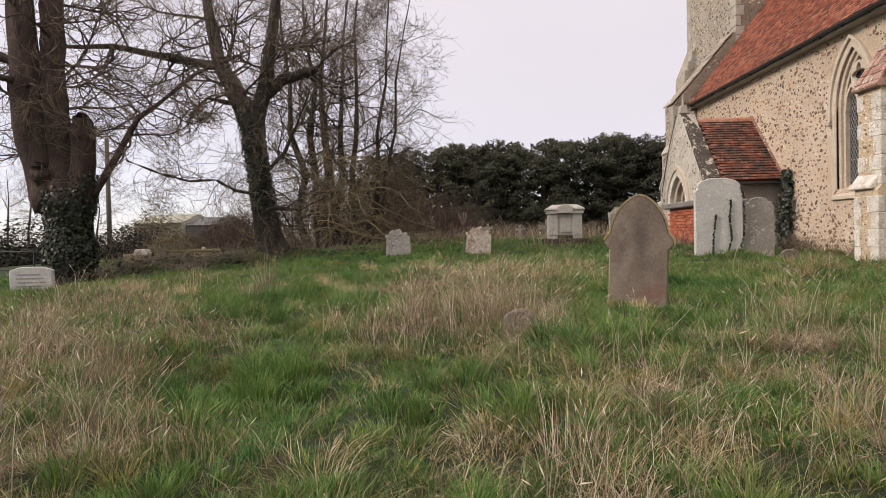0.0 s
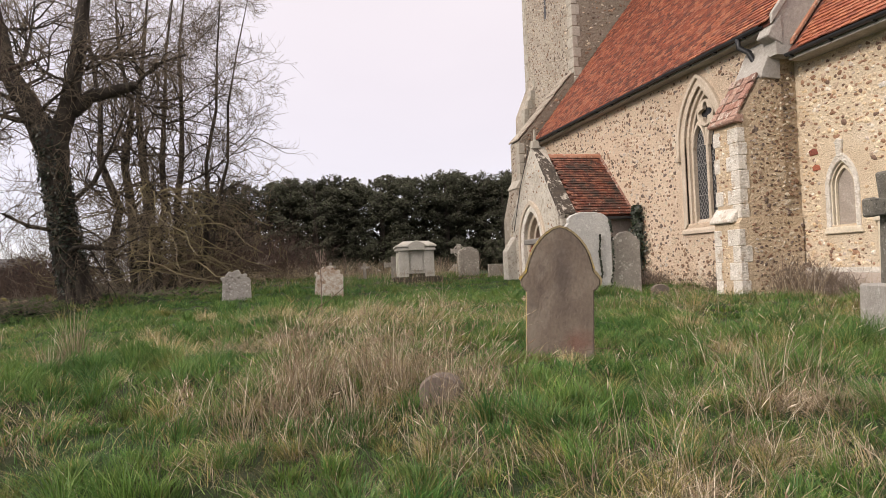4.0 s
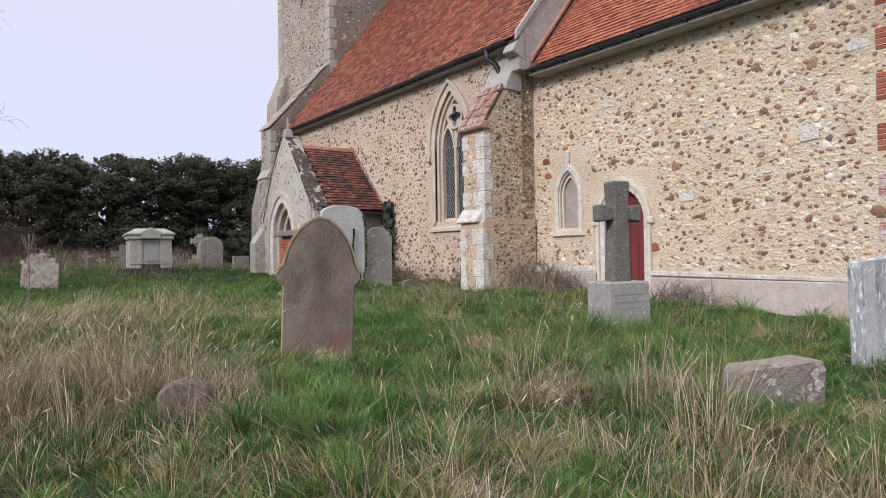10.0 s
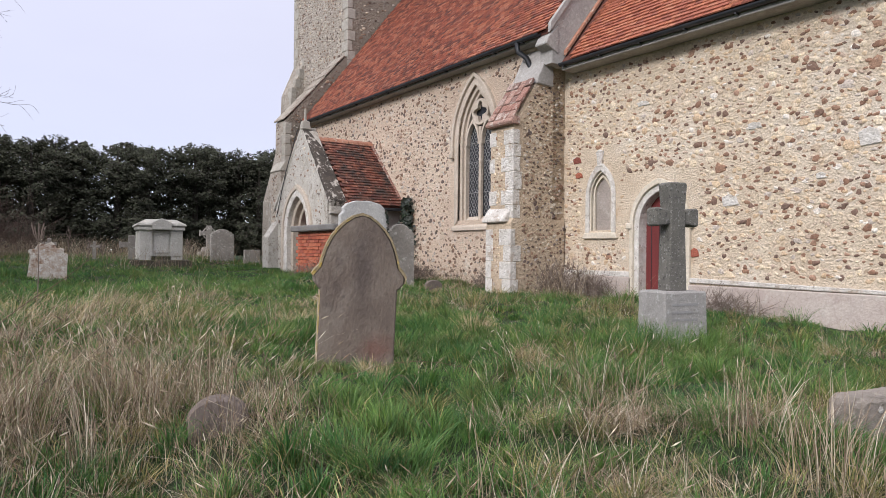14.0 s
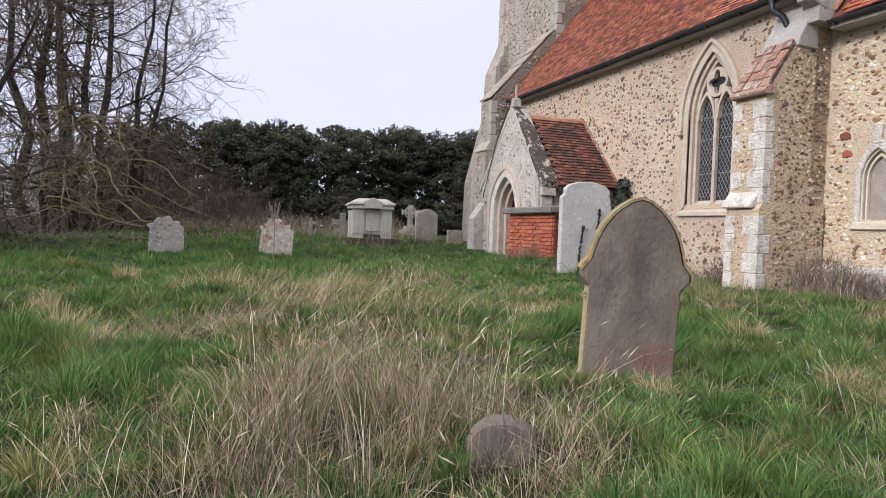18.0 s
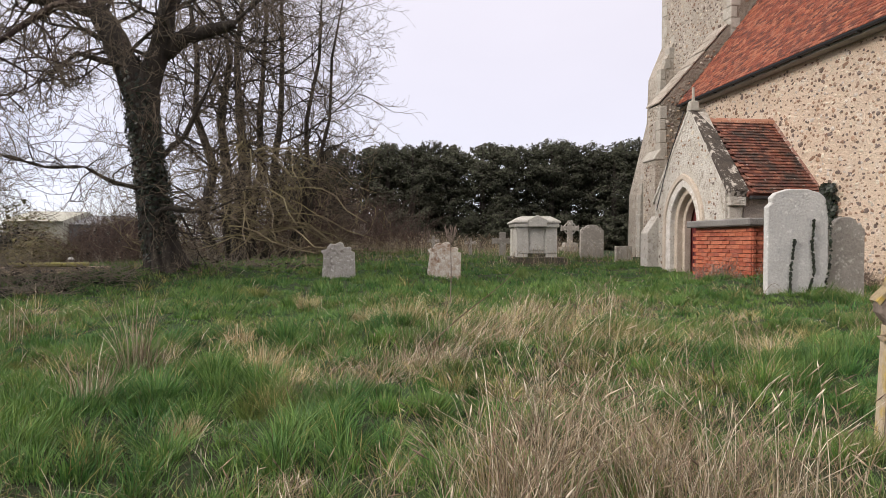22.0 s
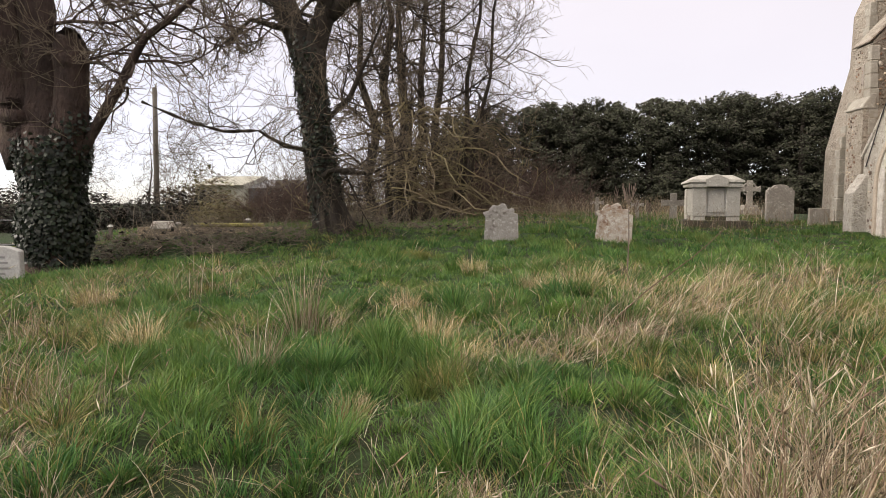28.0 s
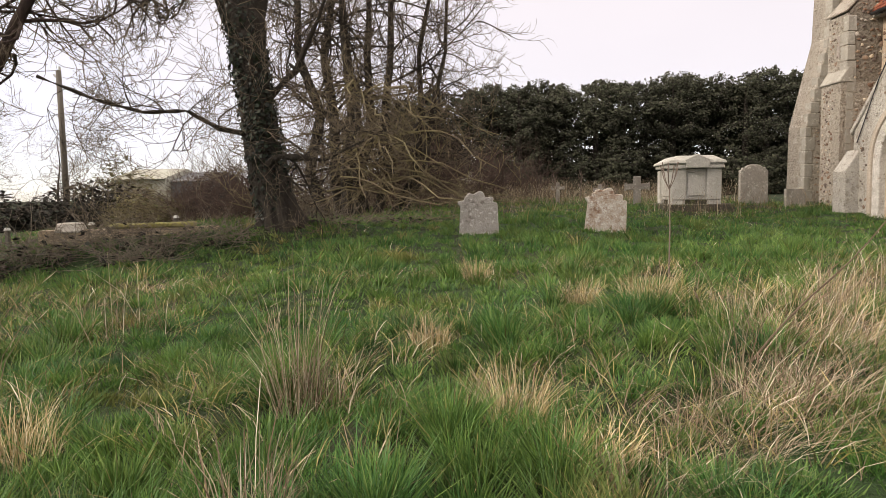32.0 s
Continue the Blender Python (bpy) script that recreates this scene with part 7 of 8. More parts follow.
def blades(name, x, y, r, hgt, width, bend, material, label, heads=None, lean_to=None):
    """Curved blades, each of three lengths; heads adds a seed head to the tallest."""
    n = len(x)
    z = ground_z(x, y) - 0.02
    a, b = r.uniform(0, 2 * np.pi, n), r.uniform(0, 2 * np.pi, n)
    dx, dy = np.cos(a) * bend, np.sin(a) * bend
    if lean_to is not None:
        dx, dy = dx + lean_to[0] * hgt, dy + lean_to[1] * hgt
    wx, wy = np.cos(b) * width / 2, np.sin(b) * width / 2
    o = np.zeros(n)
    v = np.stack([np.stack([x - wx, y - wy, z], -1), np.stack([x + wx, y + wy, z], -1),
                  np.stack([x + dx * 0.28 - wx * 0.85, y + dy * 0.28 - wy * 0.85, z + hgt * 0.55], -1), np.stack([x + dx * 0.28 + wx * 0.85, y + dy * 0.28 + wy * 0.85, z + hgt * 0.55], -1),
                  np.stack([x + dx * 0.68 - wx * 0.55, y + dy * 0.68 - wy * 0.55, z + hgt * 0.88], -1), np.stack([x + dx * 0.68 + wx * 0.55, y + dy * 0.68 + wy * 0.55, z + hgt * 0.88], -1),
                  np.stack([x + dx, y + dy, z + hgt], -1)], 1)
    k = np.arange(n)[:, None] * 7
    q = np.concatenate([k + np.array([[0, 1, 3, 2]]), k + np.array([[2, 3, 5, 4]])])
    t = k + np.array([[4, 5, 6]])
    v = v.reshape(-1, 3)
    if heads is not None and heads.any():
        i = np.nonzero(heads)[0]
        m = len(i)
        tip = np.stack([x[i] + dx[i], y[i] + dy[i], z[i] + hgt[i]], -1)
        d = np.stack([dx[i] * 0.5, dy[i] * 0.5, hgt[i] * 0.25 + 0 * o[i]], -1)
        d /= np.linalg.norm(d, axis=1)[:, None]
        L, W = r.uniform(0.05, 0.10, m)[:, None], r.uniform(0.0024, 0.0050, m)[:, None]
        s1 = np.stack([np.cos(b[i]), np.sin(b[i]), 0 * b[i]], -1)
        s2 = np.cross(d, s1)
        hv = np.stack([tip - d * L * 0.5, tip + s1 * W, tip + s2 * W, tip - s1 * W, tip - s2 * W, tip + d * L * 0.6], 1)
        kk = len(v) + np.arange(m)[:, None] * 6
        tri = np.concatenate([kk + np.array([[0, 1, 2]]), kk + np.array([[0, 2, 3]]), kk + np.array([[0, 3, 4]]), kk + np.array([[0, 4, 1]]), kk + np.array([[5, 2, 1]]), kk + np.array([[5, 3, 2]]), kk + np.array([[5, 4, 3]]), kk + np.array([[5, 1, 4]])])
        v = np.concatenate([v, hv.reshape(-1, 3)])
        t = np.concatenate([t, tri])
    ob = new(name, raw_mesh(name, v, q, t, material))
    return tagged(ob, label, "grass", kind="stuff")


def dryness(x, y):
    return np.clip(np.maximum(bumps(x, y, DRY), bumps(x, y, MATTED)) + 0.70 * (noise2(x, y, 0.9, 5) - 0.62) + 0.6 * (noise2(x, y, 0.35, 6) - 0.55) - 0.55 * bumps(x, y, LUSH), 0, 1)


def clumped(x, y, r, pull, cell=0.26):
    """Blades drawn together into tussocks."""
    cx, cy = np.floor(x / cell), np.floor(y / cell)
    jx = noise2(cx * 7.31, cy * 3.77, 1.0, 8)
    jy = noise2(cx * 2.91, cy * 8.13, 1.0, 9)
    tx, ty = (cx + jx) * cell, (cy + jy) * cell
    k = pull * r.random(len(x))
    x, y = x + (tx - x) * k, y + (ty - y) * k
    ox, oy = x - tx, y - ty
    q = np.hypot(ox, oy) + 0.02
    return x, y, ox / q, oy / q


# short turf, zone by zone: green and half-dead blades
for zone, (x0, x1, y0, y1, n_green, n_olive, wide) in enumerate(((-5.5, 6.5, 1.2, 9.0, 250000, 75000, 1.05), (-5.5, 5.0, 9.0, 12.5, 150000, 36000, 1.25), (-10.0, -5.5, 9.0, 16.0, 26000, 9000, 2.0), (5.0, 9.2, 9.0, 12.5, 20000, 7000, 2.0), (-5.5, 9.2, 12.5, 16.0, 95000, 24000, 1.9), (-9.0, 9.0, 16.0, 24.0, 105000, 20000, 2.6), (-14.0, 9.0, 24.0, 36.0, 70000, 40000, 3.4), (-14.0, -9.0, 16.0, 24.0, 9000, 5000, 3.6), (-13, -5.5, 3.0, 9.0, 26000, 12000, 2.0), (6.5, 9.4, 1.2, 9.0, 26000, 9000, 1.6), (-12.0, 14.0, -10.0, 1.2, 14000, 6000, 4.5), (-13.0, -5.5, 1.2, 3.0, 3500, 1500, 3.0), (9.4, 14.0, 1.2, 5.8, 6000, 2500, 3.0))):
    for kind, n, material, label in (("green_grass", n_green, M_green, "short lush green turf"), ("olive_grass", n_olive, M_olive, "yellowing half-dead turf")):
        x, y, r = scatter(n, x0, x1, y0, y1, (10 if kind == "green_grass" else 20) + zone)
        x, y, ox, oy = clumped(x, y, r, 0.85, 0.30)
        dry, lush = dryness(x, y), bumps(x, y, LUSH)
        keep = r.random(len(x)) * np.clip(2.6 * (0.5 * noise2(x, y, 0.42, 11) + 0.5 * noise2(x, y, 0.19, 14)) - 0.25, 0.25, 1) > (dry * 0.7 if kind == "green_grass" else 0.65 - 0.6 * dry + 0.3 * lush)
        x, y, ox, oy, lush = x[keep], y[keep], ox[keep], oy[keep], lush[keep]
        tuss = 0.55 * noise2(x, y, 0.42, 11) + 0.45 * noise2(x, y, 0.19, 14)
        hgt = (0.040 + 0.30 * tuss ** 2.7 + 0.02 * lush) * r.uniform(0.5, 1.35, len(x)) * (0.8 if y0 >= 12 else 1.0)
        a, q = r.uniform(0, 2 * np.pi, len(x)), r.uniform(0.1, 0.9, len(x)) * hgt
        turf(kind, x, y, r, hgt, r.uniform(0.0035, 0.0075, len(x)) * wide * (1.0 if zone == 0 else 1.35), np.cos(a) * q + 0.6 * ox * hgt, np.sin(a) * q + 0.6 * oy * hgt, material, label, zone == 0)

# tussocks: fountains of arching blades
tr = np.random.default_rng(77)
for kind, count, material, label in (("green_tussock", 330, M_green, "arching tussocks of long green grass"), ("olive_tussock", 240, M_olive, "arching tussocks of yellowing grass"), ("straw_tussock", 260, M_straw, "collapsed tussocks of bleached dead grass")):
    cx, cy = tr.uniform(-8, 9, count * 4), np.abs(tr.normal(0, 1, count * 4)) * 6.5 + 2.2
    ok = ~in_church(cx, cy) & (track_gap(cx, cy) > 0.55) & (cy < 22)
    d, lu = dryness(cx, cy), bumps(cx, cy, LUSH)
    want = {"green_tussock": 0.45 - 0.6 * d + 0.5 * lu, "olive_tussock": 0.35 + 0.3 * d - 0.2 * lu, "straw_tussock": 0.12 + 0.8 * d - 0.25 * lu}[kind]
    ok &= tr.random(len(cx)) < want
    cx, cy = cx[ok][:count], cy[ok][:count]
    if kind == "straw_tussock":
        cx, cy = np.r_[cx, [m[0] for m in MATTED], [-1.7, -2.9, 2.7, 3.2, 1.9, -4.4]], np.r_[cy, [m[1] for m in MATTED], [10.7, 10.9, 5.4, 5.9, 5.0, 9.8]]
    near = np.hypot(cx + 0.8, cy - 4.5)
    per = np.where(near < 7, 160, np.where(near < 10, 90, 50))
    idx = np.repeat(np.arange(len(cx)), per)
    size = tr.uniform(0.6, 1.35, len(cx))[idx]
    n = len(idx)
    a, q = tr.uniform(0, 2 * np.pi, n), np.sqrt(tr.random(n)) * 0.07 * size
    x, y = cx[idx] + np.cos(a) * q, cy[idx] + np.sin(a) * q
    a2 = a + tr.normal(0, 0.5, n)
    flat = 0.55 if kind == "straw_tussock" else 0.95
    hgt = tr.uniform(0.07, 0.22, n) * size * flat
    out = tr.uniform(0.03, 0.24, n) * size
    w = tr.uniform(0.0025, 0.0048, n) * np.where(near[idx] < 7, 1.0, np.where(near[idx] < 10, 1.6, 2.4))
    blades(kind, x, y, tr, hgt, w, 0.02 * np.ones(n), material, label, lean_to=(np.cos(a2) * out / hgt, np.sin(a2) * out / hgt))

# standing dead stalks with seed heads
COMBED = [(0.7, 11.2, 1.3, 1.0), (1.7, 10.4, 1.0, 0.9)]
for zone, (x0, x1, y0, y1, n_straw, wide) in enumerate(((-5.5, 6.5, 1.2, 9.0, 300000, 1.0), (-10.0, 9.2, 9.0, 16.0, 84000, 1.5), (-14.0, 9.0, 16.0, 36.0, 66000, 2.3), (6.5, 9.4, 1.2, 9.0, 12000, 1.4))):
    x, y, r = scatter(n_straw, x0, x1, y0, y1, 30 + zone)
    edge = np.clip((y - 27.0) / 3.0, 0, 1) if zone == 2 else 0.0
    d = np.clip(dryness(x, y) + edge, 0, 1)
    x, y, _, _ = clumped(x, y, r, 0.5, 0.16)
    keep = r.random(len(x)) < d ** 1.6 * 0.80 + 0.009
    keep &= noise2(x, y, 0.33, 51) * 0.6 + noise2(x, y, 0.12, 52) * 0.4 > 0.43
    x, y, d = x[keep], y[keep], d[keep]
    stand = r.random(len(x)) < 0.62 - 0.5 * bumps(x, y, MATTED)
    gap = track_gap(x, y)
    comb = bumps(x, y, COMBED)
    hgt = np.where(stand, 0.16 + 0.54 * d * r.uniform(0.3, 1.3, len(x)), r.uniform(0.04, 0.16, len(x))) * np.clip(gap / 0.9, 0.3, 1)
    bend = np.where(stand, hgt * r.uniform(0.05, 0.75, len(x)), r.uniform(0.12, 0.38, len(x)))
    heads = stand & (r.random(len(x)) < 0.42)
    blades("dry_grass", x, y, r, hgt, np.where(stand, r.uniform(0.0018, 0.0040, len(x)), r.uniform(0.0026, 0.0055, len(x))) * wide, bend, M_straw, "tall dead straw-coloured grass with seed heads", heads, lean_to=(0.04 + 0.6 * comb + r.normal(0, 0.34, len(x)), 0.15 * comb + r.normal(0, 0.34, len(x))))

# single tufts that stand out from the turf: bleached upright bunches, golden clumps and thatches of matted straw
def tufts(name, spots, label, per, flat, reach, seed, material=M_straw):
    r = np.random.default_rng(seed)
    c = np.array(spots)
    idx = np.repeat(np.arange(len(c)), per)
    n = len(idx)
    a, q = r.uniform(0, 2 * np.pi, n), np.sqrt(r.random(n)) * c[idx, 2]
    x, y = c[idx, 0] + np.cos(a) * q, c[idx, 1] + np.sin(a) * q
    hgt = c[idx, 3] * r.uniform(0.35, 1.15, n) * (1 - flat * r.random(n))
    a2 = a + r.normal(0, 0.7, n)
    out = reach * r.uniform(0.1, 1.0, n) * c[idx, 3]
    heads = (r.random(n) < 0.2) & (flat < 0.3)
    blades(name, x, y, r, hgt, r.uniform(0.0022, 0.0048, n), 0.03 * np.ones(n), material, label, heads, lean_to=(np.cos(a2) * out / hgt + c[idx, 4], np.sin(a2) * out / hgt + r.normal(0, 0.15, n)))


tufts("dry_tuft", [(-2.71, 10.5, 0.09, 0.85, 0.0), (-2.60, 10.6, 0.16, 0.40, 0.1), (3.10, 4.75, 0.20, 0.66, 0.25), (3.25, 5.2, 0.22, 0.6, 0.3), (0.9, 12.4, 0.15, 0.55, 0.3), (-0.25, 7.6, 0.2, 0.65, 0.1), (0.35, 7.9, 0.2, 0.62, 0.1), (0.1, 6.9, 0.18, 0.6, 0.05), (7.2, 6.6, 0.2, 0.45, 0.1), (-5.4, 12.0, 0.22, 0.35, 0.0), (-3.4, 8.5, 0.3, 0.4, 0.0), (-4.9, 10.3, 0.25, 0.4, 0.0), (0.6, 3.7, 0.15, 0.5, 0.1), (2.3, 4.2, 0.2, 0.5, 0.1), (-1.5, 4.0, 0.2, 0.35, 0.0), (-2.6, 9.3, 0.12, 0.4, 0.0)], "tall bunch of bleached upright dead grass", 110, 0.35, 0.5, 201)
tufts("golden_tuft", [(-1.71, 10.2, 0.13, 0.34, 0.05), (-1.93, 8.8, 0.09, 0.2, 0.0), (-3.64, 9.85, 0.16, 0.28, -0.1), (-1.67, 14.5, 0.14, 0.3, 0.0), (-5.3, 11.9, 0.2, 0.25, 0.0), (2.1, 7.7, 0.12, 0.18, 0.0), (-2.1, 11.6, 0.12, 0.22, 0.0), (-0.9, 12.9, 0.15, 0.25, 0.1), (3.7, 7.7, 0.15, 0.22, 0.0), (4.4, 9.4, 0.16, 0.25, 0.0), (-1.45, 9.8, 0.14, 0.24, 0.2), (-0.44, 12.5, 0.2, 0.35, 0.2), (2.6, 10.4, 0.2, 0.3, 0.0), (1.2, 13.0, 0.2, 0.3, 0.2)], "golden clump of dead grass in green turf", 260, 0.4, 0.7, 202, M_gold)
tufts("golden_sweep", [(0.3, 11.3, 0.4, 0.45, 0.6), (0.8, 11.6, 0.4, 0.45, 0.7), (1.1, 11.1, 0.4, 0.45, 0.8), (0.0, 11.9, 0.4, 0.4, 0.6), (1.5, 10.6, 0.35, 0.4, 0.7), (1.6, 11.8, 0.4, 0.45, 0.6)], "pale golden dead grass combed over by the wind", 120, 0.5, 0.8, 205, M_gold)
tufts("matted_straw", [(2.3, 6.28, 0.28, 0.2, 0.0), (2.7, 6.05, 0.3, 0.22, 0.0), (3.15, 5.8, 0.3, 0.2, 0.3), (1.95, 5.35, 0.25, 0.18, 0.0), (0.95, 6.25, 0.16, 0.16, 0.0), (0.5, 6.1, 0.14, 0.16, 0.0), (3.5, 5.6, 0.25, 0.22, 0.0), (-0.67, 10.2, 0.35, 0.28, 0.5), (-0.3, 10.6, 0.3, 0.32, 0.5), (-1.0, 10.0, 0.3, 0.24, 0.7), (-1.3, 9.6, 0.2, 0.2, 0.4), (0.2, 11.6, 0.4, 0.34, 0.5), (0.5, 12.2, 0.35, 0.34, 0.5), (-0.1, 11.1, 0.35, 0.32, 0.5), (1.2, 4.4, 0.3, 0.2, 0.2), (0.2, 4.2, 0.18, 0.15, 0.0), (2.6, 4.9, 0.3, 0.2, 0.0)], "matted thatch of bleached dead grass", 300, 0.6, 1.3, 203)
tufts("green_tuft", [(5.30, 7.25, 0.14, 0.34, 0.0), (5.55, 7.22, 0.14, 0.36, 0.0), (5.80, 7.25, 0.14, 0.34, 0.0), (6.0, 7.4, 0.14, 0.34, 0.0), (5.25, 7.5, 0.14, 0.34, 0.0), (5.28, 7.75, 0.14, 0.32, 0.0), (6.12, 7.7, 0.14, 0.3, 0.0), (2.0, 8.0, 0.12, 0.14, 0.0), (2.35, 7.95, 0.12, 0.14, 0.0), (6.4, 5.0, 0.16, 0.3, 0.0), (6.8, 4.95, 0.16, 0.3, 0.0), (3.75, 4.75, 0.14, 0.22, 0.0), (4.15, 4.65, 0.14, 0.22, 0.0), (-1.9, 9.7, 0.14, 0.24, 0.0), (-2.3, 9.5, 0.16, 0.26, 0.0), (-1.3, 6.2, 0.2, 0.22, 0.0), (-2.7, 10.0, 0.16, 0.25, 0.0), (-3.0, 9.2, 0.16, 0.25, 0.0), (-1.2, 8.6, 0.18, 0.24, 0.0)], "rank green tuft of long grass", 240, 0.3, 0.6, 204, M_green)

# fallen blades lying in swathes all over the turf
for zone, (x0, x1, y0, y1, n, wide) in enumerate(((-5.5, 6.5, 1.4, 9.5, 82000, 0.85), (-7.5, 8.5, 9.5, 15.0, 42000, 1.4))):
    for kind, material, label, share in (("fallen_olive_grass", M_olive, "fallen yellowing blades in the turf", 0.6), ("fallen_straw", M_straw, "fallen bleached blades in the turf", 0.4)):
        x, y, r = scatter(int(n * share), x0, x1, y0, y1, 60 + zone + int(share * 10))
        patch = noise2(x, y, 0.8, 41) * 0.6 + noise2(x, y, 0.3, 42) * 0.4 + 0.35 * dryness(x, y) - 0.15 * bumps(x, y, LUSH)
        keep = r.random(len(x)) < np.clip((patch - 0.38) * 3.2, 0.05, 1)
        x, y = x[keep], y[keep]
        x, y, ox, oy = clumped(x, y, r, 0.6, 0.34)
        n_ = len(x)
        way = noise2(x, y, 0.5, 43) * 12 + r.normal(0, 0.6, n_)
        hgt = r.uniform(0.05, 0.19, n_)
        reach = r.uniform(0.08, 0.30, n_)
        blades(kind, x, y, r, hgt, r.uniform(0.0026, 0.0055, n_) * wide, 0.02 * np.ones(n_), material, label, lean_to=(np.cos(way) * reach / hgt + 0.4 * ox, np.sin(way) * reach / hgt + 0.4 * oy))

# ---- pieces of walls and roofs ----
def shut_nave(u, v, r):
    return (14.38 - r < u < 16.28 + r and 2.36 - r < v < 6.05 + r - abs(u - 15.33) * 0.6) or v < 1.1 or v > 6.1 - r or (18.3 < u < 22.2 and v < 5.1 - abs(u - 20.25) * 1.0)


PATCHES = ((1.93, 2.22), (2.54, 2.86), (3.13, 3.5), (3.82, 4.14), (4.46, 4.76), (5.0, 5.4))


def shut_chancel(u, v, r):
    return (9.92 - r < u < 11.34 + r and v < 3.32 + r) or (11.54 - r < u < 12.44 + r and 2.15 - r < v < 3.95) or v < 1.56 or v > 5.48 - r or u > 12.9 or (u < EY + 0.46 + r and any(a - r * 0.6 < v < b + r * 0.6 for a, b in PATCHES))


flints(chancel_wall, face_x(CX), EY + 0.3, JY, 1.5, 5.5, 0.21, 0.42, 0.082, shut_chancel, M_flint, M_flint_o, (8.5, 2.8), 80, 1.5)
flints(nave_wall, face_x(NX), JY + 0.7, WY, 1.1, 6.1, 0.24, 0.42, 0.082, shut_nave, M_flintd, M_flintd_o, (15.5, 2.8), 40, 1.1)
flints(chancel_wall, face_x(CX), EY + 0.24, JY, 1.5, 5.5, 0.094, 0.95, 0.050, shut_chancel, M_flint, M_flint_o, (8.5, 2.8), 300, 1.15)
flints(nave_wall, face_x(NX), JY + 0.7, WY, 1.1, 6.1, 0.108, 0.74, 0.050, shut_nave, M_flintd, M_flintd_o, (15.5, 2.8), 300, 0.95)
flints(butt, face_y(BY0), BX + 0.22, CX, 2.6, 5.5, 0.088, 0.9, 0.042, lambda u, v, r: v > 4.36 + (u - BX) * 1.45 - r * 1.6, M_flintd, M_flintd_o, (8.5, 3.2), 220, 1.2)
flints(butt, face_y(BY0 - 0.03), BX + 0.18, CX, 1.1, 2.55, 0.088, 0.9, 0.042, lambda u, v, r: v > 2.52 - r, M_flintd, M_flintd_o, (8.5, 2.2), 80, 1.2)
flints(butt, face_x(BX - 0.08), BY0 + 0.24, BY1 - 0.12, 1.1, 2.45, 0.085, 0.85, 0.04, lambda u, v, r: False, M_flint, M_flint_o, (13.2, 2), 40, 1.0)
flints(butt, face_x(BX), BY0 + 0.2, BY1 - 0.02, 2.85, 4.3, 0.085, 0.85, 0.038, lambda u, v, r: False, M_flint, M_flint_o, (13.2, 3.5), 60, 1.0)
flints(tower, face_x(TX), WY + 0.3, TY1 - 0.3, 6.5, 16.5, 0.14, 0.7, 0.058, lambda u, v, r: False, M_flintd, M_flintd_o, (27, 8), 0, 1.4)
flints(tb2, face_y(28.4), 9.3, 10.3, 1.2, 9.0, 0.13, 0.75, 0.055, lambda u, v, r: u < 9.25 + max(0, v - 3.8) * 0.22 + r, M_flintd, M_flintd_o, (9.5, 2), 0, 1.4)
flints(tb, face_x(7.90), WY, WY + 0.84, 1.2, 4.5, 0.12, 0.75, 0.052, lambda u, v, r: u < WY + 0.3, M_flintd, M_flintd_o, (25, 2.5), 60, 1.5)
flints(tb, face_x(8.04), WY + 0.3, WY + 0.84, 4.95, 6.15, 0.12, 0.7, 0.05, lambda u, v, r: False, M_flintd, M_flintd_o, (25, 5.5), 20, 1.4)
flints(tb, face_y(WY - 0.03), 8.2, 10.2, 1.2, 8.4, 0.13, 0.7, 0.055, lambda u, v, r: v > 6.1 + (u - 8.08) * 1.14, M_flintd, M_flintd_o, (9, 6), 0, 1.4)
flints(tower, face_y(WY - 0.02), TX + 0.4, 14, 8.2, 16.5, 0.15, 0.6, 0.06, lambda u, v, r: v < 8.6 + (u - 10.3) * 1.27, M_flintd, M_flintd_o, (11, 9), 0, 1.4)
flints(porch, face_x(PX), 18.8, 22.0, 1.2, 5.0, 0.13, 0.40, 0.05, lambda u, v, r: (19.35 < u < 21.65 and v < 3.8) or v > 5.0 - abs(u - 20.3) * 1.05, M_flintd, M_flintd_o, (19, 3), 60, 0.9)

# larger pale stones and brick patches in the chancel wall
for (u, v, a, b, m_) in ((7.27, 3.52, 0.15, 0.13, M_limepale), (9.3, 2.78, 0.15, 0.10, M_limepale), (7.9, 3.05, 0.08, 0.05, M_limepale), (9.93, 1.95, 0.08, 0.08, M_brick), (8.9, 3.9, 0.12, 0.06, M_limepale), (6.6, 4.6, 0.16, 0.08, M_limepale), (11.0, 4.6, 0.14, 0.05, M_limepale), (12.6, 3.75, 0.11, 0.07, M_brick), (12.55, 3.45, 0.10, 0.06, M_brick)):
    part("rubble_stone", Shape().prism([(u - a, v - b * 0.8), (u + a * 0.8, v - b), (u + a, v + b * 0.5), (u + a * 0.1, v + b), (u - a * 0.7, v + b * 0.55)], face_x(CX), -0.022, 0.05), m_, chancel_wall, bevel=0.01)

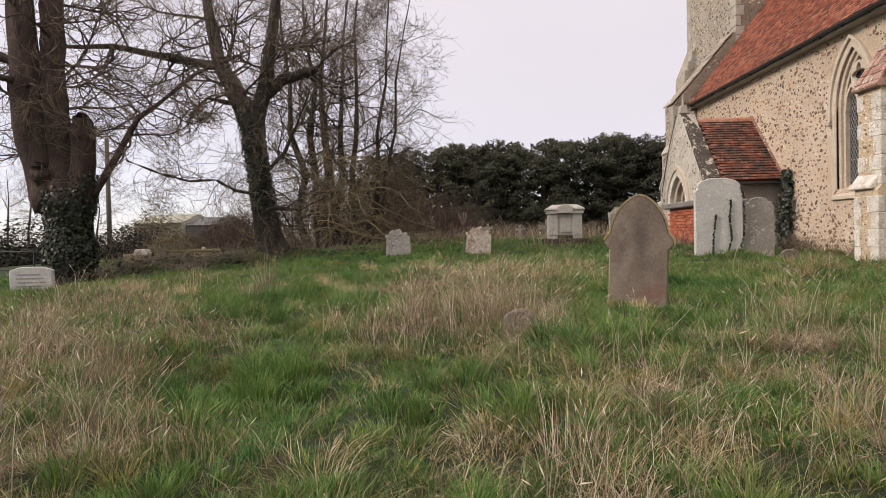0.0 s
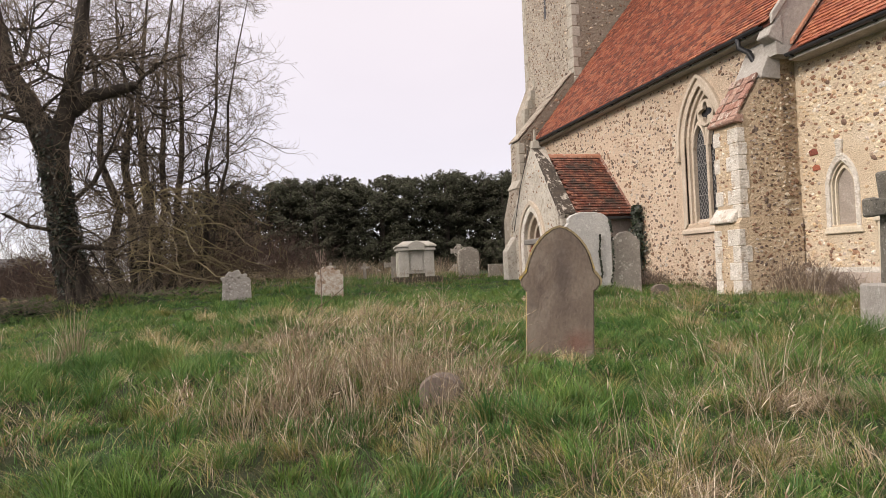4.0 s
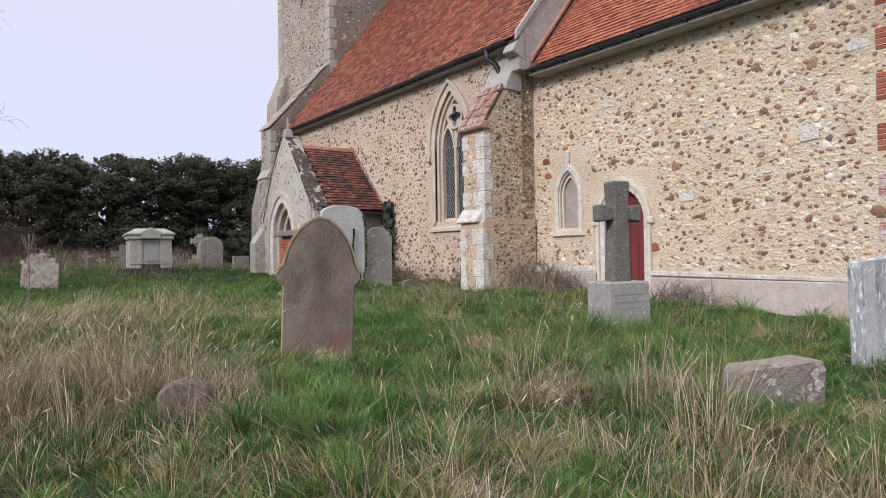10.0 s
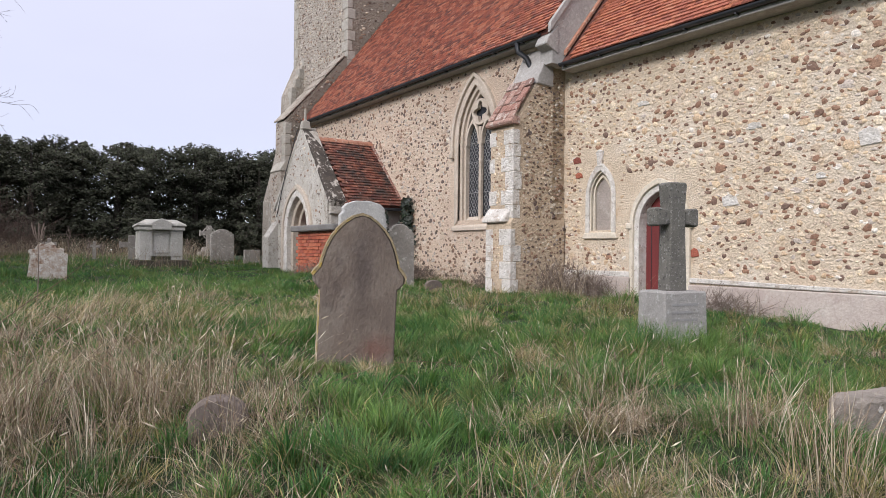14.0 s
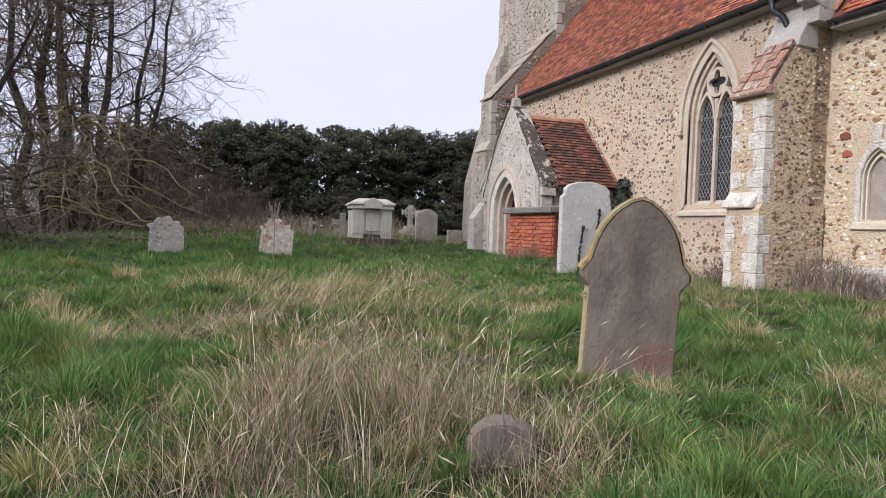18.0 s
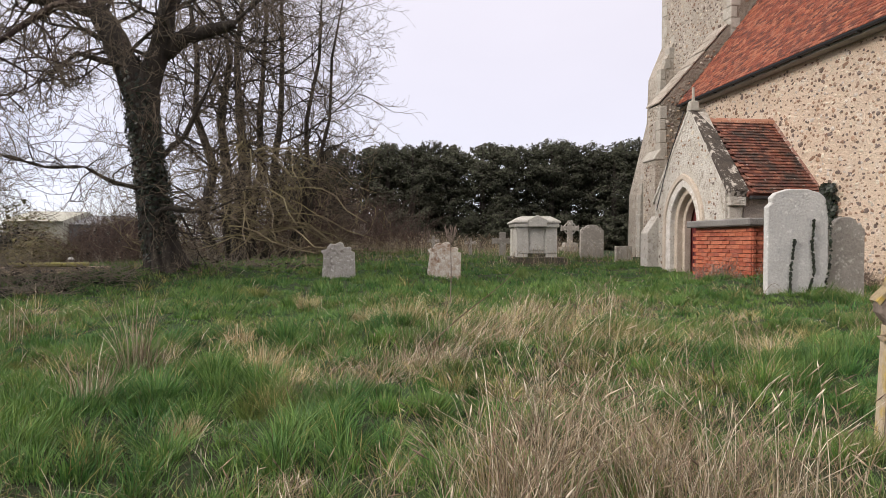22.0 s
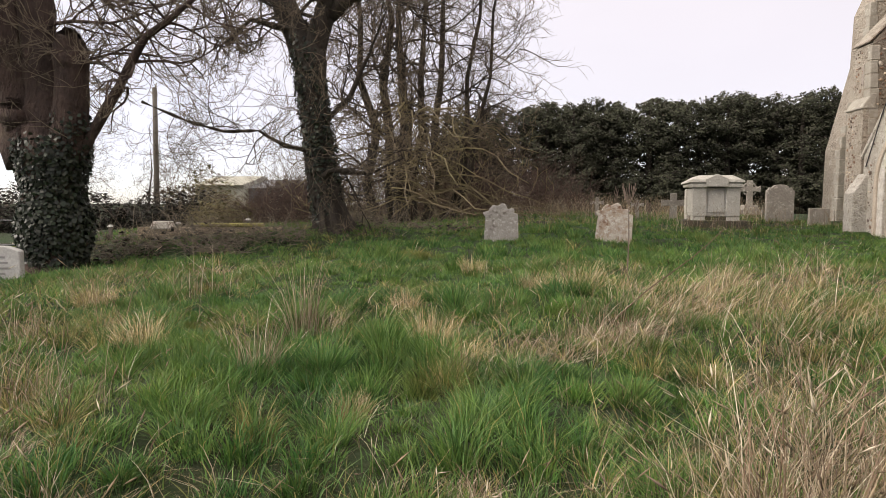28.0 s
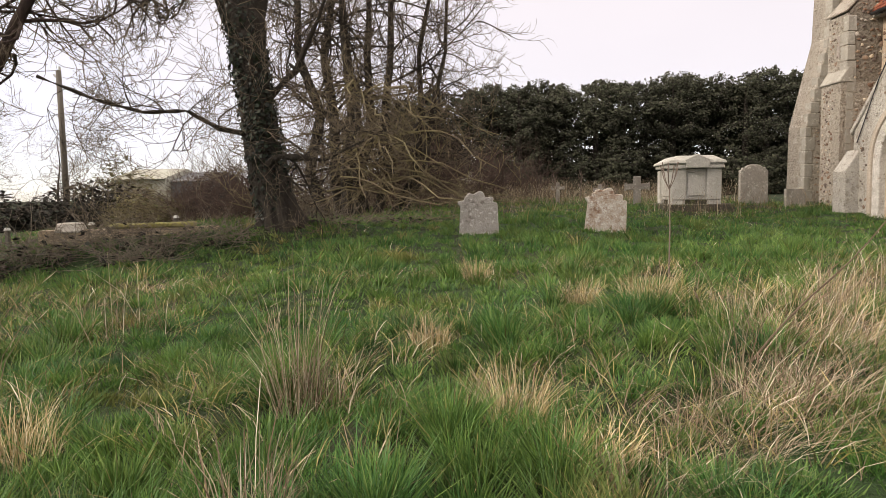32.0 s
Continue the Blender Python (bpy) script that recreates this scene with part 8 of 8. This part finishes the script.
# brick quoins at the east corner, some whitened
wq = random.Random(8)
corner = {}
for wide in (0.105, 0.215):
    for key, m_ in (("red", M_brick), ("white", M_bmortar_w)):
        corner[wide, key] = to_mesh("quoin_brick", Shape().box(-0.010, 0, -0.0305, 0.05, wide, 0.0305), m_, bevel=0.005)
for c in range(54):
    z = 1.48 + c * 0.0735
    patch = any(a < z < b for a, b in PATCHES)
    pale = 0.75 if 1.8 < z < 3.0 else 0.35 if z < 3.5 else 0.08
    wide = 0.215 if c % 2 else 0.105
    spots = [(0.002, wide)] + ([] if c % 2 else [(0.117, 0.105)]) + ([(0.227, 0.215)] if patch else [])
    for off, w in spots:
        ob = new("quoin_brick", corner[w, "white" if wq.random() < (pale if off > 0.2 else pale * 0.35) else "red"])
        ob.parent = chancel_wall if off > 0.2 else east_wall
        ob.matrix_basis = pose(CX + wq.uniform(-.003, .003), EY + off, z)

# brickwork of the east wall
b_full = to_mesh("brick", Shape().box(-0.1045, -0.012, -0.0322, 0.1045, 0.04, 0.0322), M_brick, bevel=0.004)
b_head = to_mesh("brick", Shape().box(-0.0485, -0.012, -0.0322, 0.0485, 0.04, 0.0322), M_brick, bevel=0.004)
count, rest = 0, []
for c in range(74):
    z = 1.26 + c * 0.0735
    x = CX
    k = 0
    while x < 13.0:
        header = (c % 2 == 0) == (k % 2 == 0)
        w = 0.107 if header else 0.219
        if z > 5.62 and x < CX + (z - 5.62) / SLOPE - 0.35:
            x += w
            k += 1
            continue
        if x < CX + 1.05 and count < 300 + 60:
            ob = new("brick", b_head if header else b_full)
            ob.parent = east_wall
            ob.matrix_basis = pose(x + w / 2, EY + 0.019 + wq.uniform(-.003, .003), z, wq.uniform(-1, 1), 0, wq.uniform(-1, 1))
            count += 1
        else:
            rest.append(np.array([[w / 2 - 0.005, 0, 0, x + w / 2], [0, 0.03, 0, EY + 0.0372], [0, 0, 0.0322, z]]))
        x += w
        k += 1
BOX_V = [(sx, sy, sz) for sz in (-1, 1) for sy in (-1, 1) for sx in (-1, 1)]
v, q = stamp(BOX_V, [(0, 1, 5, 4), (2, 0, 4, 6), (1, 3, 7, 5), (4, 5, 7, 6), (0, 2, 3, 1)], rest)
tagged(part("brickwork", raw_mesh("brickwork", v, q, [], M_brick_i), M_brick_i, east_wall), kind="stuff")

# roof tiles
up = (1, 0, SLOPE)
tiles(nave_roof, (NE[0] - 0.03, JY - 0.28, NE[1] - 0.03), (0, 1, 0), up, int((WY - JY) / 0.168) + 1, int(NL / 0.105), M_tile_n, M_tile_no, (0.5, 0.2), 260)
tiles(chancel_roof, (CE[0] - 0.03, EY - 0.1, CE[1] - 0.03), (0, 1, 0), up, int((JY - 0.35 - EY) / 0.168), int(CL / 0.105), M_tile, M_tile_o, (5.0, 0.2), 300)
tiles(proof, (PX + 0.46, pr0[0] - 0.03, pr0[1] - 0.02), (1, 0, 0), (0, pr1[0] - pr0[0], pr1[1] - pr0[1]), 10, int(2.6 / 0.108), M_tilep, M_tilep, (1, 1), 300, gauge=0.108, width=0.166)
